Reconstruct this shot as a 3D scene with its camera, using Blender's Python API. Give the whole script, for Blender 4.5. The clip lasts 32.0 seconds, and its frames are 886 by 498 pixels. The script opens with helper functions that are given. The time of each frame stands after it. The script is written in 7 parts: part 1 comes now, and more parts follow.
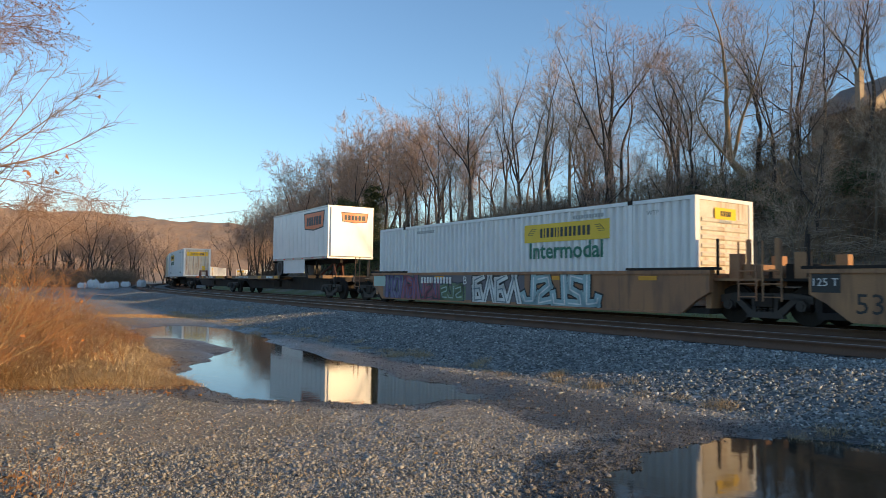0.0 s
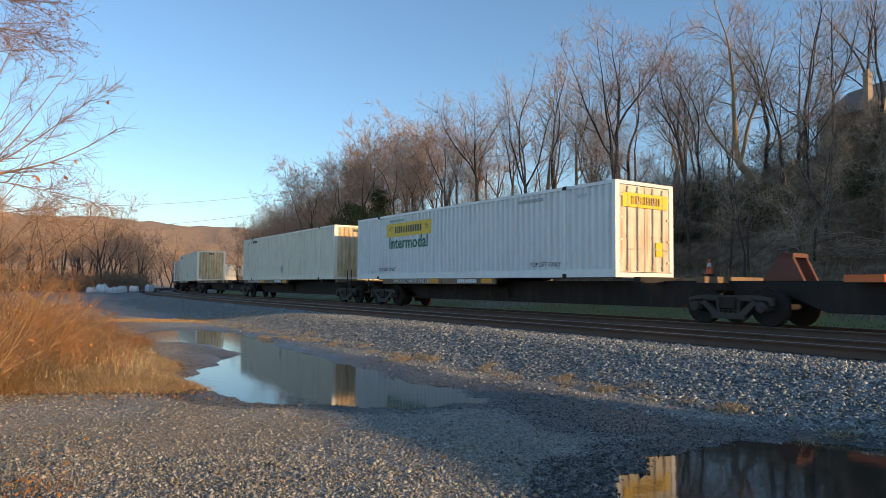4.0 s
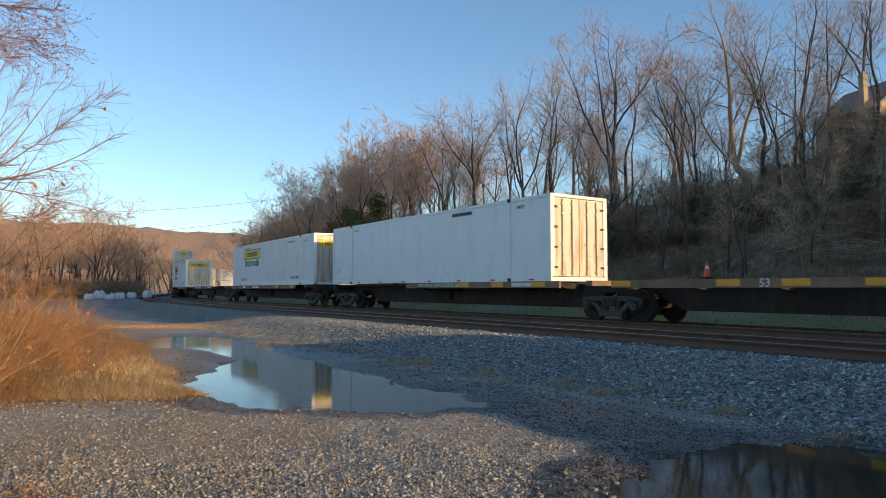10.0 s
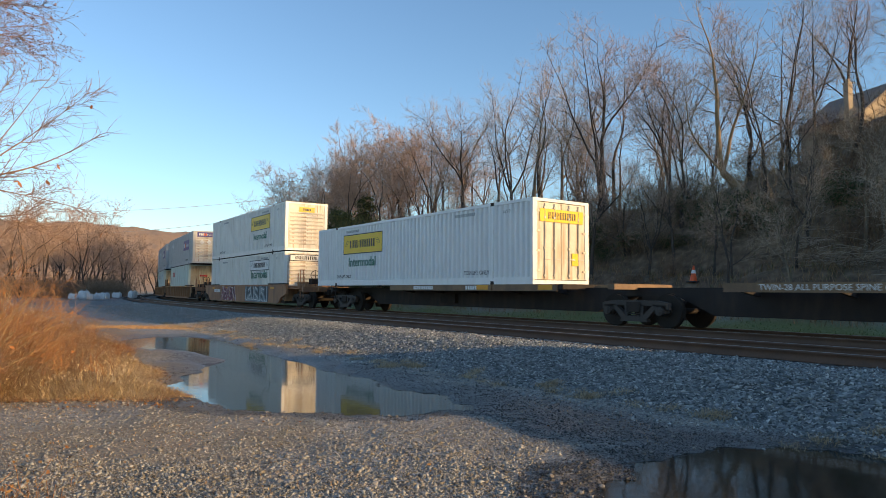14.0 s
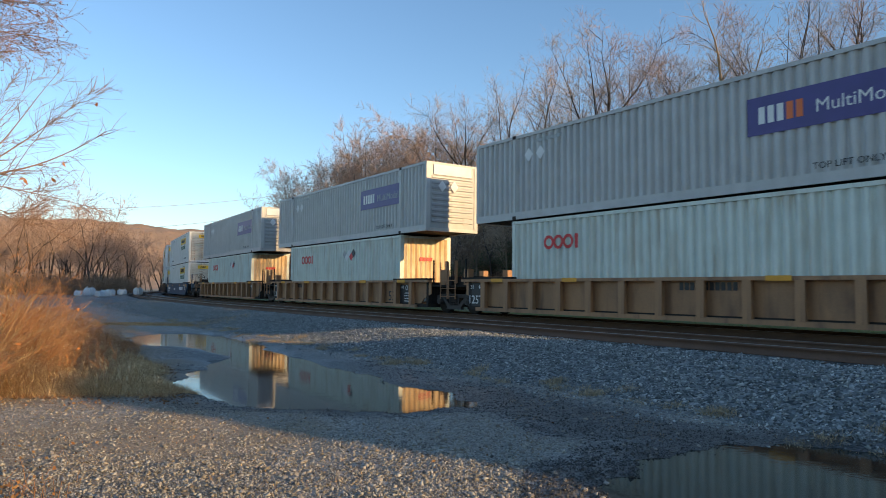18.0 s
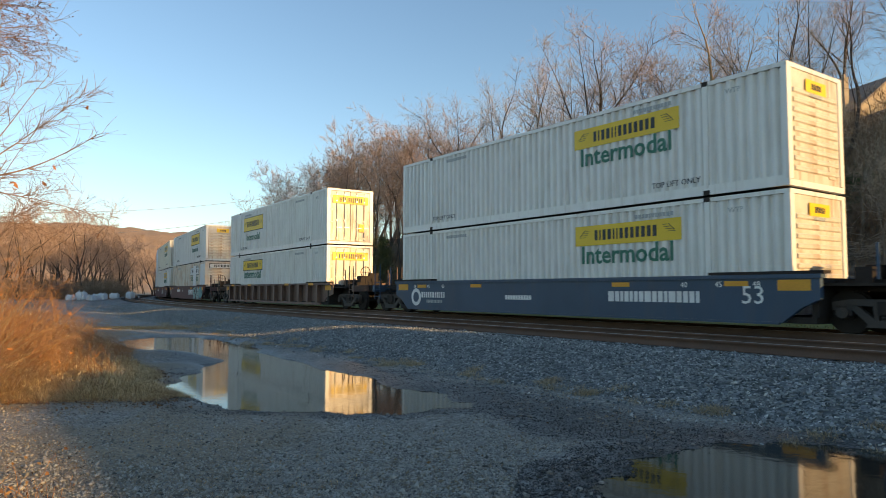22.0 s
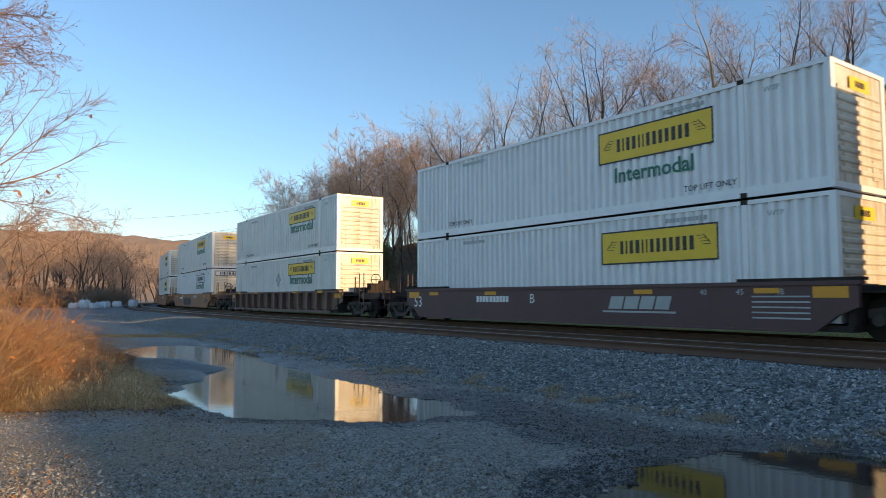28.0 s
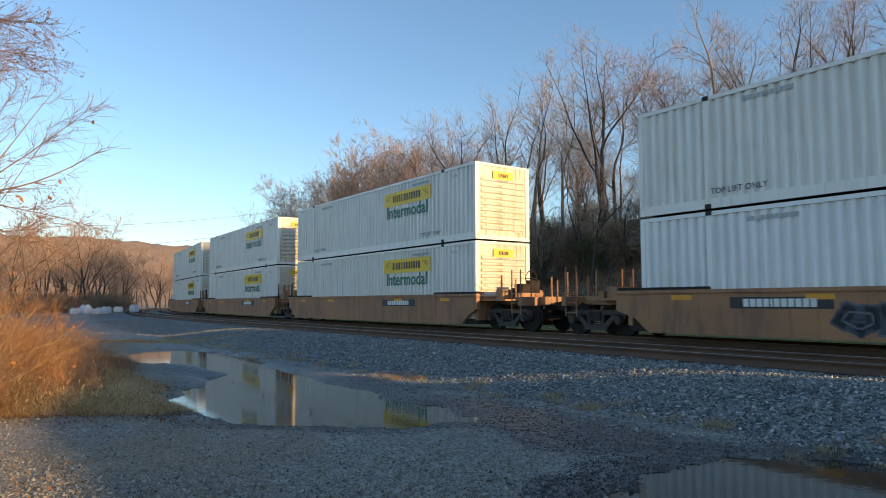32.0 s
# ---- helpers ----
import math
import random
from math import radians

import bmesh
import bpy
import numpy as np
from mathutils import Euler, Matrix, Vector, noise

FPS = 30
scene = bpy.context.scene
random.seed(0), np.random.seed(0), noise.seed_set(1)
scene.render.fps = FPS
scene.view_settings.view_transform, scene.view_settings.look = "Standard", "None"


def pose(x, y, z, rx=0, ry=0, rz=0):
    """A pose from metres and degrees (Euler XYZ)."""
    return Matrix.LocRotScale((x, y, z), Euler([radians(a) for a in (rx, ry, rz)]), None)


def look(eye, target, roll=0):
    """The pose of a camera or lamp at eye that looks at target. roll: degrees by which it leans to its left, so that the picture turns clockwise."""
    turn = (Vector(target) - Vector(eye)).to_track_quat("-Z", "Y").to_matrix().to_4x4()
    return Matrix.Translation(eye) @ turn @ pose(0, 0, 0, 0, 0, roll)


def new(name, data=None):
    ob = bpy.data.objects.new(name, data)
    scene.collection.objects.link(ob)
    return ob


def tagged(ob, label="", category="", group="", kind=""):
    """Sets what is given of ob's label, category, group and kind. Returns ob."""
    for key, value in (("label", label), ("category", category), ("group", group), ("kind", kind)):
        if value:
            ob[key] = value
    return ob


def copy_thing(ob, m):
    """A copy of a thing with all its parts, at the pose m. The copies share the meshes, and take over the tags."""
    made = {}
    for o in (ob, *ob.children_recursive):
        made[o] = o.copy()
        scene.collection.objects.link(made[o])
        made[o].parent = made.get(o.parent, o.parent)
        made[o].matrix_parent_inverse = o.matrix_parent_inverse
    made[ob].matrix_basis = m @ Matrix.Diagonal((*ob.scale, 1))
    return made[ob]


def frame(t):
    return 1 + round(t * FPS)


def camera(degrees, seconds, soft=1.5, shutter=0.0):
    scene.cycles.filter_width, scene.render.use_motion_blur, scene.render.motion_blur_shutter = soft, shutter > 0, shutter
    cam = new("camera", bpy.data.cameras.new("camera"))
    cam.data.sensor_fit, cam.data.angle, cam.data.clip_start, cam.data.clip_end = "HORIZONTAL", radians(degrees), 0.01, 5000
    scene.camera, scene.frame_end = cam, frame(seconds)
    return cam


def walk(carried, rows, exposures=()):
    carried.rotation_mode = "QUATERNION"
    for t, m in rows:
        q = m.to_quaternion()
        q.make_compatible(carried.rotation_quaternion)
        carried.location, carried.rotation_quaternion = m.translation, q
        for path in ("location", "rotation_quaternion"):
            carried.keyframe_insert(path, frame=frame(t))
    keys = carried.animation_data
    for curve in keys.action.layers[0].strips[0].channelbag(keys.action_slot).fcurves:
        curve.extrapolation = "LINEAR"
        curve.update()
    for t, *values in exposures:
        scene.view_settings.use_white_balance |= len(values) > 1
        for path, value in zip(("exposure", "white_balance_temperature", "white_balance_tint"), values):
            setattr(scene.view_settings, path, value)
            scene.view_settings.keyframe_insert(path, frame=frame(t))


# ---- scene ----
# camera: hand-held on the gravel beside a double-track line
EYE = (0.0, 0.0, 0.92)
cam = camera(66.1, 32.0, soft=0.6, shutter=0.1)
PATH = [
    (0, 92.765, -0.614, 0.542), (0.5, 92.741, -0.645, 0.480), (1, 92.717, -0.682, 0.475), (1.5, 92.726, -0.866, 0.597),
    (2, 92.753, -0.680, 0.874), (2.5, 92.803, -0.801, 1.009), (3, 92.933, -0.606, 1.136), (3.5, 93.011, -0.499, 1.150),
    (5.5, 93.170, -0.422, 1.093), (6, 93.182, -0.445, 1.084), (6.5, 93.217, -0.363, 1.055), (7, 93.275, -0.310, 1.074),
    (7.5, 93.345, -0.360, 1.134), (8, 93.443, -0.053, 1.141), (8.5, 93.516, 0.154, 1.061), (9, 93.418, -0.256, 1.012),
    (9.5, 93.308, -0.033, 0.997), (10, 93.425, -0.084, 0.973), (10.5, 93.488, -0.249, 0.963), (11, 93.500, -0.289, 0.885),
    (11.5, 93.518, -0.333, 0.718), (12, 93.505, -0.385, 0.327), (12.5, 93.365, -0.390, 0.203), (13, 93.327, -0.543, 0.005),
    (13.5, 93.479, -0.435, -0.033), (14, 93.626, -0.501, -0.048), (14.5, 93.786, -0.599, -0.029), (16.5, 93.686, -0.590, 0.428),
    (17, 93.614, -0.625, 0.425), (17.5, 93.586, -0.712, 0.397), (18, 93.380, -0.528, 0.316), (18.5, 93.148, -0.471, 0.256),
    (19, 93.027, -0.447, 0.163), (19.5, 92.980, -0.364, 0.073), (20, 93.009, -0.205, -0.003), (20.5, 93.219, 0.474, 0.006),
    (21, 93.441, 0.489, -0.053), (21.5, 93.427, 0.174, -0.151), (22, 93.471, -0.047, -0.209), (22.5, 93.541, -0.110, -0.161),
    (23, 93.624, -0.135, -0.148), (23.5, 93.696, -0.259, -0.086), (24, 93.732, -0.350, -0.075), (24.5, 93.790, -0.308, -0.042),
    (25, 93.853, -0.209, -0.011), (25.5, 93.922, -0.193, 0.025), (27.5, 94.050, 0.055, 0.012), (28, 94.109, 0.027, 0.002),
    (28.5, 94.168, -0.008, 0.025), (29, 94.274, 0.035, 0.003), (29.5, 94.389, 0.146, -0.005), (30, 94.497, -0.102, -0.038),
    (30.5, 94.497, -0.128, -0.014), (31, 94.533, -0.168, 0.065), (31.5, 94.602, -0.081, 0.089), (32, 94.602, -0.041, 0.089),
]
walk(cam, [(t, pose(*EYE, rx, ry, rz)) for t, rx, ry, rz in PATH],
     exposures=((0, 0.21, 6400, 10), (14, 0.26, 6500, 10), (17, 0.30, 6400, 10), (18.5, 0.34, 6500, 10), (20, 0.38, 7700, 10), (21.2, 0.38, 7600, 10), (23, 0.38, 6950, 10), (24, 0.36, 6550, 10), (25, 0.38, 6900, 10), (27, 0.36, 6800, 10), (28, 0.35, 6500, 10), (29, 0.37, 6900, 10), (32, 0.37, 6700, 10)))

# ---- light: low winter sun from beyond the line, clear sky ----
SUN_AZ, SUN_EL = 121.0, 10.8
sun_dir = Vector((math.sin(radians(SUN_AZ)) * math.cos(radians(SUN_EL)),
                  math.cos(radians(SUN_AZ)) * math.cos(radians(SUN_EL)), math.sin(radians(SUN_EL))))
sun = new("sun", bpy.data.lights.new("sun", "SUN"))
sun.data.energy, sun.data.angle, sun.data.color = 5.0, radians(0.5), (1.0, 0.655, 0.31)
sun.matrix_world = look(sun_dir * 100, (0, 0, 0))
world = bpy.data.worlds.new("world")
scene.world = world
world.use_nodes = True
wn = world.node_tree.nodes
sky = wn.new("ShaderNodeTexSky")
sky.sky_type, sky.sun_disc = "NISHITA", False
sky.sun_elevation, sky.sun_rotation = radians(SUN_EL), radians(SUN_AZ)
sky.air_density, sky.dust_density, sky.ozone_density = 1.0, 0.25, 2.8
wn["Background"].inputs["Strength"].default_value = 0.205
world.node_tree.links.new(sky.outputs[0], wn["Background"].inputs["Color"])

# ---- materials ----
def mat(name, col, col2=None, rough=0.6, metal=0.0, scale=2.0, fine=30.0, bump=0.0, rand=0.0, dirt=0.0, dirt_col=(0.12, 0.08, 0.05), spec=0.5, streak=0.0):
    """Principled surface with broad and fine colour variation, optional dirt and bump."""
    m = bpy.data.materials.new(name)
    m.use_nodes = True
    n, l = m.node_tree.nodes, m.node_tree.links
    b = n["Principled BSDF"]
    b.inputs["Roughness"].default_value, b.inputs["Metallic"].default_value = rough, metal
    b.inputs["Specular IOR Level"].default_value = spec
    tc = n.new("ShaderNodeTexCoord")
    if col2 is None:
        col2 = tuple(c * 0.78 for c in col)
    n1, n2 = n.new("ShaderNodeTexNoise"), n.new("ShaderNodeTexNoise")
    n1.inputs["Scale"].default_value, n1.inputs["Detail"].default_value = scale, 4
    n2.inputs["Scale"].default_value, n2.inputs["Detail"].default_value = fine, 3
    l.new(tc.outputs["Object"], n1.inputs["Vector"])
    l.new(tc.outputs["Object"], n2.inputs["Vector"])
    add = n.new("ShaderNodeMath")
    add.operation = "MULTIPLY_ADD"
    l.new(n2.outputs["Fac"], add.inputs[0])
    add.inputs[1].default_value = 0.5
    l.new(n1.outputs["Fac"], add.inputs[2])
    ramp = n.new("ShaderNodeMapRange")
    ramp.inputs["From Min"].default_value, ramp.inputs["From Max"].default_value = 0.5, 1.05
    l.new(add.outputs[0], ramp.inputs["Value"])
    mix = n.new("ShaderNodeMix")
    mix.data_type = "RGBA"
    mix.inputs[6].default_value, mix.inputs[7].default_value = (*col, 1), (*col2, 1)
    l.new(ramp.outputs[0], mix.inputs[0])
    out = mix.outputs[2]
    if dirt > 0:
        n3 = n.new("ShaderNodeTexNoise")
        n3.inputs["Scale"].default_value, n3.inputs["Detail"].default_value = 1.3, 8
        mp = n.new("ShaderNodeMapping")
        mp.inputs["Scale"].default_value = (2.2, 2.2, 0.5)
        l.new(tc.outputs["Object"], mp.inputs["Vector"])
        l.new(mp.outputs[0], n3.inputs["Vector"])
        r3 = n.new("ShaderNodeMapRange")
        r3.inputs["From Min"].default_value, r3.inputs["From Max"].default_value, r3.inputs["To Max"].default_value = 0.5, 0.78, dirt
        l.new(n3.outputs["Fac"], r3.inputs["Value"])
        m3 = n.new("ShaderNodeMix")
        m3.data_type = "RGBA"
        l.new(r3.outputs[0], m3.inputs[0])
        l.new(out, m3.inputs[6])
        m3.inputs[7].default_value = (*dirt_col, 1)
        out = m3.outputs[2]
    if streak > 0:
        n5, mp5, r5, m5 = n.new("ShaderNodeTexNoise"), n.new("ShaderNodeMapping"), n.new("ShaderNodeMapRange"), n.new("ShaderNodeMix")
        mp5.inputs["Scale"].default_value = (7.0, 7.0, 0.45)
        n5.inputs["Scale"].default_value, n5.inputs["Detail"].default_value = 1.0, 6
        l.new(tc.outputs["Object"], mp5.inputs["Vector"])
        l.new(mp5.outputs[0], n5.inputs["Vector"])
        r5.inputs["From Min"].default_value, r5.inputs["From Max"].default_value, r5.inputs["To Max"].default_value = 0.56, 0.72, streak
        l.new(n5.outputs["Fac"], r5.inputs["Value"])
        m5.data_type = "RGBA"
        l.new(r5.outputs[0], m5.inputs[0])
        l.new(out, m5.inputs[6])
        m5.inputs[7].default_value = (*dirt_col, 1)
        out = m5.outputs[2]
    if rand > 0:
        oi = n.new("ShaderNodeObjectInfo")
        hsv = n.new("ShaderNodeHueSaturation")
        r4 = n.new("ShaderNodeMapRange")
        r4.inputs["To Min"].default_value, r4.inputs["To Max"].default_value = 1 - rand, 1 + rand
        l.new(oi.outputs["Random"], r4.inputs["Value"])
        l.new(r4.outputs[0], hsv.inputs["Value"])
        l.new(out, hsv.inputs["Color"])
        out = hsv.outputs[0]
    l.new(out, b.inputs["Base Color"])
    if bump > 0:
        bp = n.new("ShaderNodeBump")
        bp.inputs["Strength"].default_value, bp.inputs["Distance"].default_value = 0.6, bump
        l.new(n2.outputs["Fac"], bp.inputs["Height"])
        l.new(bp.outputs[0], b.inputs["Normal"])
    return m


def island_mat(name, cols, rough=0.85, spec=0.3):
    """Colour picked piece by piece from a short ramp."""
    m = bpy.data.materials.new(name)
    m.use_nodes = True
    n, l = m.node_tree.nodes, m.node_tree.links
    b = n["Principled BSDF"]
    b.inputs["Roughness"].default_value, b.inputs["Specular IOR Level"].default_value = rough, spec
    g, r = n.new("ShaderNodeNewGeometry"), n.new("ShaderNodeValToRGB")
    l.new(g.outputs["Random Per Island"], r.inputs["Fac"])
    e = r.color_ramp.elements
    while len(e) < len(cols):
        e.new(0.5)
    for i, c in enumerate(cols):
        e[i].position, e[i].color = i / (len(cols) - 1), (*c, 1)
    l.new(r.outputs["Color"], b.inputs["Base Color"])
    return m


WHITE = mat("container_white", (0.82, 0.805, 0.755), (0.74, 0.73, 0.68), 0.38, dirt=0.24, dirt_col=(0.40, 0.32, 0.23), streak=0.4)
CLEAN = mat("container_clean_white", (0.83, 0.84, 0.835), (0.76, 0.77, 0.77), 0.36, dirt=0.15, dirt_col=(0.45, 0.42, 0.37), streak=0.25)
CREAM = mat("container_cream", (0.88, 0.83, 0.69), (0.79, 0.72, 0.56), 0.42, dirt=0.20, dirt_col=(0.35, 0.25, 0.15), streak=0.4)
GREY = mat("container_grey", (0.50, 0.50, 0.485), (0.42, 0.42, 0.405), 0.42, dirt=0.2, dirt_col=(0.2, 0.18, 0.15))
PALE = mat("container_pale_green", (0.66, 0.71, 0.64), (0.57, 0.62, 0.56), 0.45, dirt=0.45, dirt_col=(0.36, 0.25, 0.14), streak=0.4)
# ends darkened and yellowed for the sunlit look; rust and streaks are wear
CREAM_END = mat("container_cream_end", (0.72, 0.59, 0.39), (0.60, 0.43, 0.24), 0.45, dirt=0.95, dirt_col=(0.42, 0.20, 0.07), streak=0.8)
# ends coloured duller than the sides to tone down sunlight; rust streaks are wear
STEEL_W = mat("container_end", (0.68, 0.64, 0.55), (0.54, 0.48, 0.38), 0.4, dirt=0.75, dirt_col=(0.34, 0.18, 0.08), streak=0.8)
GREY_END = mat("container_grey_end", (0.42, 0.43, 0.43), (0.33, 0.34, 0.34), 0.35, dirt=0.3, dirt_col=(0.2, 0.16, 0.12))
RUSTW = mat("container_rust_stained", (0.80, 0.75, 0.66), (0.66, 0.46, 0.29), 0.5, scale=1.4, dirt=0.6, dirt_col=(0.32, 0.17, 0.09))
TRAILER_W = mat("trailer_white", (0.82, 0.82, 0.81), (0.74, 0.75, 0.75), 0.3, dirt=0.15, dirt_col=(0.45, 0.42, 0.38))
REEFER_W = mat("van_white", (0.74, 0.78, 0.80), (0.68, 0.72, 0.74), 0.35, dirt=0.2, dirt_col=(0.4, 0.36, 0.3))
YEL_CAR = mat("well_yellow_brown", (0.41, 0.195, 0.085), (0.27, 0.13, 0.07), 0.6, dirt=0.8, dirt_col=(0.12, 0.07, 0.05), scale=0.9, streak=0.5)
BRN_CAR = mat("well_brown", (0.21, 0.12, 0.085), (0.14, 0.085, 0.065), 0.65, dirt=0.8, dirt_col=(0.07, 0.05, 0.038), scale=0.9, streak=0.4)
TAN_CAR = mat("well_tan", (0.43, 0.22, 0.10), (0.27, 0.145, 0.075), 0.62, dirt=0.85, dirt_col=(0.11, 0.06, 0.04), scale=0.9, streak=0.5)
MAROON = mat("well_maroon", (0.105, 0.045, 0.045), (0.075, 0.037, 0.036), 0.55, dirt=0.3, dirt_col=(0.09, 0.06, 0.05), scale=0.9)
NAVY = mat("well_blue", (0.028, 0.07, 0.125), (0.02, 0.05, 0.09), 0.5, dirt=0.25, dirt_col=(0.09, 0.08, 0.07), scale=0.9)
DARK = mat("running_gear", (0.022, 0.019, 0.018), (0.045, 0.036, 0.03), 0.8, spec=0.2, dirt=0.3, dirt_col=(0.09, 0.06, 0.04), bump=0.004)
SPINE_DARK = mat("spine_dark", (0.036, 0.03, 0.028), (0.022, 0.019, 0.018), 0.75, spec=0.25, dirt=0.4, dirt_col=(0.11, 0.07, 0.045))
SPINE_TAN = mat("spine_platform", (0.27, 0.16, 0.08), (0.12, 0.075, 0.048), 0.65, scale=1.2, dirt=0.75, dirt_col=(0.10, 0.065, 0.045))
WHEEL_M = mat("wheel_steel", (0.040, 0.033, 0.028), (0.022, 0.019, 0.017), 0.85, spec=0.15)
FRAME_M = mat("bogie_frame", (0.06, 0.048, 0.04), (0.032, 0.027, 0.024), 0.7, dirt=0.4, dirt_col=(0.10, 0.065, 0.042), bump=0.004)
RAIL_M = mat("rail_rust", (0.15, 0.08, 0.048), (0.09, 0.052, 0.035), 0.8, bump=0.003)
RAIL_TOP = mat("rail_head", (0.30, 0.28, 0.27), (0.2, 0.17, 0.15), 0.35, metal=0.9)
TIE_M = mat("tie_wood", (0.05, 0.038, 0.03), (0.03, 0.024, 0.02), 0.9, rand=0.3, bump=0.01)
YELLOW = mat("panel_yellow", (0.84, 0.55, 0.02), (0.76, 0.48, 0.02), 0.45)
ORANGE_Y = mat("marker_yellow", (0.80, 0.36, 0.02), (0.6, 0.26, 0.02), 0.5)
BLACK = mat("paint_black", (0.02, 0.022, 0.026), None, 0.5)
GREEN_T = mat("paint_green", (0.01, 0.16, 0.10), None, 0.5)
FADED = mat("paint_faded", (0.42, 0.44, 0.43), None, 0.5)
PURPLE = mat("paint_purple", (0.065, 0.05, 0.22), (0.05, 0.04, 0.17), 0.4)
ORANGE = mat("paint_orange", (0.80, 0.16, 0.03), None, 0.4)
RED = mat("paint_red", (0.66, 0.03, 0.03), None, 0.5)
WHITE_P = mat("paint_white", (0.80, 0.80, 0.78), None, 0.5)
TEAL_P = mat("paint_teal", (0.12, 0.38, 0.38), (0.08, 0.28, 0.32), 0.5)
BLUE_P = mat("paint_grey_blue", (0.22, 0.28, 0.30), (0.15, 0.20, 0.23), 0.5)
PINK_P = mat("paint_plum", (0.30, 0.08, 0.12), (0.2, 0.06, 0.1), 0.5)
MINT_P = mat("paint_mint", (0.42, 0.56, 0.50), (0.34, 0.46, 0.42), 0.5)
VIOLET_P = mat("paint_violet", (0.13, 0.11, 0.27), (0.10, 0.085, 0.2), 0.5)
MOSS_P = mat("paint_moss", (0.14, 0.22, 0.12), (0.1, 0.16, 0.09), 0.5)
SKY_P = mat("paint_pale_blue", (0.36, 0.50, 0.52), (0.28, 0.42, 0.45), 0.5)
CHROME = mat("galvanised", (0.45, 0.45, 0.44), (0.35, 0.34, 0.33), 0.4, metal=0.7)
CONE = mat("cone_orange", (0.85, 0.13, 0.03), None, 0.5)

# ---- helpers of shape ----
def mesh_of(bm, name="mesh"):
    me = bpy.data.meshes.new(name)
    bm.normal_update()
    bm.to_mesh(me)
    bm.free()
    return me


def box(bm, x0, x1, y0, y1, z0, z1):
    v = [bm.verts.new((x, y, z)) for x in (x0, x1) for y in (y0, y1) for z in (z0, z1)]
    for q in ((0, 1, 3, 2), (4, 6, 7, 5), (0, 4, 5, 1), (2, 3, 7, 6), (0, 2, 6, 4), (1, 5, 7, 3)):
        bm.faces.new([v[i] for i in q])


def boxes(*bs):
    bm = bmesh.new()
    for b in bs:
        box(bm, *b)
    return bm


def prism(bm, pts, y0, y1):
    """Side outline in (x, z), extruded from y0 to y1."""
    a = [bm.verts.new((x, y0, z)) for x, z in pts]
    b = [bm.verts.new((x, y1, z)) for x, z in pts]
    bm.faces.new(a)
    bm.faces.new(b[::-1])
    for i in range(len(pts)):
        j = (i + 1) % len(pts)
        bm.faces.new((a[j], a[i], b[i], b[j]))


def rod(bm, p, q, r0, r1=None, sides=6):
    """A round bar from p to q."""
    p, q = Vector(p), Vector(q)
    r1 = r0 if r1 is None else r1
    ax = (q - p).normalized()
    u = ax.orthogonal().normalized()
    w = ax.cross(u)
    ra = [bm.verts.new(p + (u * math.cos(a) + w * math.sin(a)) * r0) for a in (2 * math.pi * i / sides for i in range(sides))]
    rb = [bm.verts.new(q + (u * math.cos(a) + w * math.sin(a)) * r1) for a in (2 * math.pi * i / sides for i in range(sides))]
    for i in range(sides):
        j = (i + 1) % sides
        bm.faces.new((ra[i], ra[j], rb[j], rb[i]))
    bm.faces.new(ra[::-1])
    bm.faces.new(rb)


MESHES = {}


def part(name, bm, material, parent, label="", m=None):
    """One mesh object under a thing or a part. bm: a bmesh or a ready mesh."""
    me = mesh_of(bm, name) if isinstance(bm, bmesh.types.BMesh) else bm
    if not me.materials and material:
        me.materials.append(material)
    ob = new(name, me)
    ob.parent = parent
    if material and me.materials[0] != material:
        ob.material_slots[0].link = "OBJECT"
        ob.material_slots[0].material = material
    if m is not None:
        ob.matrix_basis = m
    if label:
        ob["label"] = label
    return ob


def cached(key, make):
    if key not in MESHES:
        MESHES[key] = mesh_of(make(), key if isinstance(key, str) else key[0])
    return MESHES[key]


def smooth(me, on=True):
    me.polygons.foreach_set("use_smooth", [on] * len(me.polygons))
    return me


def from_arrays(name, verts, faces):
    me = bpy.data.meshes.new(name)
    verts, faces = np.asarray(verts, dtype=np.float32), np.asarray(faces, dtype=np.int32)
    k = faces.shape[1]
    me.vertices.add(len(verts))
    me.vertices.foreach_set("co", verts.ravel())
    me.loops.add(faces.size)
    me.loops.foreach_set("vertex_index", faces.ravel())
    me.polygons.add(len(faces))
    me.polygons.foreach_set("loop_start", np.arange(0, faces.size, k, dtype=np.int32))
    me.update()
    me.validate()
    return me


# ---- words, as flat raised meshes ----
def word_mesh(text, h):
    cu = bpy.data.curves.new("word", "FONT")
    cu.body, cu.size, cu.extrude, cu.resolution_u, cu.offset = text, h * 1.4, 0.002, 2, (h * 0.025 if text == "Intermodal" else 0.0)
    ob = new("word", cu)
    me = bpy.data.meshes.new_from_object(ob.evaluated_get(bpy.context.evaluated_depsgraph_get()))
    bpy.data.objects.remove(ob)
    xs = [v.co.x for v in me.vertices]
    me.transform(Matrix.Translation((-(min(xs) + max(xs)) / 2, 0, 0)))
    return me


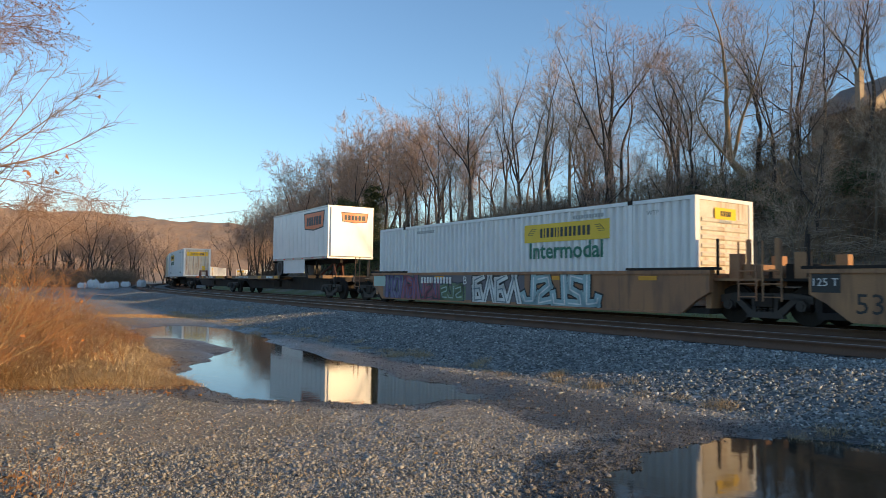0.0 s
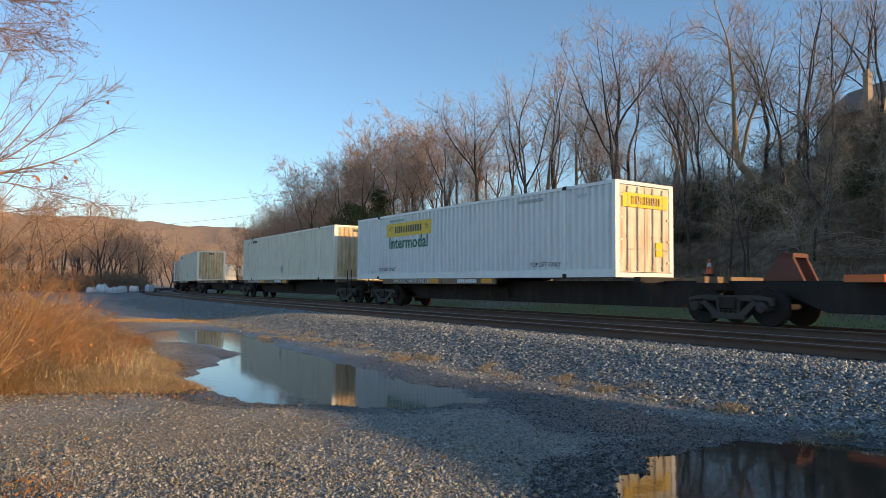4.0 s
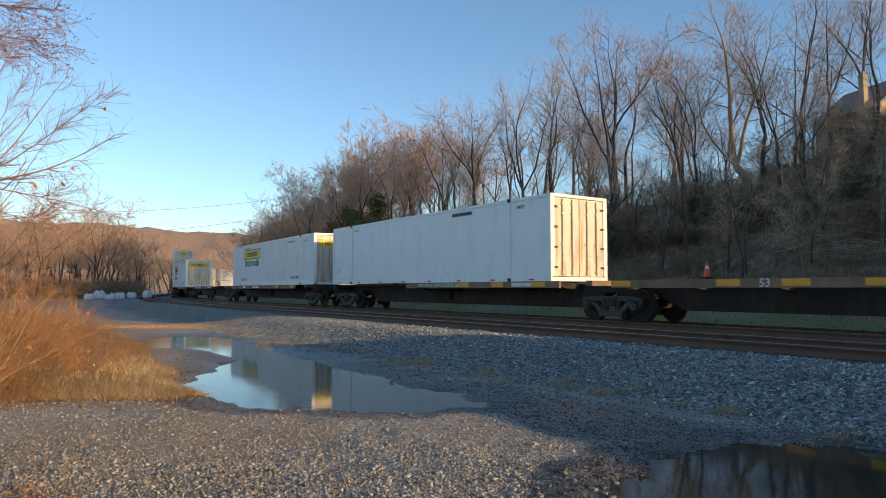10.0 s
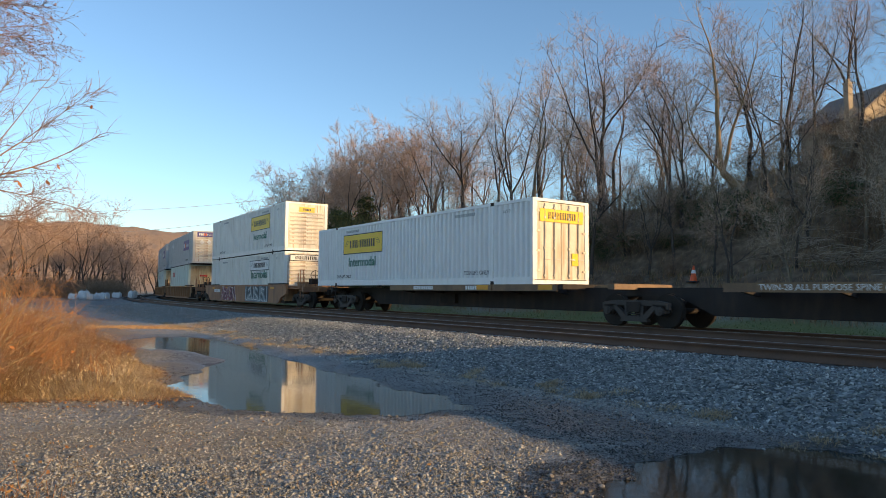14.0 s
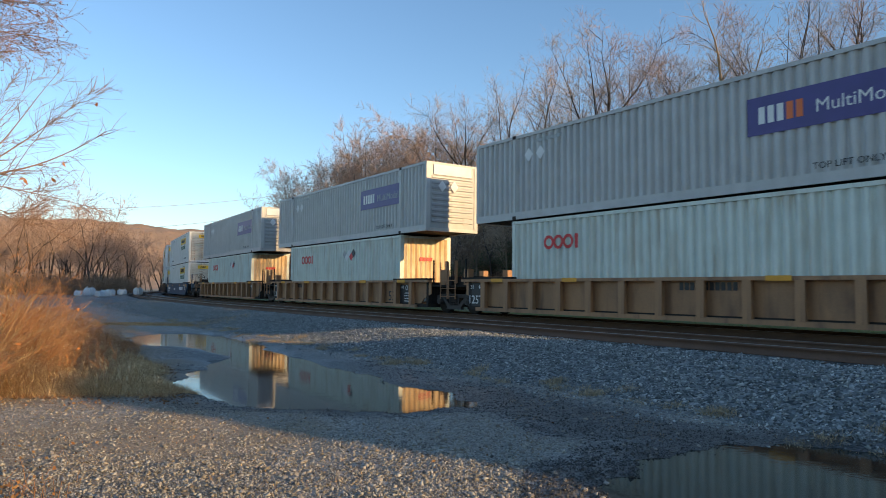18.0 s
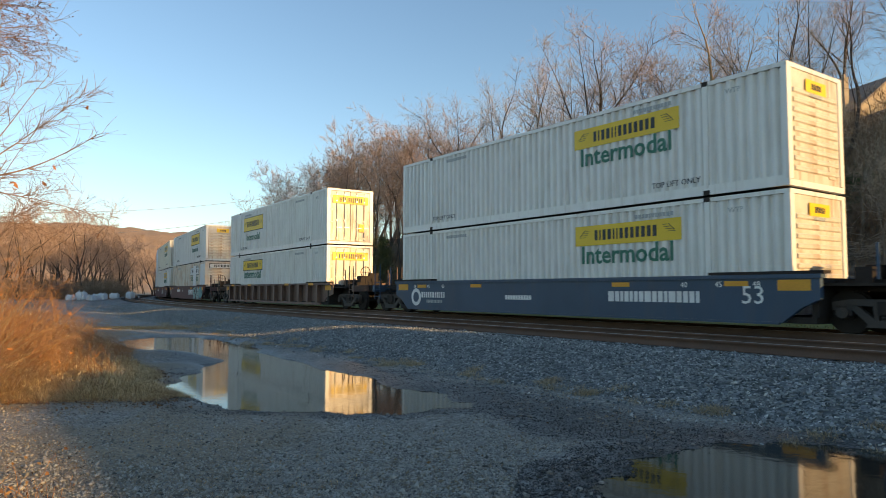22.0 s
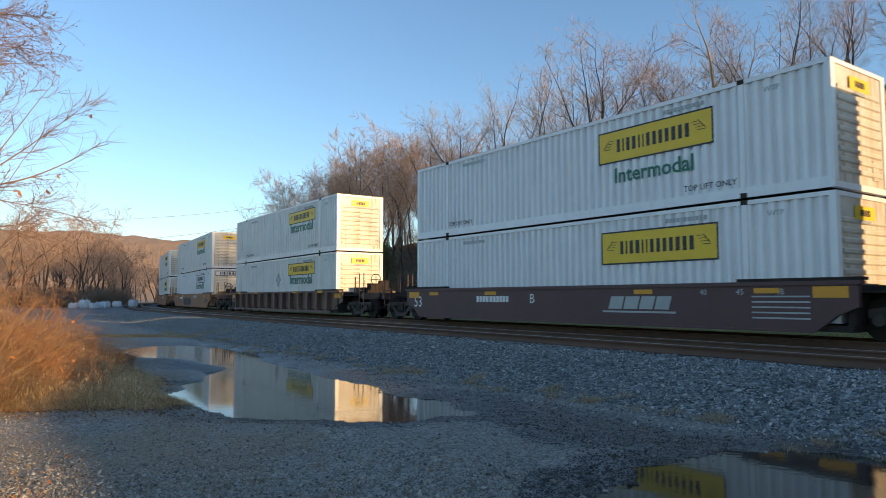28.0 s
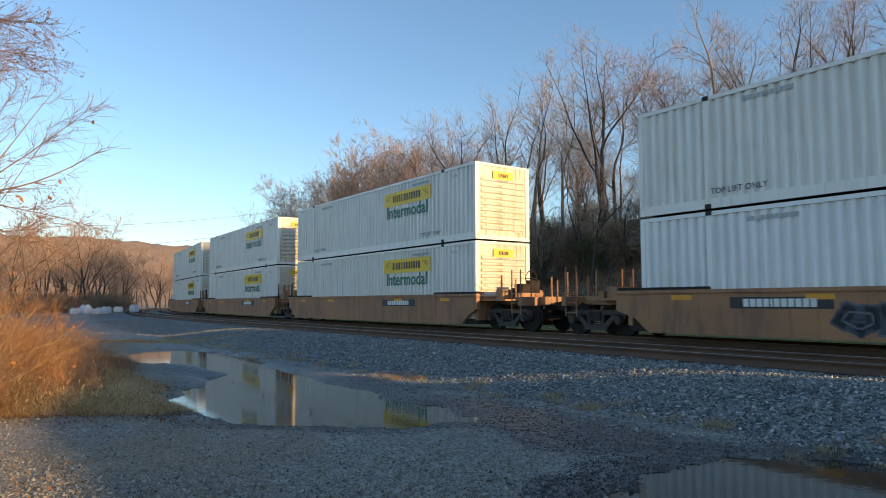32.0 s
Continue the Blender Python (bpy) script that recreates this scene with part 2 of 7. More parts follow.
WORDS = {(t, h): word_mesh(t, h) for t, h in (
    ("Intermodal", 0.52), ("Intermodal", 0.42), ("TOP LIFT ONLY", 0.15), ("WTP", 0.13), ("MultiModal", 0.30), ("MultiModal", 0.16),
    ("TWIN-28 ALL PURPOSE SPINE CAR", 0.14), ("53", 0.42), ("53", 0.30), ("48", 0.14), ("45", 0.14), ("40", 0.14), ("53", 0.14), ("125 T", 0.17), ("A", 0.3), ("B", 0.3), ("53", 0.2), ("REM", 0.24), ("125T", 0.3))}
HITCH_M = mat("hitch_rust", (0.20, 0.065, 0.04), (0.09, 0.04, 0.03), 0.75, dirt=0.4)
SIDE = pose(0, 0, 0, 90, 0, 0)
FRONT = pose(0, 0, 0, 90, 0, 90)


def lettering(parent, text, h, x, y, z, material, end=False, label=""):
    part("lettering", WORDS[(text, h)], material, parent, label or "painted lettering", Matrix.Translation((x, y, z)) @ (FRONT if end else SIDE))


def bars(parent, widths, h, x, y, z, material, gap=0.35, end=False, slant=0.0):
    """A run of plain upright bars, one for each sign of writing that stays blank."""
    key = ("bars", tuple(widths), h, gap, slant)
    if key not in MESHES:
        bm = bmesh.new()
        total = sum(widths) + gap * h * 0.5 * (len(widths) - 1)
        c = -total / 2
        for w in widths:
            prism(bm, [(c, 0), (c + w, 0), (c + w + slant * h, h), (c + slant * h, h)], -0.003, 0.003)
            c += w + gap * h * 0.5
        MESHES[key] = mesh_of(bm, "bars")
    part("marking", MESHES[key], material, parent, "", Matrix.Translation((x, y, z)) @ (pose(0, 0, 0, 0, 0, 90) if end else Matrix()))

# ---- the line: straight beside the camera, then an easy curve away to the far side ----
PHI, TRACK_D, CURVE_A, CURVE_B, CURVE_K = 0.9546, 16.314, 18.94, 44.19, 0.00307
NV = np.array((math.sin(PHI), math.cos(PHI)))
TV = np.array((-NV[1], NV[0]))
STEP, S_MIN, S_MAX = 0.5, -700.0, 700.0
_s = np.arange(S_MIN, S_MAX + STEP, STEP)
_a, _b = np.clip(_s - CURVE_A, 0, CURVE_B - CURVE_A), np.clip(_s - CURVE_B, 0, 330)
_th = -(CURVE_K * _a * _a / 2 / (CURVE_B - CURVE_A) + CURVE_K * _b)
_u = np.cos(_th)[:, None] * TV + np.sin(_th)[:, None] * np.array((-TV[1], TV[0]))
_p = np.zeros((len(_s), 2))
_p[1:] = np.cumsum((_u[1:] + _u[:-1]) / 2 * STEP, axis=0)
_p += NV * TRACK_D - _p[np.argmin(abs(_s))]


def on_track(s, q=0.0):
    """Place on the line, s metres along it (away to the far curve) and q metres beyond its centre."""
    x, y = np.interp(s, _s, _p[:, 0]), np.interp(s, _s, _p[:, 1])
    ux, uy = np.interp(s, _s, _u[:, 0]), np.interp(s, _s, _u[:, 1])
    return x + uy * q, y - ux * q


def along(xy):
    """s and q of points of the plane."""
    xy = np.asarray(xy, dtype=float)
    pick = np.flatnonzero((_s > -120) & (_s < 300))[::2]
    P, U, S = _p[pick], _u[pick], _s[pick]
    s, q = np.empty(len(xy)), np.empty(len(xy))
    for i in range(0, len(xy), 4000):
        d = xy[i:i + 4000, None, :] - P[None]
        k = (d ** 2).sum(2).argmin(1)
        r, u = d[np.arange(len(k)), k], U[k]
        s[i:i + 4000] = S[k] + (r * u).sum(1)
        q[i:i + 4000] = r[:, 0] * u[:, 1] - r[:, 1] * u[:, 0]
    return s, q


def ease(x, a, b):
    t = np.clip((np.asarray(x, dtype=float) - a) / (b - a), 0, 1)
    return t * t * (3 - 2 * t)


# ---- ground ----
WATER_Z = -0.72
# basins: chains of (x, y, radius)
BASINS = [
    [(0.05, 9.8, 0.2), (-0.9, 10.2, 0.9), (-2.2, 10.9, 1.35), (-2.9, 11.9, 1.45), (-3.45, 13.2, 1.15), (-4.0, 14.7, 0.9), (-4.75, 16.2, 0.7), (-5.7, 17.8, 0.85), (-6.7, 19.2, 1.15), (-7.9, 20.8, 1.35), (-9.2, 22.9, 0.95)],
    [(2.2, 5.5, 0.6), (2.85, 6.1, 0.8), (3.7, 6.15, 0.95), (5.2, 5.3, 1.3), (7.5, 3.4, 1.5), (11, 0.0, 1.6)],
]


def lattice(x, y, seed=0):
    """Smooth value noise, numpy, about -1 to 1."""
    x, y = np.asarray(x, dtype=float), np.asarray(y, dtype=float)
    xi, yi = np.floor(x).astype(int), np.floor(y).astype(int)
    fx, fy = x - xi, y - yi
    fx, fy = fx * fx * (3 - 2 * fx), fy * fy * (3 - 2 * fy)

    def h(i, j):
        n = (i * 374761393 + j * 668265263 + seed * 974711) & 0x7fffffff
        n = ((n ^ (n >> 13)) * 1274126177) & 0x7fffffff
        return ((n ^ (n >> 16)) & 0xffff) / 32767.5 - 1
    return (h(xi, yi) * (1 - fx) + h(xi + 1, yi) * fx) * (1 - fy) + (h(xi, yi + 1) * (1 - fx) + h(xi + 1, yi + 1) * fx) * fy


def basin_depth(x, y):
    """Signed distance to the nearest basin's rim, inside positive."""
    best = np.full(np.shape(x), -9.0)
    for chain in BASINS:
        for (ax, ay, ar), (bx, by, br) in zip(chain, chain[1:]):
            dx, dy = bx - ax, by - ay
            t = np.clip(((x - ax) * dx + (y - ay) * dy) / (dx * dx + dy * dy), 0, 1)
            best = np.maximum(best, ar + (br - ar) * t - np.hypot(x - ax - dx * t, y - ay - dy * t))
    return best


def hill_top(s):
    return 8.3 + 1.0 * ease(-s, -25, 5) - 1.0 * ease(s, 150, 200)


def ground_z(x, y):
    x, y = np.asarray(x, dtype=float), np.asarray(y, dtype=float)
    s, q = along(np.stack([x.ravel(), y.ravel()], 1))
    s, q = s.reshape(x.shape), q.reshape(x.shape)
    r = np.hypot(x, y)
    low = -0.655 + 0.03 * lattice(x * 0.6, y * 0.6, 1) + 0.018 * lattice(x * 2.1, y * 2.1, 2) + 0.01 * lattice(x * 5.3, y * 5.3, 3)
    low = low + 0.30 * ease(s, 26, 70) * ease(-q, 6, 10)
    d = basin_depth(x, y) + 0.16 * lattice(x * 1.6, y * 1.6, 4) + 0.09 * lattice(x * 4.1, y * 4.1, 5) + 0.07 * lattice(x * 8.3, y * 8.3, 10)
    low = low - 0.20 * ease(d, -0.75, 0.55)
    t = np.clip((x + 8.5) / 3.2, 0, 1)
    low = low + 0.16 * ease(-np.hypot(x + 8.5 - 3.2 * t, y - 16.2 + 0.35 * t), -0.75, -0.1)
    bed = -0.19 + 0.012 * lattice(x * 6, y * 6, 6)
    z = low + (bed - low) * ease(q, -8.7, -6.1)
    far = -0.55 + 0.05 * lattice(x * 0.4, y * 0.4, 7)
    z = np.where(q > 1.5, bed + (far - bed) * ease(q, 2.0, 4.2), z)
    rise = hill_top(s) * ease(q, 8.5, 25) * (0.82 + 0.18 * ease(q, 5, 40)) + 0.35 * lattice(x * 0.35, y * 0.35, 8) * ease(q, 9, 16)
    rise = rise * (1 - ease(s, 210, 300)) * (1 - ease(q, 60, 110))
    rise = rise + 5.0 * ease(q, 19, 32) * ease(-s, -30, -16) * (1 - ease(q, 60, 110)) * ease(s, -60, -25)
    # a worn level path part way up
    rise = rise - 0.55 * np.exp(-((q - 16.2) / 0.8) ** 2) * ease(s, 4, 12) * (1 - ease(s, 34, 44)) + 0.30 * np.exp(-((q - 14.3) / 0.9) ** 2) * ease(s, 4, 12) * (1 - ease(s, 34, 44))
    z = z + np.where(q > 8, rise, 0)
    z = np.where(r > 250, z + (-1.0 - z) * ease(r, 250, 400), z)
    return z


def ground_at(x, y):
    return float(ground_z(np.array([x]), np.array([y]))[0])


def zone_ground():
    rad = [0.004, 0.35]
    while rad[-1] < 4000:
        rad.append(rad[-1] * (1.016 if 3.5 < rad[-1] < 42 else 1.045))
    ang = np.concatenate([np.arange(-42, 42, 0.45), np.arange(42, 318, 3.0)])
    A, R = np.meshgrid(np.radians(ang), np.array(rad), indexing="ij")
    X, Y = R * np.sin(A) + 0.13, R * np.cos(A) - 0.21
    Z = ground_z(X, Y)
    n, m = X.shape
    idx = np.arange(n * m).reshape(n, m)
    nxt = np.roll(idx, -1, axis=0)
    faces = np.stack([idx[:, :-1], idx[:, 1:], nxt[:, 1:], nxt[:, :-1]], -1).reshape(-1, 4)[:, ::-1]
    me = from_arrays("ground", np.stack([X, Y, Z], -1).reshape(-1, 3), faces)
    x, y = X.ravel(), Y.ravel()
    s, q = along(np.stack([x, y], 1))
    wet = ease(basin_depth(x, y) + 0.25 * lattice(x * 1.3, y * 1.3, 9), -1.3, -0.1) * (q < -8.2)
    wet = np.maximum(wet, ease(-abs(q + 9.9) + 0.5 * lattice(x * 0.9, y * 0.9, 11), -1.35, -0.2) * ease(s, -4, 3) * (1 - ease(s, 12, 20)) * 0.9)
    ballast = ease(q + 0.5 * lattice(x * 1.1, y * 1.1, 12), -8.9, -8.2) * (1 - ease(q, 3, 4.5))
    grass = ease(q + 0.6 * lattice(x * 0.5, y * 0.5, 13), 3.6, 4.6) * (1 - ease(q + 1.5 * lattice(x * 0.3, y * 0.3, 14), 10, 13))
    hill = ease(q + lattice(x * 0.5, y * 0.5, 15), 10, 13)
    straw = ease(lattice(x * 0.35, y * 0.35, 16) + 0.6 * lattice(x * 1.2, y * 1.2, 17) + 0.3 * lattice(x * 4.1, y * 4.1, 19) + 1.1 * ease(-x - 0.35 * (y - 5), -2, 4.5), 0.3, 1.2) * (q < -11)
    straw = np.maximum(straw, ease(-np.hypot((x + 13.0) / 3.4, (y - 28.5) / 1.0) + 0.4 * lattice(x, y, 18), -1.3, -0.6))
    for nm, v in (("wet", wet), ("ballast", ballast), ("grass", grass), ("hill", hill), ("straw", straw)):
        me.attributes.new(nm, "FLOAT", "POINT").data.foreach_set("value", v.astype(np.float32))
    me.materials.append(ground_material())
    smooth(me)
    tagged(new("ground", me), "grey gravel ground with puddled low spots and a brown hillside", "ground", kind="structure")


def ground_material():
    m = bpy.data.materials.new("ground")
    m.use_nodes = True
    n, l = m.node_tree.nodes, m.node_tree.links
    b = n["Principled BSDF"]
    tc = n.new("ShaderNodeTexCoord")

    def noise_tex(scale, detail=4):
        t = n.new("ShaderNodeTexNoise")
        t.inputs["Scale"].default_value, t.inputs["Detail"].default_value = scale, detail
        l.new(tc.outputs["Object"], t.inputs["Vector"])
        return t.outputs["Fac"]

    def ramp(fac, stops):
        r = n.new("ShaderNodeValToRGB")
        e = r.color_ramp.elements
        while len(e) < len(stops):
            e.new(0.5)
        for i, (p, c) in enumerate(stops):
            e[i].position, e[i].color = p, (*c, 1)
        l.new(fac, r.inputs["Fac"])
        return r.outputs["Color"]

    def mixc(fac, a, c):
        x = n.new("ShaderNodeMix")
        x.data_type = "RGBA"
        l.new(fac, x.inputs[0])
        l.new(a, x.inputs[6])
        l.new(c, x.inputs[7])
        return x.outputs[2]

    def attr(name):
        a = n.new("ShaderNodeAttribute")
        a.attribute_name = name
        return a.outputs["Fac"]

    def stones(scale):
        v = n.new("ShaderNodeTexVoronoi")
        v.inputs["Scale"].default_value = scale
        l.new(tc.outputs["Object"], v.inputs["Vector"])
        sep = n.new("ShaderNodeSeparateColor")
        l.new(v.outputs["Color"], sep.inputs[0])
        return v.outputs["Distance"], sep.outputs[0]
    d1, c1 = stones(30)
    d2, c2 = stones(17)
    d3, c3 = stones(62)
    coarse = ramp(c1, [(0, (0.067, 0.064, 0.057)), (0.35, (0.225, 0.215, 0.191)), (0.75, (0.407, 0.389, 0.344)), (1, (0.474, 0.445, 0.391))])
    small = ramp(c3, [(0, (0.091, 0.086, 0.076)), (0.5, (0.262, 0.249, 0.220)), (1, (0.474, 0.449, 0.393))])
    gravel = mixc(ramp(noise_tex(1.7, 5), [(0.4, (1, 1, 1)), (0.58, (0, 0, 0))]), small, coarse)
    soil = ramp(noise_tex(9.0, 8), [(0.3, (0.134, 0.116, 0.096)), (0.7, (0.340, 0.302, 0.242))])
    base = mixc(ramp(noise_tex(0.9, 6), [(0.5, (0, 0, 0)), (0.68, (0.474, 0.453, 0.419))]), gravel, soil)
    bal = ramp(c2, [(0, (0.045, 0.05, 0.051)), (0.5, (0.135, 0.146, 0.146)), (0.85, (0.24, 0.252, 0.246)), (1, (0.40, 0.40, 0.38))])
    gr = ramp(noise_tex(14, 6), [(0.3, (0.09, 0.125, 0.035)), (0.7, (0.19, 0.20, 0.075))])
    hl = ramp(noise_tex(2.2, 8), [(0.3, (0.085, 0.058, 0.036)), (0.5, (0.155, 0.108, 0.068)), (0.72, (0.28, 0.20, 0.125))])
    st = ramp(noise_tex(24, 6), [(0.3, (0.18, 0.145, 0.105)), (0.7, (0.36, 0.29, 0.20))])
    col = mixc(attr("straw"), base, st)
    col = mixc(attr("ballast"), col, bal)
    col = mixc(attr("grass"), col, gr)
    col = mixc(attr("hill"), col, hl)
    wetc = n.new("ShaderNodeMix")
    wetc.data_type, wetc.blend_type = "RGBA", "MULTIPLY"
    wm = n.new("ShaderNodeMath")
    wm.operation = "MULTIPLY"
    wm.inputs[1].default_value = 0.85
    l.new(attr("wet"), wm.inputs[0])
    l.new(wm.outputs[0], wetc.inputs[0])
    l.new(col, wetc.inputs[6])
    wetc.inputs[7].default_value = (0.20, 0.20, 0.215, 1)
    l.new(wetc.outputs[2], b.inputs["Base Color"])
    rr = n.new("ShaderNodeMapRange")
    rr.inputs["To Min"].default_value, rr.inputs["To Max"].default_value = 0.9, 0.36
    l.new(attr("wet"), rr.inputs["Value"])
    l.new(rr.outputs[0], b.inputs["Roughness"])
    bp = n.new("ShaderNodeBump")
    bp.inputs["Strength"].default_value, bp.inputs["Distance"].default_value = 0.7, 0.02
    bp.invert = True
    l.new(d1, bp.inputs["Height"])
    l.new(bp.outputs[0], b.inputs["Normal"])
    return m


def zone_water():
    m = bpy.data.materials.new("puddle_water")
    m.use_nodes = True
    n, l = m.node_tree.nodes, m.node_tree.links
    b = n["Principled BSDF"]
    b.inputs["Base Color"].default_value = (0.022, 0.022, 0.018, 1)
    b.inputs["Roughness"].default_value, b.inputs["IOR"].default_value = 0.055, 1.33
    b.inputs["Specular IOR Level"].default_value = 0.5
    tc, t, bp = n.new("ShaderNodeTexCoord"), n.new("ShaderNodeTexNoise"), n.new("ShaderNodeBump")
    t.inputs["Scale"].default_value = 7.0
    bp.inputs["Strength"].default_value, bp.inputs["Distance"].default_value = 0.07, 0.01
    l.new(tc.outputs["Object"], t.inputs["Vector"])
    l.new(t.outputs["Fac"], bp.inputs["Height"])
    l.new(bp.outputs[0], b.inputs["Normal"])
    for x0, x1, y0, y1 in ((-12.5, 1.2, 8.0, 25.5), (0.2, 14, -3, 8.4)):
        bm = bmesh.new()
        bm.faces.new([bm.verts.new(p) for p in ((x0, y0, WATER_Z), (x1, y0, WATER_Z), (x1, y1, WATER_Z), (x0, y1, WATER_Z))])
        me = mesh_of(bm, "water")
        me.materials.append(m)
        tagged(new("water", me), "still rain puddle mirroring sky and train", "puddle", kind="structure")


def sweep(name, outline, q0, s0, s1, step, material, parent, label=""):
    """A section (q, z) carried along the line."""
    ss = np.arange(s0, s1 + step, step)
    rows = []
    for q, z in outline:
        x, y = on_track(ss, q0 + q)
        rows.append(np.stack([x, y, np.full(len(ss), z)], 1))
    v = np.stack(rows, 1).reshape(-1, 3)
    k, n = len(outline), len(ss)
    f = [(i * k + j, i * k + (j + 1) % k, (i + 1) * k + (j + 1) % k, (i + 1) * k + j) for i in range(n - 1) for j in range(k)]
    me = from_arrays(name, v, f)
    return part(name, me, material, parent, label)


def track(q0, name, singles):
    root = tagged(new(name), "rusty steel railway track on dark timber ties", "railway track", kind="structure")
    web = [(-0.07, -0.18), (-0.07, -0.165), (-0.012, -0.14), (-0.012, -0.045), (-0.036, -0.035), (-0.036, -0.004),
           (0.036, -0.004), (0.036, -0.035), (0.012, -0.045), (0.012, -0.14), (0.07, -0.165), (0.07, -0.18)]
    head = [(-0.034, -0.006), (-0.030, 0.0), (0.030, 0.0), (0.034, -0.006)]
    for side in (-0.753, 0.753):
        rail = sweep("rail", web, q0 + side, -90, 330, 1.5, RAIL_M, root)
        sweep("rail_head", head, q0 + side, -90, 330, 1.5, RAIL_TOP, rail, "worn bright running surface")
    tie = cached("tie", lambda: boxes((-0.115, 0.115, -1.3, 1.3, -0.17, 0.0)))
    if not tie.materials:
        tie.materials.append(TIE_M)
    rng = random.Random(5)
    far = bmesh.new()
    for i, s in enumerate(np.arange(-20, 230, 0.53)):
        (x, y), (x2, y2) = on_track(s, q0 + rng.uniform(-0.05, 0.05)), on_track(s + 0.5, q0)
        m = Matrix.Translation((float(x), float(y), -0.178)) @ Matrix.Rotation(math.atan2(y2 - y, x2 - x) + rng.uniform(-0.03, 0.03), 4, "Z")
        if i < singles:
            part("tie", tie, None, root, "", m)
        else:
            k = len(far.verts)
            box(far, -0.115, 0.115, -1.3, 1.3, -0.17, 0.0)
            far.verts.ensure_lookup_table()
            for v in far.verts[k:]:
                v.co = m @ v.co
    if len(far.verts):
        o = part("ties", far, TIE_M, root)
        o["kind"] = "stuff"
    else:
        far.free()


zone_ground()
zone_water()
track(-4.05, "track_near", 260)
track(0.0, "track_far", 0)

# ---- the train ----
SPEED = 14.41
MOVERS = []      # (thing, offset of its car along the train, half distance of the bogies, dx, dz)
WHEELS = []      # (wheelset, offset along the train)


def corrugated(L, z0, z1, pitch, depth, y, flip):
    """A folded side sheet along x."""
    n = max(2, int(L / pitch))
    p = L / n
    pts = []
    for i in range(n):
        a = -L / 2 + i * p
        pts += [(a, 0), (a + p * 0.50, 0), (a + p * 0.57, depth), (a + p * 0.93, depth)]
    pts.append((L / 2, 0))
    v = [(x, y - d * flip, z) for x, d in pts for z in (z0, z1)]
    f = [(2 * i, 2 * i + 2, 2 * i + 3, 2 * i + 1) if flip < 0 else (2 * i, 2 * i + 1, 2 * i + 3, 2 * i + 2) for i in range(len(pts) - 1)]
    return from_arrays("side_panel", v, f)


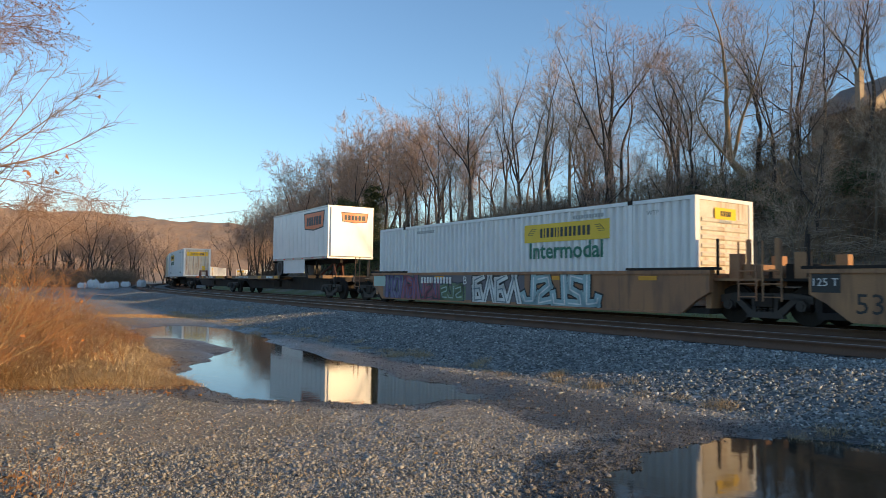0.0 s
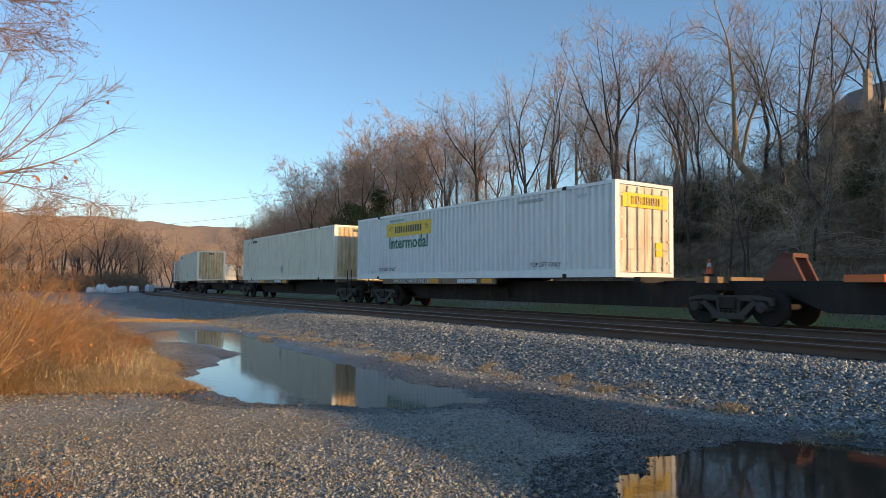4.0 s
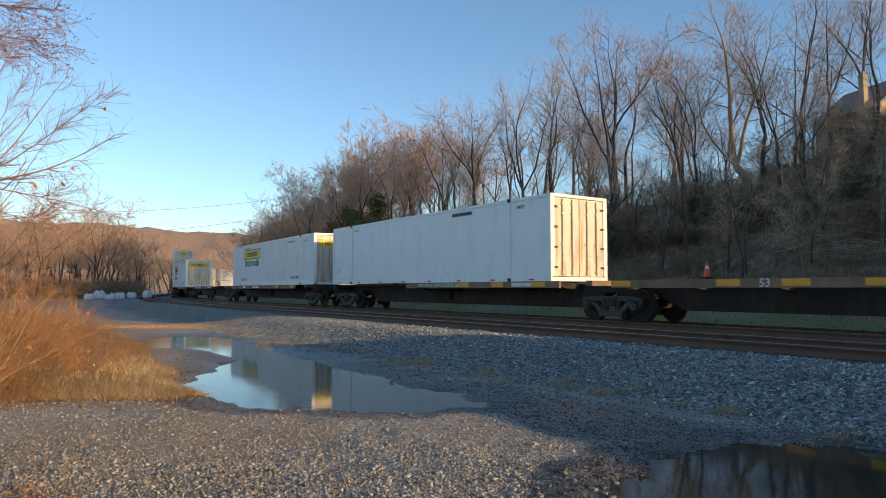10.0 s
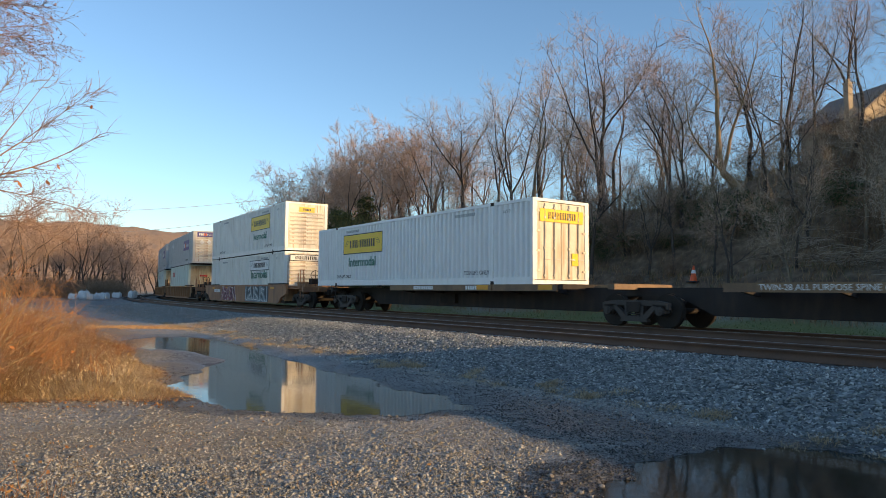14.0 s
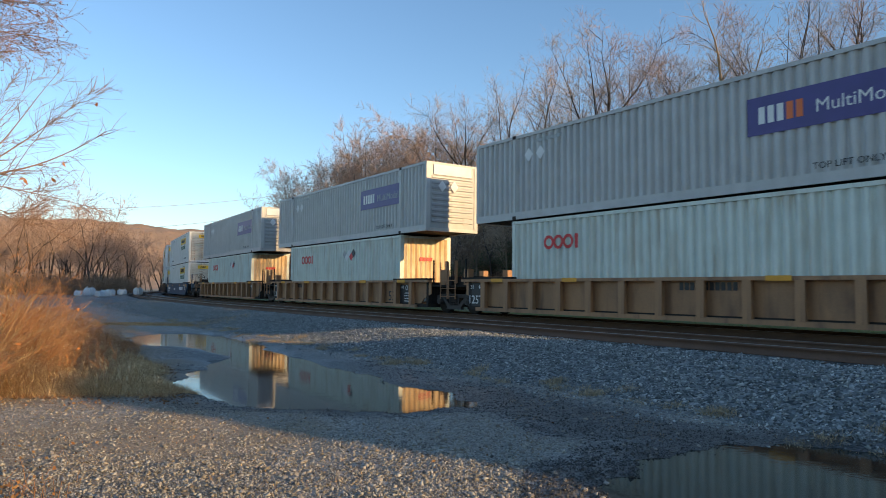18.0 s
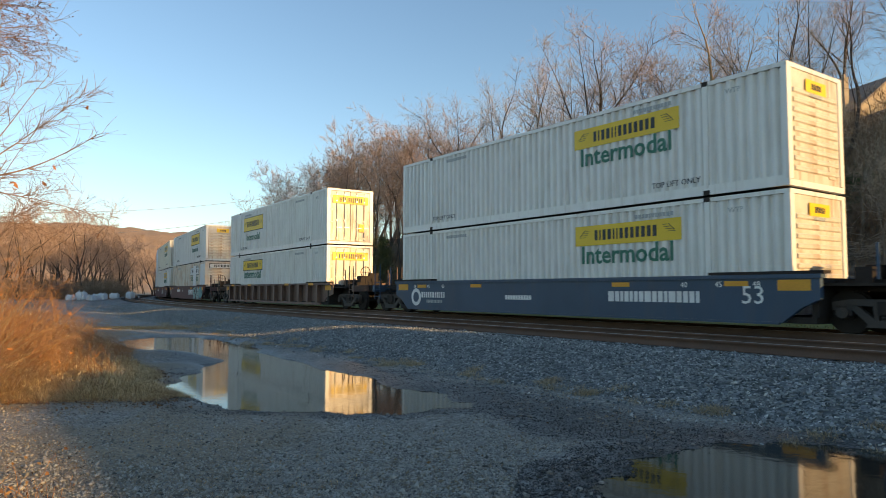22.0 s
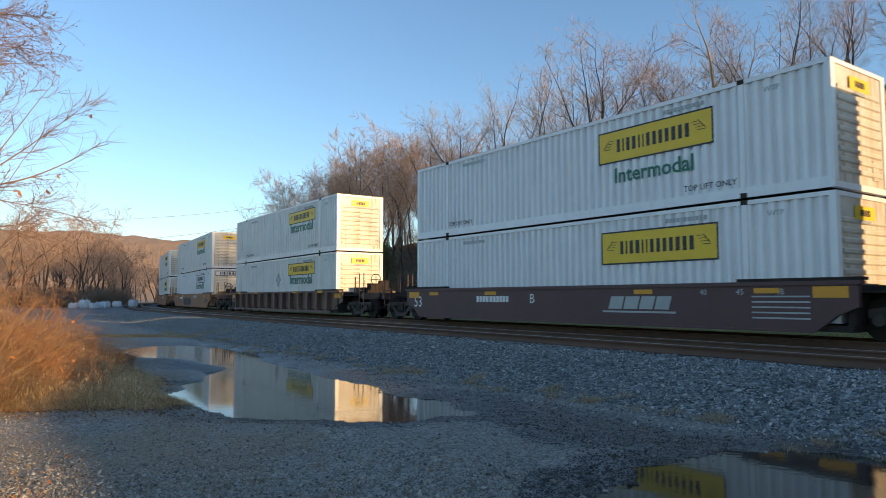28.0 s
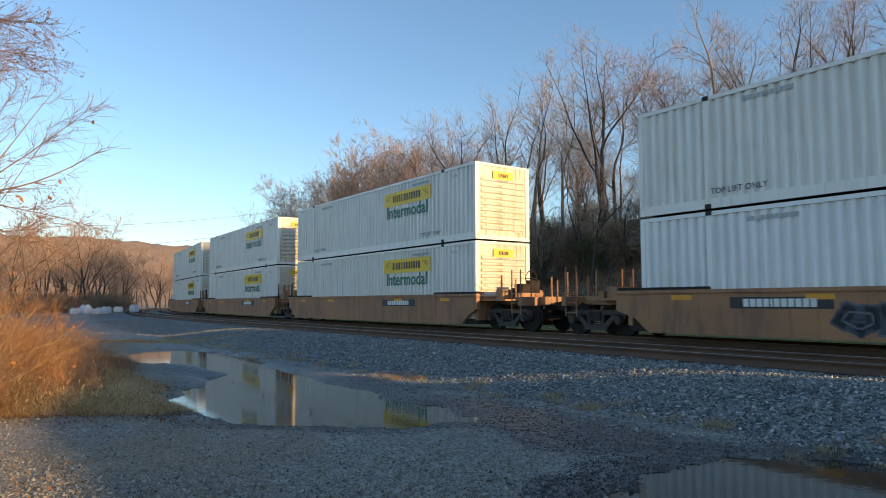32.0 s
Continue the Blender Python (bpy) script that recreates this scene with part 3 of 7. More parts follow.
def container(kind, body, endm, label, L=16.15, W=2.59, H=2.825, front="ribs", castings=12.19, flat=False):
    """A box container: frame rails and posts, folded sides, roof, floor, front end or doors."""
    root = tagged(new("shipping_container"), label, "container", "containers on the train")
    h, w = L / 2, W / 2
    frame_key = ("rails", L, H)

    def rails():
        bm = bmesh.new()
        for sy in (-1, 1):
            y0, y1 = sorted((sy * w, sy * (w - 0.07)))
            box(bm, -h, h, y0, y1, 0.0, 0.24)
            box(bm, -h, h, y0, y1, H - 0.10, H)
        for x in (-h, h - 0.12):
            box(bm, x, x + 0.12, -w + 0.07, w - 0.07, H - 0.10, H)
            box(bm, x, x + 0.12, -w + 0.07, w - 0.07, 0.0, 0.14)
        return bm
    part("frame", cached(frame_key, rails), body, root)
    post = cached(("post", H), lambda: boxes((-0.07, 0.07, -0.09, 0.09, 0.16, H - 0.10)))
    cast = cached("casting", lambda: boxes((-0.089, 0.089, -0.081, 0.081, -0.006, 0.112)))
    for sx in (-1, 1):
        for sy in (-1, 1):
            part("corner_post", post, body, root, "", Matrix.Translation((sx * (h - 0.07), sy * (w - 0.088), 0)))
    if castings and castings < L - 1:
        for sx in (-1, 1):
            for sy in (-1, 1):
                part("lift_post", post, body, root, "", Matrix.Translation((sx * (castings / 2 - 0.09), sy * (w - 0.085), 0)))
    for sx in (-1, 1):
        for sy in (-1, 1):
            for z in (0.0, H - 0.1):
                part("corner_casting", cast, DARK if castings < L - 1 else body, root, "", Matrix.Translation((sx * (castings / 2 - 0.09), sy * (w - 0.076), z)))
    for sy in (-1, 1):
        key = ("side", L, H, flat, sy)
        if key not in MESHES:
            MESHES[key] = corrugated(L - 0.26, 0.23, H - 0.10, 1.22 if flat else 0.273, 0.012 if flat else 0.068, sy * (w - 0.025), sy)
        part("side_panel", MESHES[key], body, root)
    part("roof", cached(("roof", L, H), lambda: boxes((-h + 0.12, h - 0.12, -w + 0.07, w - 0.07, H - 0.05, H - 0.012))), body, root)
    part("floor", cached(("floor", L), lambda: boxes((-h + 0.12, h - 0.12, -w + 0.07, w - 0.07, 0.03, 0.15))), DARK, root)
    part("rear_wall", cached(("rear", L, H), lambda: boxes((-h + 0.03, -h + 0.09, -w + 0.17, w - 0.17, 0.14, H - 0.10))), body, root)
    if front == "ribs":
        part("front_wall", cached(("front", L, H), lambda: boxes((h - 0.08, h - 0.03, -w + 0.17, w - 0.17, 0.14, H - 0.10))), endm, root)
        rib = cached("rib", lambda: end_rib())
        for k in range(9):
            part("end_rib", rib, endm, root, "", Matrix.Translation((h - 0.03, 0, 0.42 + k * 0.225)))
        part("inspection_plate", cached("plate", lambda: boxes((0, 0.02, 0.55, 0.85, 0.3, 0.75))), endm, root, "", Matrix.Translation((h - 0.028, 0, 0)))
    elif front == "corr":
        key = ("front_corr", W, H)
        if key not in MESHES:
            me = corrugated(W - 0.34, 0.14, H - 0.10, 0.25, 0.045, 0.0, 1)
            me.transform(Matrix.Rotation(radians(90), 4, "Z"))
            MESHES[key] = me
        part("front_wall", MESHES[key], endm, root, "", Matrix.Translation((h - 0.05, 0, 0)))
    else:
        door = cached(("door", H), lambda: boxes((-0.025, 0.025, -0.545, 0.545, 0.16, H - 0.12)))
        hinge = cached("hinge", lambda: boxes((0.02, 0.05, -0.07, 0.07, -0.035, 0.035)))
        bar = cached(("lock_bar", H), lambda: lock_bar(H))
        for sy in (-1, 1):
            d = part("door", door, endm, root, "", Matrix.Translation((h - 0.05, sy * 0.56, 0)))
            for k in range(4):
                part("hinge", hinge, BLACK if flat else endm, d, "", Matrix.Translation((0.01, sy * 0.51, 0.45 + k * 0.65)))
            for y in (-0.22, 0.22):
                part("lock_bar", bar, CHROME, d, "galvanised lock rod", Matrix.Translation((0.055, y, 0)))
    return root


def end_rib():
    bm = bmesh.new()
    v = [bm.verts.new((x, y, z)) for y in (-1.02, 1.02) for x, z in ((0, -0.07), (0.035, -0.035), (0.035, 0.035), (0, 0.07))]
    for i in range(3):
        bm.faces.new((v[i], v[i + 4], v[i + 5], v[i + 1]))
    bm.faces.new(v[:4])
    bm.faces.new(v[4:][::-1])
    return bm


def lock_bar(H):
    bm = bmesh.new()
    rod(bm, (0, 0, 0.2), (0, 0, H - 0.16), 0.018)
    box(bm, 0.01, 0.035, -0.02, 0.26, 0.82, 0.86)
    for z in (0.3, 1.2, 2.2, H - 0.3):
        box(bm, -0.03, 0.02, -0.04, 0.04, z - 0.03, z + 0.03)
    return bm


def panel(parent, x, z, w, h, y, material, border=None, end=False, label="", px=0.0):
    """A flat painted field, with a border of its own where it has one."""
    key = ("panel", w, h)
    me = cached(key, lambda: boxes((-w / 2, w / 2, -0.002, 0.002, -h / 2, h / 2)))
    turn = pose(0, 0, 0, 0, 0, 90) if end else Matrix()
    if border:
        big = cached(("panel", w + 0.09, h + 0.09), lambda: boxes((-w / 2 - 0.045, w / 2 + 0.045, -0.002, 0.002, -h / 2 - 0.045, h / 2 + 0.045)))
        part("panel_border", big, border, parent, "", (Matrix.Translation((px - 0.004, y, z)) if end else Matrix.Translation((x, y + 0.004, z))) @ turn)
    return part("painted_panel", me, material, parent, label, (Matrix.Translation((px, y, z)) if end else Matrix.Translation((x, y, z))) @ turn)


NAME_BARS = (0.10, 0.05, 0.11, 0.12, 0.05, 0.04, 0.11, 0.11, 0.11, 0.11, 0.12, 0.11, 0.12)


def sign_marks(c, x, y, z, material, size=1.0):
    """A row of upright bars for the name, between two thin winged outlines."""
    bars(c, NAME_BARS, 0.36 * size, x, y, z - 0.18 * size, material, gap=0.5)
    wing = cached("sign_wing", lambda: sign_wing())
    for sx in (-1, 1):
        part("sign_wing", wing, material, c, "", Matrix.Translation((x + sx * 1.42, y, z)) @ Matrix.Diagonal((sx, 1, size, 1)))


def sign_wing():
    bm = bmesh.new()
    for k in range(4):
        prism(bm, [(-0.16 + 0.05 * k, 0.16 - 0.075 * k), (0.0 + 0.08 * k, 0.16 - 0.075 * k), (0.0 + 0.08 * k, 0.175 - 0.075 * k), (-0.16 + 0.05 * k, 0.175 - 0.075 * k)], -0.002, 0.002)
    prism(bm, [(0.0, 0.2), (0.2, -0.02), (0.23, -0.02), (0.03, 0.2)], -0.002, 0.002)
    return bm


def decor_white(c, L, H, x, style="yellow", word="Intermodal", marks=True, front="ribs", lift=True):
    """Yellow side panel with dark bars, green word under it, small stencils."""
    y, h = -1.278, L / 2
    if style == "bordered":
        panel(c, x, H - 0.89, 3.62, 0.84, y, YELLOW, BLACK, label="yellow painted sign panel with black border")
        sign_marks(c, x, y - 0.006, H - 0.89, BLACK)
        if word:
            lettering(c, "Intermodal", 0.42, x, y, H - 1.93, GREEN_T, label="dark green painted lettering")
    else:
        field = {"white": WHITE_P, "patched": WHITE_P}.get(style, YELLOW)
        panel(c, x, H - 0.69, 3.66, 0.58, y, field, BLACK if style in ("white", "thin") else None, label="white painted sign panel with black border" if field is WHITE_P else "yellow painted sign panel")
        sign_marks(c, x, y - 0.006, H - 0.69, FADED if style == "faded" else BLACK, 0.82)
        if word:
            lettering(c, "Intermodal", 0.52, x, y, H - 1.50, GREEN_T, label="dark green painted lettering")
    if marks:
        for sx in (-1, 1):
            bars(c, (0.09,) * 4 + (0.05,) + (0.09,) * 6, 0.11, sx * 4.4, y, H - 0.34, FADED, gap=0.5)
        if lift:
            lettering(c, "TOP LIFT ONLY", 0.15, 5.1, y, 0.35, BLACK)
            lettering(c, "TOP LIFT ONLY", 0.15, -5.2, y, 0.35, BLACK)
        lettering(c, "WTP", 0.13, 6.75, y, H - 0.42, FADED)
    e = h + (0.012 if front == "ribs" else 0.012)
    if front == "doors":
        panel(c, 0, H - 0.55, 2.0, 0.42, 0.0, YELLOW, None, True, "yellow door panel", e)
        bars(c, [w * 0.55 for w in NAME_BARS], 0.24, e + 0.005, 0.0, H - 0.67, BLACK, gap=0.4, end=True)
        panel(c, 0, 0.85, 0.3, 0.42, 0.62, YELLOW, None, True, "", e)
    elif style == "white":
        panel(c, 0, H - 0.36, 1.9, 0.3, 0.0, WHITE_P, BLACK, True, "", e)
        bars(c, [w * 0.6 for w in NAME_BARS], 0.2, e + 0.005, 0.0, H - 0.46, BLACK, gap=0.45, end=True)
    else:
        panel(c, 0, H - 0.42, 0.95, 0.30, 0.0, YELLOW, None, True, "yellow end panel", e)
        bars(c, (0.05, 0.03, 0.07, 0.06, 0.07, 0.06), 0.14, e + 0.005, 0.0, H - 0.49, BLACK, end=True)
        bars(c, (0.05,) * 9, 0.07, e + 0.002, 0.0, H - 0.66, FADED, end=True)


def stack(o, tb, lower, upper=None, z0=0.38):
    MOVERS.append((lower, o, tb, 0.0, z0))
    if upper:
        MOVERS.append((upper, o, tb, 0.0, z0 + 2.895))


# -- running gear --
def side_frame():
    """Cast bogie side with its openings."""
    bm = bmesh.new()
    y0, y1 = -0.07, 0.07
    prism(bm, [(-1.12, 0.50), (-1.12, 0.68), (-0.75, 0.74), (0.75, 0.74), (1.12, 0.68), (1.12, 0.50), (0.72, 0.60), (-0.72, 0.60)], y0, y1)
    for sx in (-1, 1):
        prism(bm, [(sx * 0.82, 0.62), (sx * 0.66, 0.64), (sx * 0.22, 0.26), (sx * 0.40, 0.20)][::sx], y0, y1)
        prism(bm, [(sx * 0.30, 0.26), (sx * 0.22, 0.26), (sx * 0.22, 0.62), (sx * 0.33, 0.62)][::sx], y0, y1)
        box(bm, sx * 0.89 - 0.16, sx * 0.89 + 0.16, -0.07, 0.10, 0.40, 0.62)
        rod(bm, (sx * 0.89, -0.16, 0.46), (sx * 0.89, 0.08, 0.46), 0.125, sides=12)
        rod(bm, (sx * 0.89, -0.18, 0.46), (sx * 0.89, -0.15, 0.46), 0.07, sides=8)
    prism(bm, [(-0.46, 0.16), (0.46, 0.16), (0.40, 0.30), (-0.40, 0.30)], y0 - 0.02, y1)
    for x in (-0.14, 0.0, 0.14):
        for z in (0.30, 0.36, 0.42, 0.48, 0.54):
            rod(bm, (x, -0.02, z), (x, -0.02, z + 0.035), 0.062, sides=8)
    return bm


def wheelset():
    bm = bmesh.new()
    rod(bm, (0, -1.02, 0), (0, 1.02, 0), 0.075, sides=10)
    for sy in (-1, 1):
        for r, a, b in ((0.455, 0.69, 0.80), (0.485, 0.665, 0.70), (0.16, 0.62, 0.86)):
            rod(bm, (0, sy * a, 0), (0, sy * b, 0), r, sides=28)
        for k in range(3):
            an = k * 2.094
            box(bm, math.cos(an) * 0.28 - 0.03, math.cos(an) * 0.28 + 0.03, sy * 0.805 - 0.006, sy * 0.805 + 0.006, math.sin(an) * 0.28 - 0.03, math.sin(an) * 0.28 + 0.03)
    return bm


def bogie(car, x, o):
    b = part("bogie", cached("bolster", lambda: boxes((-0.22, 0.22, -1.12, 1.12, 0.42, 0.70), (-0.30, 0.30, -0.32, 0.32, 0.68, 0.86), (-0.75, -0.68, -0.7, 0.7, 0.42, 0.52), (0.68, 0.75, -0.7, 0.7, 0.42, 0.52))),
             DARK, car, "", Matrix.Translation((x, 0, 0)))
    for sy in (-1, 1):
        part("side_frame", cached("side_frame", side_frame), FRAME_M, b, "", Matrix.Translation((0, sy * 1.0, 0)) @ (pose(0, 0, 0, 0, 0, 180) if sy > 0 else Matrix()))
    for sx in (-0.89, 0.89):
        w = part("wheelset", cached("wheelset", wheelset), WHEEL_M, b, "", Matrix.Translation((sx, 0, 0.46)))
        WHEELS.append((w, o, sx))
    return b


def ladder_mesh(h):
    bm = bmesh.new()
    for dx in (-0.22, 0.22):
        rod(bm, (dx, 0, -0.55), (dx, 0, h), 0.022)
    for z in (-0.45, -0.15, 0.15):
        rod(bm, (-0.22, 0, z), (0.22, 0, z), 0.016)
    return bm


def railing(car, x, y, material, h=0.95):
    part("ladder", cached(("ladder", h), lambda: ladder_mesh(h)), material, car, "", Matrix.Translation((x, y, 1.1)))


def grab_post(car, x, y, material, h=0.8, w=0.05):
    part("post", cached(("grab", h, w), lambda: boxes((-w, w, -w * 0.7, w * 0.7, 0, h))), material, car, "", Matrix.Translation((x, y, 1.15)))


def well_car(o, tb, body, label, ribbed=False, fore=True, aft=True, accents=ORANGE_Y, posts=None, bogies=(True, True)):
    """One well unit: two deep side sills, floor, end decks, bogies. fore / aft: has a coupler end there."""
    car = tagged(new("well_car"), label, "railway wagon", "wagons of the train")
    wl = 8.35
    top, low, wh = 1.19, 0.20, 1.50

    def sill(sy):
        bm = bmesh.new()
        y0, y1 = sorted((sy * wh, sy * (wh - 0.14))) if not ribbed else sorted((sy * (wh - 0.15), sy * (wh - 0.19)))
        e = tb - 1.15
        prism(bm, [(-wl + 0.7, low), (wl - 0.7, low), (wl - 0.25, 0.55), (e, 0.74), (e, top), (-e, top), (-e, 0.74), (-wl + 0.25, 0.55)], y0, y1)
        return bm

    def chord(sy):
        bm = bmesh.new()
        y0, y1 = sorted((sy * (wh + 0.05), sy * (wh - 0.16)))
        box(bm, -tb + 1.1, tb - 1.1, y0, y1, top, top + 0.09)
        if not ribbed:
            y0, y1 = sorted((sy * (wh + 0.025), sy * (wh - 0.06)))
            box(bm, -wl + 0.75, wl - 0.75, y0, y1, low - 0.03, low + 0.025)
        if ribbed:
            y0, y1 = sorted((sy * (wh + 0.06), sy * (wh - 0.04)))
            box(bm, -wl + 0.6, wl - 0.6, y0, y1, low - 0.02, low + 0.10)
        return bm
    for sy in (-1, 1):
        part("side_sill", cached(("sill", tb, ribbed, sy), lambda: sill(sy)), body, car)
        part("top_chord", cached(("chord", tb, ribbed, sy), lambda: chord(sy)), body, car)
    if ribbed:
        rib = cached("sill_rib", lambda: boxes((-0.05, 0.05, -0.05, 0.15, 0.28, 1.19), (-0.11, 0.11, -0.07, -0.05, 0.28, 1.19)))
        n = 13
        for k in range(n):
            part("sill_rib", rib, body, car, "", Matrix.Translation((-wl + 1.0 + k * (2 * wl - 2.0) / (n - 1), -wh, 0)))
    part("well_floor", cached("well_floor", lambda: boxes((-wl, wl, -wh + 0.14, wh - 0.14, 0.20, 0.34))), DARK, car)
    for sx in (-1, 1):
        e = tb + 0.1
        art = not (fore if sx > 0 else aft)
        end = (tb + 1.35) if not art else (tb + 0.25)
        x0, x1 = sorted((sx * 8.3, sx * end))
        part("end_deck", cached(("deck", tb, sx, art), lambda: boxes((x0, x1, -0.55, 0.55, 0.90, 1.16), (*sorted((sx * 8.25, sx * 8.4)), -1.36, 1.36, 0.34, 1.19), (*sorted((sx * 8.4, sx * (tb + 0.1))), -1.25, 1.25, 1.02, 1.08),
                                                           (*sorted((sx * (tb - 0.7), sx * (tb - 0.35))), -0.95, 0.95, 1.08, 1.42), (*sorted((sx * (tb + 0.0), sx * (tb + 0.2))), -0.7, 0.4, 1.08, 1.30))), DARK if body is not YEL_CAR else TAN_CAR, car)
        cover = cached(("cover", sx), lambda: boxes((*sorted((sx * 5.9, sx * 8.6)), -1.54, -1.2, 1.284, 1.35)))
        part("guide_rail", cover, DARK, car)
        if body in (NAVY, MAROON, BRN_CAR):
            part("yellow_marker", cached("marker", lambda: boxes((-0.36, 0.36, -0.008, 0.0, -0.12, 0.12))), accents, car, "yellow reflective strip", Matrix.Translation((sx * (tb - 1.7), -wh - 0.002 + (0.145 if ribbed else 0), 1.04)))
        for xx in (3.2, 6.6):
            part("yellow_marker", cached("marker_s", lambda: boxes((-0.3, 0.3, -0.008, 0.0, -0.06, 0.06))), accents, car, "yellow reflective strip", Matrix.Translation((sx * xx, -wh - 0.002 - (0.052 if ribbed else 0), 1.08 if not ribbed else 1.235)))
        if art and body in (TAN_CAR, YEL_CAR):
            for y in (-0.95, 0.95):
                part("end_post", cached("end_post", lambda: boxes((-0.14, 0.14, -0.12, 0.12, 1.06, 1.68))), body, car, "", Matrix.Translation((sx * (tb - 0.75), y, 0)))
            grab_post(car, sx * (tb - 0.3), -1.2, body, 0.85)
            railing(car, sx * (tb - 0.25), -1.36, body, 0.85)
            grab_post(car, sx * (tb - 1.05), -1.3, DARK, 0.9, 0.03)
        if not art:
            coupler = cached("coupler", lambda: boxes((-0.5, 0.30, -0.10, 0.10, 0.74, 0.98), (0.28, 0.5, -0.19, 0.15, 0.70, 1.0)))
            part("coupler", coupler, DARK, car, "", Matrix.Translation((sx * (tb + 1.35), 0, 0)) @ pose(0, 0, 0, 0, 0, 0 if sx > 0 else 180))
            pm = posts or body
            for y in (-1.3, 1.3):
                railing(car, sx * (tb + 0.75), y, pm)
                grab_post(car, sx * (tb - 0.15), y * 0.9, pm, 0.75, 0.028)
                grab_post(car, sx * (tb + 0.35), y * 0.75, pm, 0.6, 0.022)
            part("end_sill", cached("end_sill", lambda: boxes((-0.09, 0.09, -1.36, 1.36, 0.86, 1.14))), body, car, "", Matrix.Translation((sx * (tb + 1.0), 0, 0)))
            if sx > 0:
                wb = bmesh.new()
                for k in range(12):
                    a0, a1 = k * math.pi / 6, (k + 1) * math.pi / 6
                    rod(wb, (0, math.cos(a0) * 0.26, math.sin(a0) * 0.26), (0, math.cos(a1) * 0.26, math.sin(a1) * 0.26), 0.018)
                for k in range(4):
                    rod(wb, (0, 0, 0), (0, math.cos(k * 1.571) * 0.26, math.sin(k * 1.571) * 0.26), 0.014)
                rod(wb, (0, 0, 0), (0, 0, -0.6), 0.02)
                part("brake_wheel", wb, DARK, car, "", Matrix.Translation((tb + 0.55, -0.45, 1.78)))
                part("brake_gear", boxes((-0.2, 0.2, -0.5, 0.2, 0, 0.35), (-0.4, -0.2, 0.2, 0.7, 0, 0.5), (-0.75, -0.45, -0.2, 0.6, 0, 0.22)), DARK, car, "", Matrix.Translation((tb - 0.05, 0, 1.262)))
    for sx, on in ((1, bogies[0]), (-1, bogies[1])):
        if on:
            bogie(car, sx * tb, o - sx * tb)
    MOVERS.append((car, o, tb, 0.0, 0.0))
    return car


def spine_unit(o, tb, label, fore=False, aft=False, bogies=(True, True), words=True, decks=None, dark_from=99.0, marks=None, word_x=None):
    """One spine unit: deep centre beam, two-part rear platform on outriggers, hitch near the front."""
    car = tagged(new("spine_car"), label, "railway wagon", "wagons of the train")
    bm = bmesh.new()
    f, a = tb + (0.9 if fore else 0.0), tb + (0.9 if aft else 0.0)
    prism(bm, [(-a, 0.86), (-a, 1.10), (f, 1.10), (f, 0.86), (tb - 0.9, 0.84), (tb - 2.0, 0.36), (-tb + 2.0, 0.36), (-tb + 0.9, 0.84)], -0.30, 0.30)
    part("centre_beam", bm, SPINE_DARK, car)
    decks = decks or ((-tb + 0.5, -tb + 5.2), (-tb + 5.25, -tb + 8.6))
    for x0, x1 in decks:
        worn = SPINE_TAN if x0 < dark_from else SPINE_DARK
        for sy in (-1, 1):
            y0, y1 = sorted((sy * 1.28, sy * 1.36))
            part("platform_rail", boxes((x0, x1, y0, y1, 0.98, 1.20)), worn, car, "rust-worn tan side rail" if worn is SPINE_TAN else "dark side rail")
            part("platform_deck", boxes((x0, x1, *sorted((sy * 0.72, sy * 1.28)), 1.10, 1.15)), SPINE_DARK, car)
            for xx in marks if marks else (x1 - 0.5,):
                if x0 <= xx <= x1:
                    part("yellow_marker", cached("marker_p", lambda: boxes((-0.32, 0.32, -0.006, 0.0, -0.08, 0.08))), ORANGE_Y, car, "", Matrix.Translation((xx, sy * 1.364, 1.1)) @ (Matrix() if sy < 0 else pose(0, 0, 0, 0, 0, 180)))
        k = x0 + 0.3
        while k < x1:
            for sy in (-1, 1):
                bo = bmesh.new()
                prism_y(bo, k, sy)
                part("outrigger", bo, SPINE_DARK, car)
            k += 2.2
    for x in (tb - 2.6, tb - 0.6):
        part("container_bolster", boxes((x - 0.12, x + 0.12, -1.30, 1.30, 1.04, 1.20)), SPINE_TAN if x > tb - 1 else SPINE_DARK, car)
    hb = bmesh.new()
    prism(hb, [(-0.55, 1.10), (0.35, 1.10), (0.16, 1.18), (-0.35, 1.18)], -0.35, 0.35)
    part("hitch_base", hb, SPINE_TAN, car, "", Matrix.Translation((tb - 1.6, 0, 0)))
    box_a = boxes((-0.5, 0.5, -0.45, 0.45, 0.5, 0.85), (0.7, 1.7, -0.25, 0.35, 0.55, 0.82))
    part("brake_gear", box_a, DARK, car, "", Matrix.Translation((-1.0, 0, 0)))
    if fore or aft:
        for sx, on in ((1, fore), (-1, aft)):
            if on:
                part("coupler", cached("coupler", lambda: boxes((-0.5, 0.30, -0.10, 0.10, 0.74, 0.98), (0.28, 0.5, -0.19, 0.15, 0.70, 1.0))), DARK, car, "", Matrix.Translation((sx * (tb + 1.2), 0, 0)) @ pose(0, 0, 0, 0, 0, 0 if sx > 0 else 180))
                part("end_sill", boxes((-0.08, 0.08, -1.3, 1.3, 0.86, 1.10)), SPINE_DARK, car, "", Matrix.Translation((sx * (tb + 0.95), 0, 0)))
                for y in (-1.25, 1.25):
                    railing(car, sx * (tb + 0.85), y, DARK, 0.55)
    if words:
        lettering(car, "TWIN-28 ALL PURPOSE SPINE CAR", 0.14, decks[0][0] + 2.4 if word_x is None else word_x, -1.365, 1.03, WHITE_P, label="white stencilled lettering")
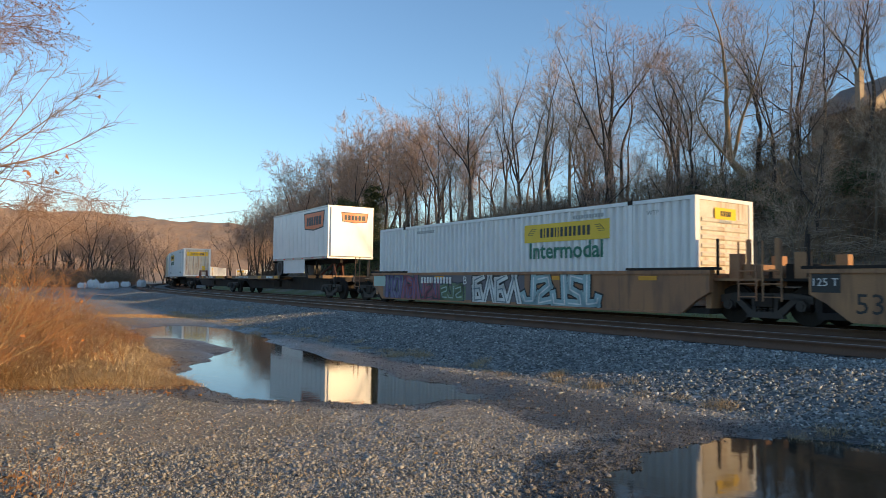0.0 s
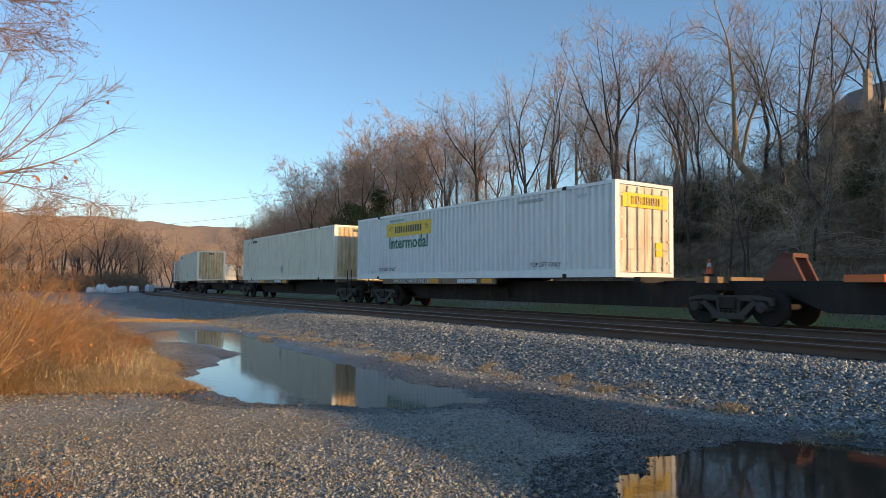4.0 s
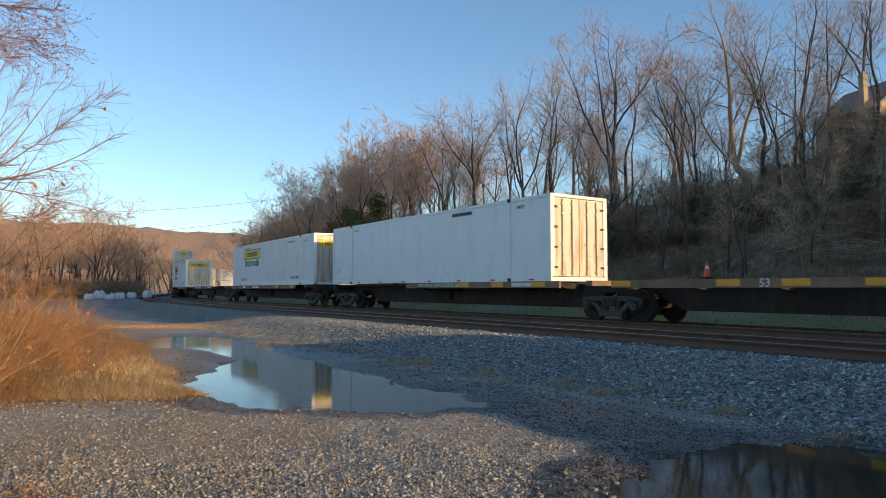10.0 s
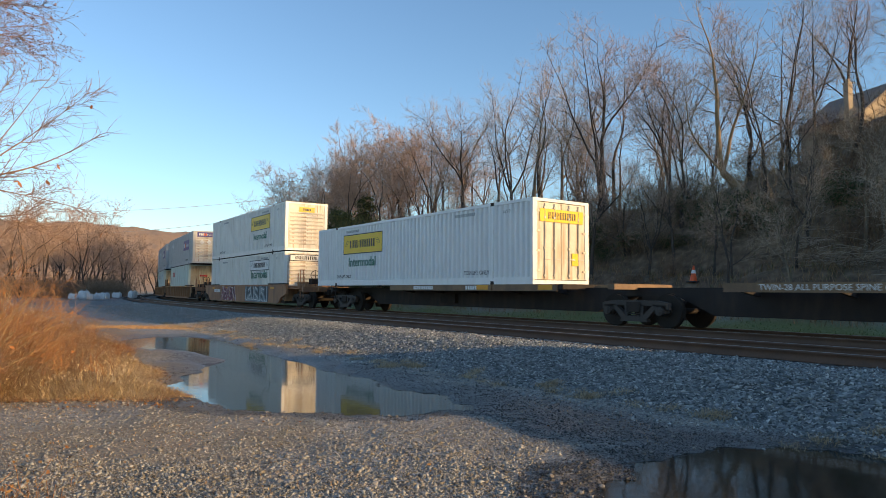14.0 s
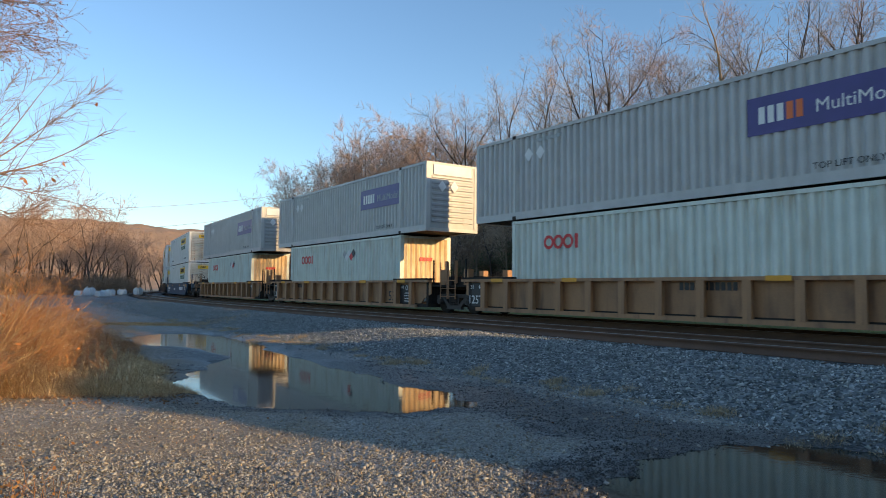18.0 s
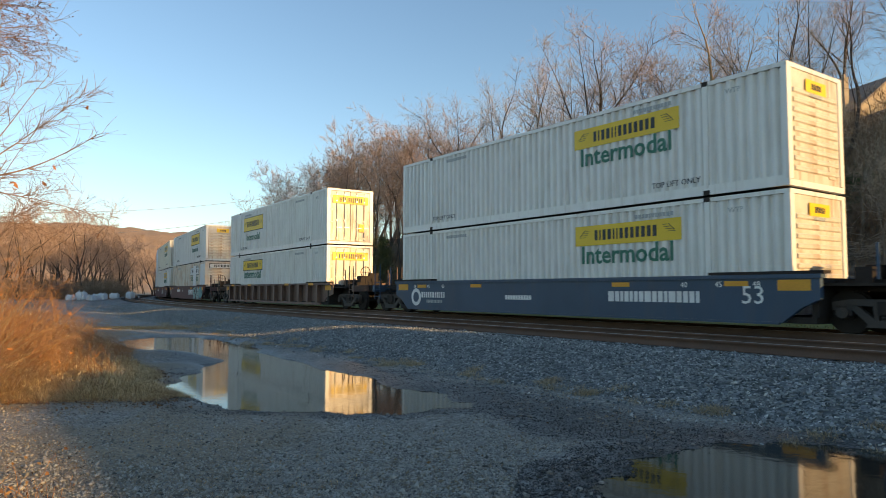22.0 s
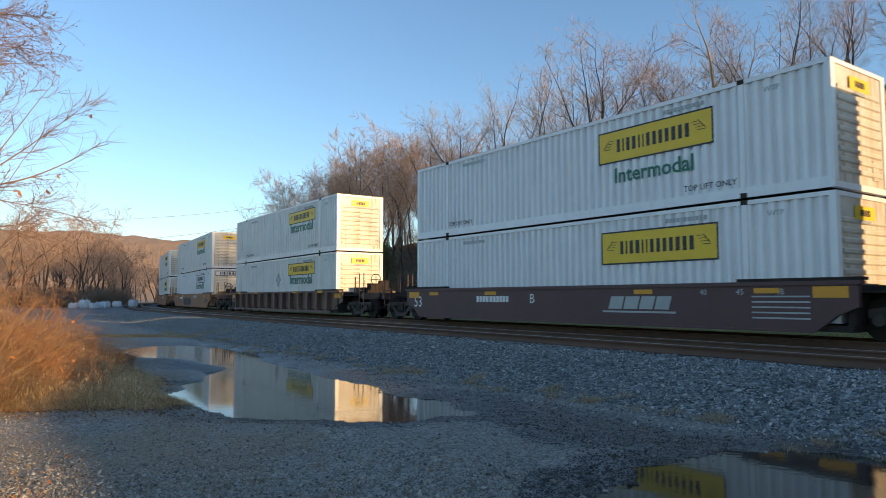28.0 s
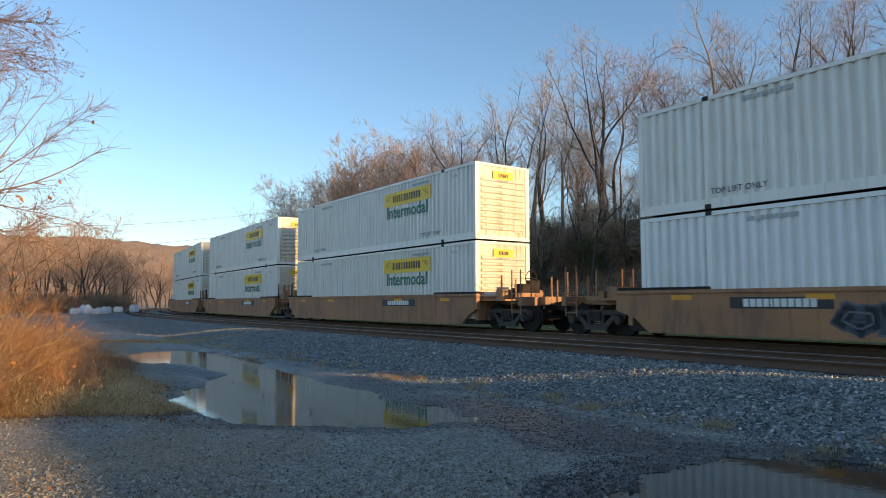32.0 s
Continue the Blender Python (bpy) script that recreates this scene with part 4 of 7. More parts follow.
    if words:
        bars(car, (0.09,) * 4 + (0.03,) + (0.09,) * 6, 0.13, decks[-1][1] - 1.7, -1.365, 1.03, WHITE_P, gap=0.4)
    for sx, on in ((1, bogies[0]), (-1, bogies[1])):
        if on:
            bogie(car, sx * tb, o - sx * tb)
    MOVERS.append((car, o, tb, 0.0, 0.0))
    return car


def prism_y(bm, x, sy):
    """A tapered bracket reaching out from the beam."""
    v = [bm.verts.new((x + dx, sy * y, z)) for dx in (-0.05, 0.05) for y, z in ((0.30, 0.86), (0.30, 1.10), (1.28, 1.10), (1.28, 1.02))]
    for q in ((0, 1, 2, 3), (7, 6, 5, 4), (0, 4, 5, 1), (1, 5, 6, 2), (2, 6, 7, 3), (3, 7, 4, 0)):
        bm.faces.new([v[i] for i in q])


def pup_trailer(o, tb, dx):
    """Short road trailer, wheels at the rear, nose on the hitch."""
    t = tagged(new("semi_trailer"), "short white box trailer with orange sign on spine car", "trailer")
    L, w, H, z = 8.53, 1.295, 2.75, 1.18
    h = L / 2
    b = boxes((-h, h, -w, w, z, z + H))
    bmesh.ops.bevel(b, geom=[e for e in b.edges if abs(e.verts[0].co.x - h) < 1e-4 and abs(e.verts[1].co.x - h) < 1e-4], offset=0.12, segments=3, affect="EDGES")
    part("body", b, TRAILER_W, t)
    post = cached("trailer_post", lambda: boxes((-0.03, 0.03, -0.012, 0.0, z + 0.1, z + H - 0.08)))
    for k in range(13):
        part("side_post", post, TRAILER_W, t, "", Matrix.Translation((-h + 0.35 + k * 0.62, -w, 0)))
    part("top_rail", boxes((-h, h - 0.1, -w - 0.015, -w + 0.001, z + H - 0.10, z + H), (-h, h - 0.1, w - 0.001, w + 0.015, z + H - 0.10, z + H)), CHROME, t)
    part("bottom_rail", boxes((-h, h - 0.1, -w - 0.015, -w + 0.001, z, z + 0.12), (-h, h - 0.1, w - 0.001, w + 0.015, z, z + 0.12)), CHROME, t)
    for k in range(6):
        part("reflector", cached("reflector", lambda: boxes((-0.12, 0.12, -0.006, 0, -0.025, 0.025))), RED, t, "red reflector", Matrix.Translation((-h + 0.6 + k * 1.45, -w - 0.016, z + 0.06)))
    part("side_skirt", boxes((-2.4, 0.9, -w + 0.02, -w + 0.05, 0.42, z)), TRAILER_W, t, "white plastic side skirt")
    part("underframe", boxes((-h + 0.2, h - 0.3, -0.5, -0.38, z - 0.22, z), (-h + 0.2, h - 0.3, 0.38, 0.5, z - 0.22, z), (-h, -h + 0.15, -w, w, z - 0.12, z)), DARK, t)
    for sy in (-1, 1):
        wb = bmesh.new()
        rod(wb, (0, sy * 0.78, 0.75), (0, sy * 1.24, 0.75), 0.49, sides=24)
        wheel = part("wheel", wb, BLACK, t, "black rubber tyre", Matrix.Translation((-h + 1.1, 0, 0.02)))
        rb = bmesh.new()
        rod(rb, (0, sy * 1.0, 0.75), (0, sy * 1.245, 0.75), 0.30, sides=20)
        part("rim", rb, SPINE_DARK, wheel)
        part("landing_leg", boxes((-0.05, 0.05, sy * 0.8 - 0.05, sy * 0.8 + 0.05, 0.38, z)), DARK, t, "", Matrix.Translation((1.55, 0, 0)))
    # orange sign with dark border and bars
    for end in (False, True):
        sc = 0.55 if end else 1.0
        bm = bmesh.new()
        prism(bm, [(-1.35 * sc, 0.42 * sc), (1.35 * sc, 0.42 * sc), (1.22 * sc, -0.36 * sc), (0, -0.46 * sc), (-1.22 * sc, -0.36 * sc)], -0.003, 0.003)
        bo = bmesh.new()
        prism(bo, [(-1.43 * sc, 0.48 * sc), (1.43 * sc, 0.48 * sc), (1.30 * sc, -0.42 * sc), (0, -0.53 * sc), (-1.30 * sc, -0.42 * sc)], -0.003, 0.003)
        m = Matrix.Translation((h + 0.004, 0.15, z + H - 0.6)) @ pose(0, 0, 0, 0, 0, 90) if end else Matrix.Translation((2.25, -w - 0.018, z + H - 0.70))
        m2 = Matrix.Translation((0.004, 0, 0)) @ m if end else Matrix.Translation((0, -0.004, 0)) @ m
        part("sign_border", bo, BLACK, t, "", m)
        part("sign", bm, ORANGE, t, "orange sign with black edge", m2)
        if end:
            bars(t, [0.28 * sc] * 5 + [0.38 * sc], 0.46 * sc, h + 0.012, 0.15, z + H - 0.74, BLACK, end=True)
        else:
            bars(t, [0.26] * 5 + [0.34], 0.46, 2.25, -w - 0.026, z + H - 0.94, BLACK, gap=0.3)
    MOVERS.append((t, o, tb, dx, 0.90))
    return t


def hitch_stand(o, tb, dx, up=True):
    s = tagged(new("trailer_hitch"), "raised rusty steel trailer hitch on the spine car", "hitch")
    bm = bmesh.new()
    if up:
        for sy in (-1, 1):
            rod(bm, (-1.9, sy * 0.28, 1.12), (0.0, sy * 0.2, 1.9), 0.06)
            prism(bm, [(0.05, 1.1), (0.32, 1.1), (0.10, 1.95), (-0.08, 1.95)], sy * 0.22 - 0.04, sy * 0.22 + 0.04)
        box(bm, -0.45, 0.5, -0.42, 0.42, 1.93, 2.04)
    elif up is None:
        rod(bm, (-1.6, -0.2, 1.16), (0.6, -0.2, 1.62), 0.06)
        rod(bm, (-1.6, 0.2, 1.16), (0.6, 0.2, 1.62), 0.06)
        rod(bm, (0.55, 0, 1.1), (0.5, 0, 1.7), 0.07)
        box(bm, 0.1, 0.95, -0.4, 0.4, 1.62, 1.72)
    else:
        prism(bm, [(-0.7, 1.1), (0.3, 1.1), (0.0, 1.75), (-0.25, 1.8)], -0.34, -0.26)
        prism(bm, [(-0.7, 1.1), (0.3, 1.1), (0.0, 1.75), (-0.25, 1.8)], 0.26, 0.34)
        box(bm, -0.3, 0.05, -0.34, 0.34, 1.66, 1.76)
    part("strut", bm, HITCH_M, s)
    MOVERS.append((s, o, tb, dx, 0.0))


def ring(parent, r, w, x, y, z, material, start=0.0, turn=2 * math.pi):
    """A flat painted ring, or part of one, on a side wall."""
    bm = bmesh.new()
    n = 18
    for k in range(n):
        a0, a1 = start + turn * k / n, start + turn * (k + 1) / n
        prism(bm, [((r - w) * math.cos(a0), (r - w) * math.sin(a0)), (r * math.cos(a0), r * math.sin(a0)), (r * math.cos(a1), r * math.sin(a1)), ((r - w) * math.cos(a1), (r - w) * math.sin(a1))], -0.003, 0.003)
    bmesh.ops.remove_doubles(bm, verts=bm.verts, dist=0.0005)
    part("emblem", bm, material, parent, "", Matrix.Translation((x, y, z)))

# -- front of the train: wells, then spine cars with boxes, then double stacks --
L53, L40 = 16.15, 12.19


SMOKE = mat("paint_smoke", (0.11, 0.105, 0.125), (0.17, 0.15, 0.17), 0.55, scale=1.2, dirt=0.3)
NIGHT = mat("paint_night", (0.035, 0.05, 0.065), (0.06, 0.075, 0.09), 0.55, scale=1.2)


def white_box(label, x=4.0, style="yellow", word="Intermodal", front="ribs", body=None, endm=None, lift=True):
    c = container("white", body or WHITE, endm or STEEL_W, label, front=front)
    decor_white(c, L53, 2.825, x, style, word, True, front, lift)
    return c


STROKES = [((0.9, 0.85), (-0.6, 0.95), (-0.8, 0.6), (0.7, 0.4), (0.6, 0.05), (-0.9, 0.1)),
           ((-0.2, 0.0), (-0.9, 0.4), (-0.5, 0.95), (0.6, 0.9), (0.9, 0.35), (0.2, 0.0)),
           ((-0.9, 0.0), (0.0, 1.0), (0.9, 0.0)), ((-0.7, 1.0), (-0.7, 0.1), (0.6, 0.05), (0.8, 0.3)),
           ((-0.8, 0.0), (-0.6, 0.95), (0.1, 0.4), (0.6, 1.0), (0.8, 0.0)), ((0.8, 0.95), (-0.7, 0.8), (-0.7, 0.1), (0.8, 0.0), (0.3, 0.45), (-0.6, 0.5))]


def graffiti(car, x0, x1, mats, seed, y=-1.508, z0=0.26, z1=1.14):
    """Painted tags: fat bent strokes, a dark edge under a lighter fill."""
    rng = random.Random(seed)
    edge, fill, shine = mats[0], mats[1], mats[2 % len(mats)]
    n = max(3, int((x1 - x0) / 0.62))
    w = (x1 - x0) / n
    for k in range(n):
        cx, h = x0 + w * (k + 0.5), z1 - z0
        shape = STROKES[(k * 3 + seed) % len(STROKES)]
        sx = rng.choice((-1, 1))
        pts = [(cx + sx * w * 0.46 * (px + rng.uniform(-0.15, 0.15)), z0 + h * min(1, max(0, pz + rng.uniform(-0.08, 0.08)))) for px, pz in shape]
        for layer, (wd, mt) in enumerate(((0.36, edge), (0.26, fill), (0.045, shine))):
            bm = bmesh.new()
            yy = y - 0.003 * layer - 0.0004 * k
            for (ax, az), (bx, bz) in zip(pts, pts[1:]):
                d = math.hypot(bx - ax, bz - az)
                ux, uz = (bx - ax) / d * wd / 2, (bz - az) / d * wd / 2
                prism(bm, [(ax - ux + uz, az - uz - ux), (bx + ux + uz, bz + uz - ux), (bx + ux - uz, bz + uz + ux), (ax - ux - uz, az - uz + ux)], yy, yy + 0.002)
            for v in bm.verts:
                v.co.z = min(max(v.co.z, low_edge), high_edge)
            part("painted_stroke", bm, mt, car)


low_edge, high_edge = 0.215, 1.185


def build_train():
    # ahead: an unseen wagon and two unseen containers shading the ballast; then single-height well
    # wagon and box never come into view; added to block the low sun
    well_car(-22.0, 9.6, TAN_CAR, "unseen brown well wagon ahead, added to cast shade", ribbed=False)
    stack(-22.0, 9.6, white_box("white corrugated container with yellow sign panel in a well wagon", 3.42, body=CLEAN))
    c = well_car(-0.9, 9.6, TAN_CAR, "brown well wagon with bulky end gear, unseen short container forward", ribbed=False, aft=False, bogies=(True, False))
    # short box added out of view, so its shade falls on the ballast
    stack(-1.2, 9.6, container("short", CLEAN, STEEL_W, "unseen white short container, added to cast shade", L40, front="corr", castings=L40))
    lettering(c, "53", 0.42, -7.25, -1.503, 0.36, BLACK)
    panel(c, -8.1, 0.98, 0.6, 0.4, -1.505, BLACK, label="black end panel")
    lettering(c, "125 T", 0.17, -8.1, -1.509, 0.92, WHITE_P)
    c = well_car(18.4, 9.6, YEL_CAR, "weathered brown well wagon painted over with graffiti", fore=False)
    panel(c, -2.9, 0.72, 9.2, 0.9, -1.504, SMOKE, label="smoky grey overpainted field")
    panel(c, -7.75, 0.93, 1.2, 0.44, -1.5065, MINT_P, label="green sprayed field")
    panel(c, -2.6, 0.52, 2.2, 0.5, -1.5062, MOSS_P, label="dull green sprayed field")
    graffiti(c, -7.3, -5.4, [NIGHT, VIOLET_P, BLUE_P], 4, y=-1.512)
    graffiti(c, -5.9, -4.6, [NIGHT, PINK_P, VIOLET_P], 8, y=-1.520)
    graffiti(c, -4.6, -3.2, [VIOLET_P, PINK_P, NIGHT], 3, y=-1.512, z1=0.85)
    graffiti(c, -3.1, -1.7, [NIGHT, MOSS_P, MINT_P], 6, y=-1.512, z0=0.3, z1=0.75)
    graffiti(c, -1.1, 1.5, [BLACK, WHITE_P, BLUE_P], 5, y=-1.512)
    graffiti(c, 1.6, 5.0, [BLACK, SKY_P, WHITE_P], 3, y=-1.516)
    bars(c, [0.13] * 4 + [0.04] + [0.13] * 6, 0.24, -3.4, -1.535, 0.86, WHITE_P, gap=0.6)
    lettering(c, "B", 0.3, -1.5, -1.535, 0.84, WHITE_P)
    stack(18.55, 9.6, white_box("white corrugated container with yellow sign panel in a well wagon", 3.42, body=CLEAN))
    # spine set one
    spine_unit(41.1, 8.9, "dark spine wagon with tan platform carrying a short trailer", fore=True, decks=((-8.0, -1.2), (-1.15, 1.9)))
    pup_trailer(41.1, 8.9, 4.87)
    hitch_stand(41.1, 8.9, 7.4)
    c58 = spine_unit(58.8, 8.8, "empty dark spine wagon with rust-worn tan platform", bogies=(False, True), decks=((-2.33, 4.2), (4.45, 7.2)), marks=(-0.78, 4.9, 5.5, 6.1, 6.7), word_x=2.0)
    hitch_stand(58.8, 8.8, -7.6, False)
    part("orange_marker", boxes((-6.1, -5.3, -1.0, 1.0, 1.06, 1.22)), ORANGE, c58, "orange end bolster")
    spine_unit(76.3, 8.7, "dark spine wagon under a white container", bogies=(False, True), aft=True)
    b = white_box("white corrugated container with yellow sign, doors to the front", -3.45, front="doors", body=CLEAN)
    MOVERS.append((b, 76.3, 8.7, -2.75, 1.20))
    # spine set two
    trucks = [88.9 + 17.22 * k for k in range(6)]
    loads = {0: ("white", -0.4), 2: ("cream", -0.35), 4: ("van", -1.7)}
    for k in range(5):
        o = (trucks[k] + trucks[k + 1]) / 2
        decks = {1: ((-8.3, 0.2), (0.25, 5.6)), 3: ((-8.3, 0.2), (0.25, 5.6)), 4: ((-2.4, 6.8),)}.get(k, ((-7.9, -3.3), (-3.25, 0.9)))
        c = spine_unit(o, 8.61, "dark spine wagon with rust-worn tan platform", fore=k == 0, aft=k == 4, bogies=(k == 0, True), words=k not in (1, 3), decks=decks, dark_from=0.24, marks={1: (-4.39, -1.39, 2.81, 4.11), 3: (-7.93, -4.63, -2.98, -1.23, 2.8), 4: (1.74, 3.74, 5.84)}.get(k))
        if k == 3:
            lettering(c, "53", 0.2, -3.7, -1.37, 1.0, WHITE_P)
        if k == 1:
            lettering(c, "REM", 0.24, 1.1, -0.306, 0.58, FADED, label="grey hand-sprayed letters")
            hitch_stand(o, 8.61, 6.5)
        if k in loads:
            kind, dx = loads[k]
            if kind == "van":
                b = container("van", REEFER_W, STEEL_W, "smooth pale box container with hinged doors", front="doors", flat=True)
                lettering(b, "WTP", 0.13, 6.6, -1.278, 2.45, BLACK)
                bars(b, [0.1] * 4 + [0.04] + [0.1] * 6, 0.13, 3.2, -1.278, 2.5, BLACK)
                bars(b, [0.09] * 4, 0.1, -5.5, -1.278, 2.5, FADED)
                lettering(b, "53", 0.30, -7.4, -1.278, 0.55, FADED)
                for j in range(8):
                    part("reflector", cached("reflector", lambda: boxes((-0.12, 0.12, -0.006, 0, -0.025, 0.025))), RED, b, "", Matrix.Translation((-7.2 + j * 2.05, -1.297, 0.06)))
            else:
                b = container(kind, CREAM, CREAM_END, "cream corrugated container with rust streaks", front="corr")
                bars(b, [0.1] * 4 + [0.04] + [0.1] * 6, 0.16, -6.0 if kind == "cream" else -5.6, -1.278, 2.5, BLACK)
                lettering(b, "WTP", 0.13, -6.9, -1.278, 2.42, BLACK)
                bm = bmesh.new()
                prism(bm, [(-0.3, 0), (0, -0.3), (0.3, 0), (0, 0.3)], -0.003, 0.003)
                part("hazard_diamond", bm, FADED, b, "", Matrix.Translation((0.1, -1.278, 0.65)))
                bars(b, [0.14] * 3, 0.14, 8.09, 0.0, 2.5, BLACK, end=True)
            MOVERS.append((b, o, 8.61, dx, 1.20))
    # spine set three
    trucks = [179.3 + 17.4 * k for k in range(4)]
    for k in range(3):
        o = (trucks[k] + trucks[k + 1]) / 2
        spine = spine_unit(o, 8.7, "dark spine wagon with rust-worn tan platform", fore=k == 0, aft=k == 2, bogies=(k == 0, True), decks=((-6.8, 3.9), (4.0, 6.6)) if k == 0 else ((-5.8, 0.9), (0.95, 3.6)) if k == 1 else ((-3.95, 2.85), (2.9, 6.0)), dark_from=0.94 if k == 1 else 99, words=k == 1)
        if k != 1:
            bars(spine, [0.1] * 4 + [0.03] + [0.1] * 6, 0.14, -0.9 if k == 0 else -1.4, -1.366, 1.02, WHITE_P, gap=0.5)
            bars(spine, [0.1] * 5, 0.14, -3.6 if k == 0 else 1.7, -1.366, 1.02, WHITE_P, gap=0.5)
        if k != 1:
            b = white_box("white corrugated container with yellow sign, doors to the front", -3.45, "thin" if k == 0 else "bordered", front="doors", body=CLEAN)
            MOVERS.append((b, o, 8.7, 1.3 if k == 0 else -3.2, 1.20))
    # single well with graffiti, white stack
    c = well_car(246.9, 10.05, YEL_CAR, "ochre-brown well wagon with large graffiti")
    graffiti(c, -4.4, -0.9, [WHITE_P, PINK_P, BLACK], 8)
    panel(c, 3.6, 0.72, 4.6, 0.9, -1.504, NIGHT, label="dark overpainted field")
    graffiti(c, 1.4, 5.8, [NIGHT, BLUE_P, WHITE_P], 9, y=-1.512)
    bars(c, [0.12] * 4 + [0.05] + [0.12] * 6, 0.22, -5.5, -1.515, 0.78, WHITE_P)
    lo = white_box("white corrugated container with bordered white sign, lower of a stack", 3.42, "white")
    hi = white_box("white corrugated container with yellow sign, upper of a stack", 3.42, "bordered")
    stack(246.95, 10.05, lo, hi)
    # three ribbed wells with long grey boxes over short pale ones
    for k, o in enumerate((270.7, 290.15, 309.6)):
        c = well_car(o, 9.72, TAN_CAR, "ochre-brown ribbed well wagon", ribbed=True, fore=k == 0, aft=k == 2, bogies=(k == 0, True))
        bars(c, [0.12] * 4 + [0.05] + [0.12] * 6, 0.2, 1.3 if k == 0 else -4.8, -1.356, 0.95, BLACK)
        lettering(c, "53", 0.42, 5.52, -1.356, 0.42, BLACK)
        panel(c, 6.75, 0.70, 1.05, 0.8, -1.354, BLACK, label="black stencil panel with white marks")
        lettering(c, "48", 0.14, 6.42, -1.36, 0.93, WHITE_P)
        lettering(c, "53", 0.14, 7.08, -1.36, 0.93, WHITE_P)
        ring(c, 0.10, 0.03, 6.75, -1.36, 0.97, WHITE_P)
        for j, ws in enumerate(([0.12, 0.08, 0.1], [0.1, 0.16], [0.08, 0.14, 0.1], [0.2, 0.1])):
            bars(c, ws, 0.035, 6.75, -1.36, 0.40 + 0.11 * j, WHITE_P, gap=1.5)
        panel(c, -7.95, 0.74, 0.95, 0.85, -1.354, BLACK, label="black stencil panel with white marks")
        lettering(c, "48", 0.14, -7.75, -1.36, 0.95, WHITE_P)
        lettering(c, "53", 0.14, -8.2, -1.36, 0.95, WHITE_P)
        lettering(c, "125T", 0.3, -7.97, -1.36, 0.42, WHITE_P)
        # tan end sheet puts the yellow sunlit tone into the colour, besides rust
        lo = container("short", PALE, CREAM_END, "pale green short container under a longer one", L40, front="corr", castings=L40)
        for j in range(2):
            ring(lo, 0.22, 0.09, -4.36 + 0.42 * j, -1.278, 2.05, RED)
        ring(lo, 0.22, 0.09, -3.52, -1.278, 2.05, RED)
        bars(lo, [0.12], 0.44, -3.17, -1.278, 1.83, RED)
        bars(lo, [0.15, 0.15, 0.15, 0.1], 0.16, 6.11, 0.0, 1.75, RED, end=True)
        if k:
            for j, (mt, dz) in enumerate(((FADED, 0.0), (WHITE_P, -0.16), (WHITE_P, 0.02), (RED, -0.14), (BLACK, 0.03))):
                bm = bmesh.new()
                prism(bm, [(-0.2, 0), (0, -0.2), (0.2, 0), (0, 0.2)], -0.003, 0.003)
                part("hazard_diamond", bm, mt, lo, "", Matrix.Translation((0.75 + 0.24 * j, -1.278 - 0.004 * j, 2.2 + dz)))
        hi = container("long", GREY, GREY_END if k else STEEL_W, "long grey corrugated container with purple sign, upper of a stack", front="ribs")
        panel(hi, 4.17, 1.75, 3.6, 0.9, -1.277, PURPLE, label="purple sign panel with white and orange bars")
        bars(hi, [0.15, 0.15, 0.15], 0.4, 2.95, -1.284, 1.55, WHITE_P)
        bars(hi, [0.15, 0.15], 0.4, 3.5, -1.284, 1.55, ORANGE if k == 0 else WHITE_P)
        lettering(hi, "MultiModal", 0.30, 4.9, -1.283, 1.58, FADED if k else WHITE_P)
        panel(hi, 0, 2.52, 1.9, 0.42, 0.0, PURPLE if k == 0 else WHITE_P, None, True, "", 8.087)
        if k == 0:
            bars(hi, [0.1, 0.1, 0.1], 0.2, 8.095, -0.62, 2.42, WHITE_P, end=True)
            bars(hi, [0.1, 0.1], 0.2, 8.095, -0.28, 2.42, ORANGE, end=True)
            lettering(hi, "MultiModal", 0.16, 8.095, 0.38, 2.42, WHITE_P, end=True)
        for xx, yy in ((8.09, -0.55), (8.09, 0.05)):
            bm = bmesh.new()
            prism(bm, [(-0.2, 0), (0, -0.24), (0.2, 0), (0, 0.24)], -0.003, 0.003)
            part("placard", bm, WHITE_P, hi, "", Matrix.Translation((xx + 0.03, yy, 1.85)) @ pose(0, 0, 0, 0, 0, 90))
        for xx in (-5.3, -4.75):
            bm = bmesh.new()
            prism(bm, [(-0.2, 0), (0, -0.24), (0.2, 0), (0, 0.24)], -0.003, 0.003)
            part("placard", bm, WHITE_P, hi, "", Matrix.Translation((xx, -1.278, 2.1)))
        lettering(hi, "TOP LIFT ONLY", 0.15, 4.6, -1.278, 0.33, BLACK)
        bars(hi, [0.1] * 4 + [0.04] + [0.1] * 6, 0.12, -4.4, -1.278, 2.45, FADED)
        stack(o, 9.72, lo, hi)
    # blue well
    c = well_car(332.6, 9.65, NAVY, "dark blue well wagon with white emblem and yellow strips")
    bars(c, [0.2, 0.14, 0.1, 0.14, 0.1, 0.12, 0.14] + [0.2, 0.14, 0.14, 0.1] + [0.2, 0.14, 0.14, 0.14, 0.1], 0.28, 4.2, -1.507, 0.62, WHITE_P, gap=0.3)
    bars(c, [0.1] * 10, 0.14, -1.0, -1.507, 0.62, WHITE_P, gap=0.4)
    bars(c, [0.13, 0.07, 0.08, 0.08, 0.08, 0.13, 0.08, 0.08, 0.05, 0.08, 0.08], 0.22, -5.85, -1.507, 0.64, WHITE_P, gap=0.55)
    bars(c, [0.06] * 11, 0.12, -5.75, -1.507, 0.44, FADED, gap=0.6)
    for r in (0.34, 0.2):
        bm = bmesh.new()
        rod(bm, (0, -0.003, 0), (0, 0.003 if r > 0.3 else -0.006, 0), r, sides=16)
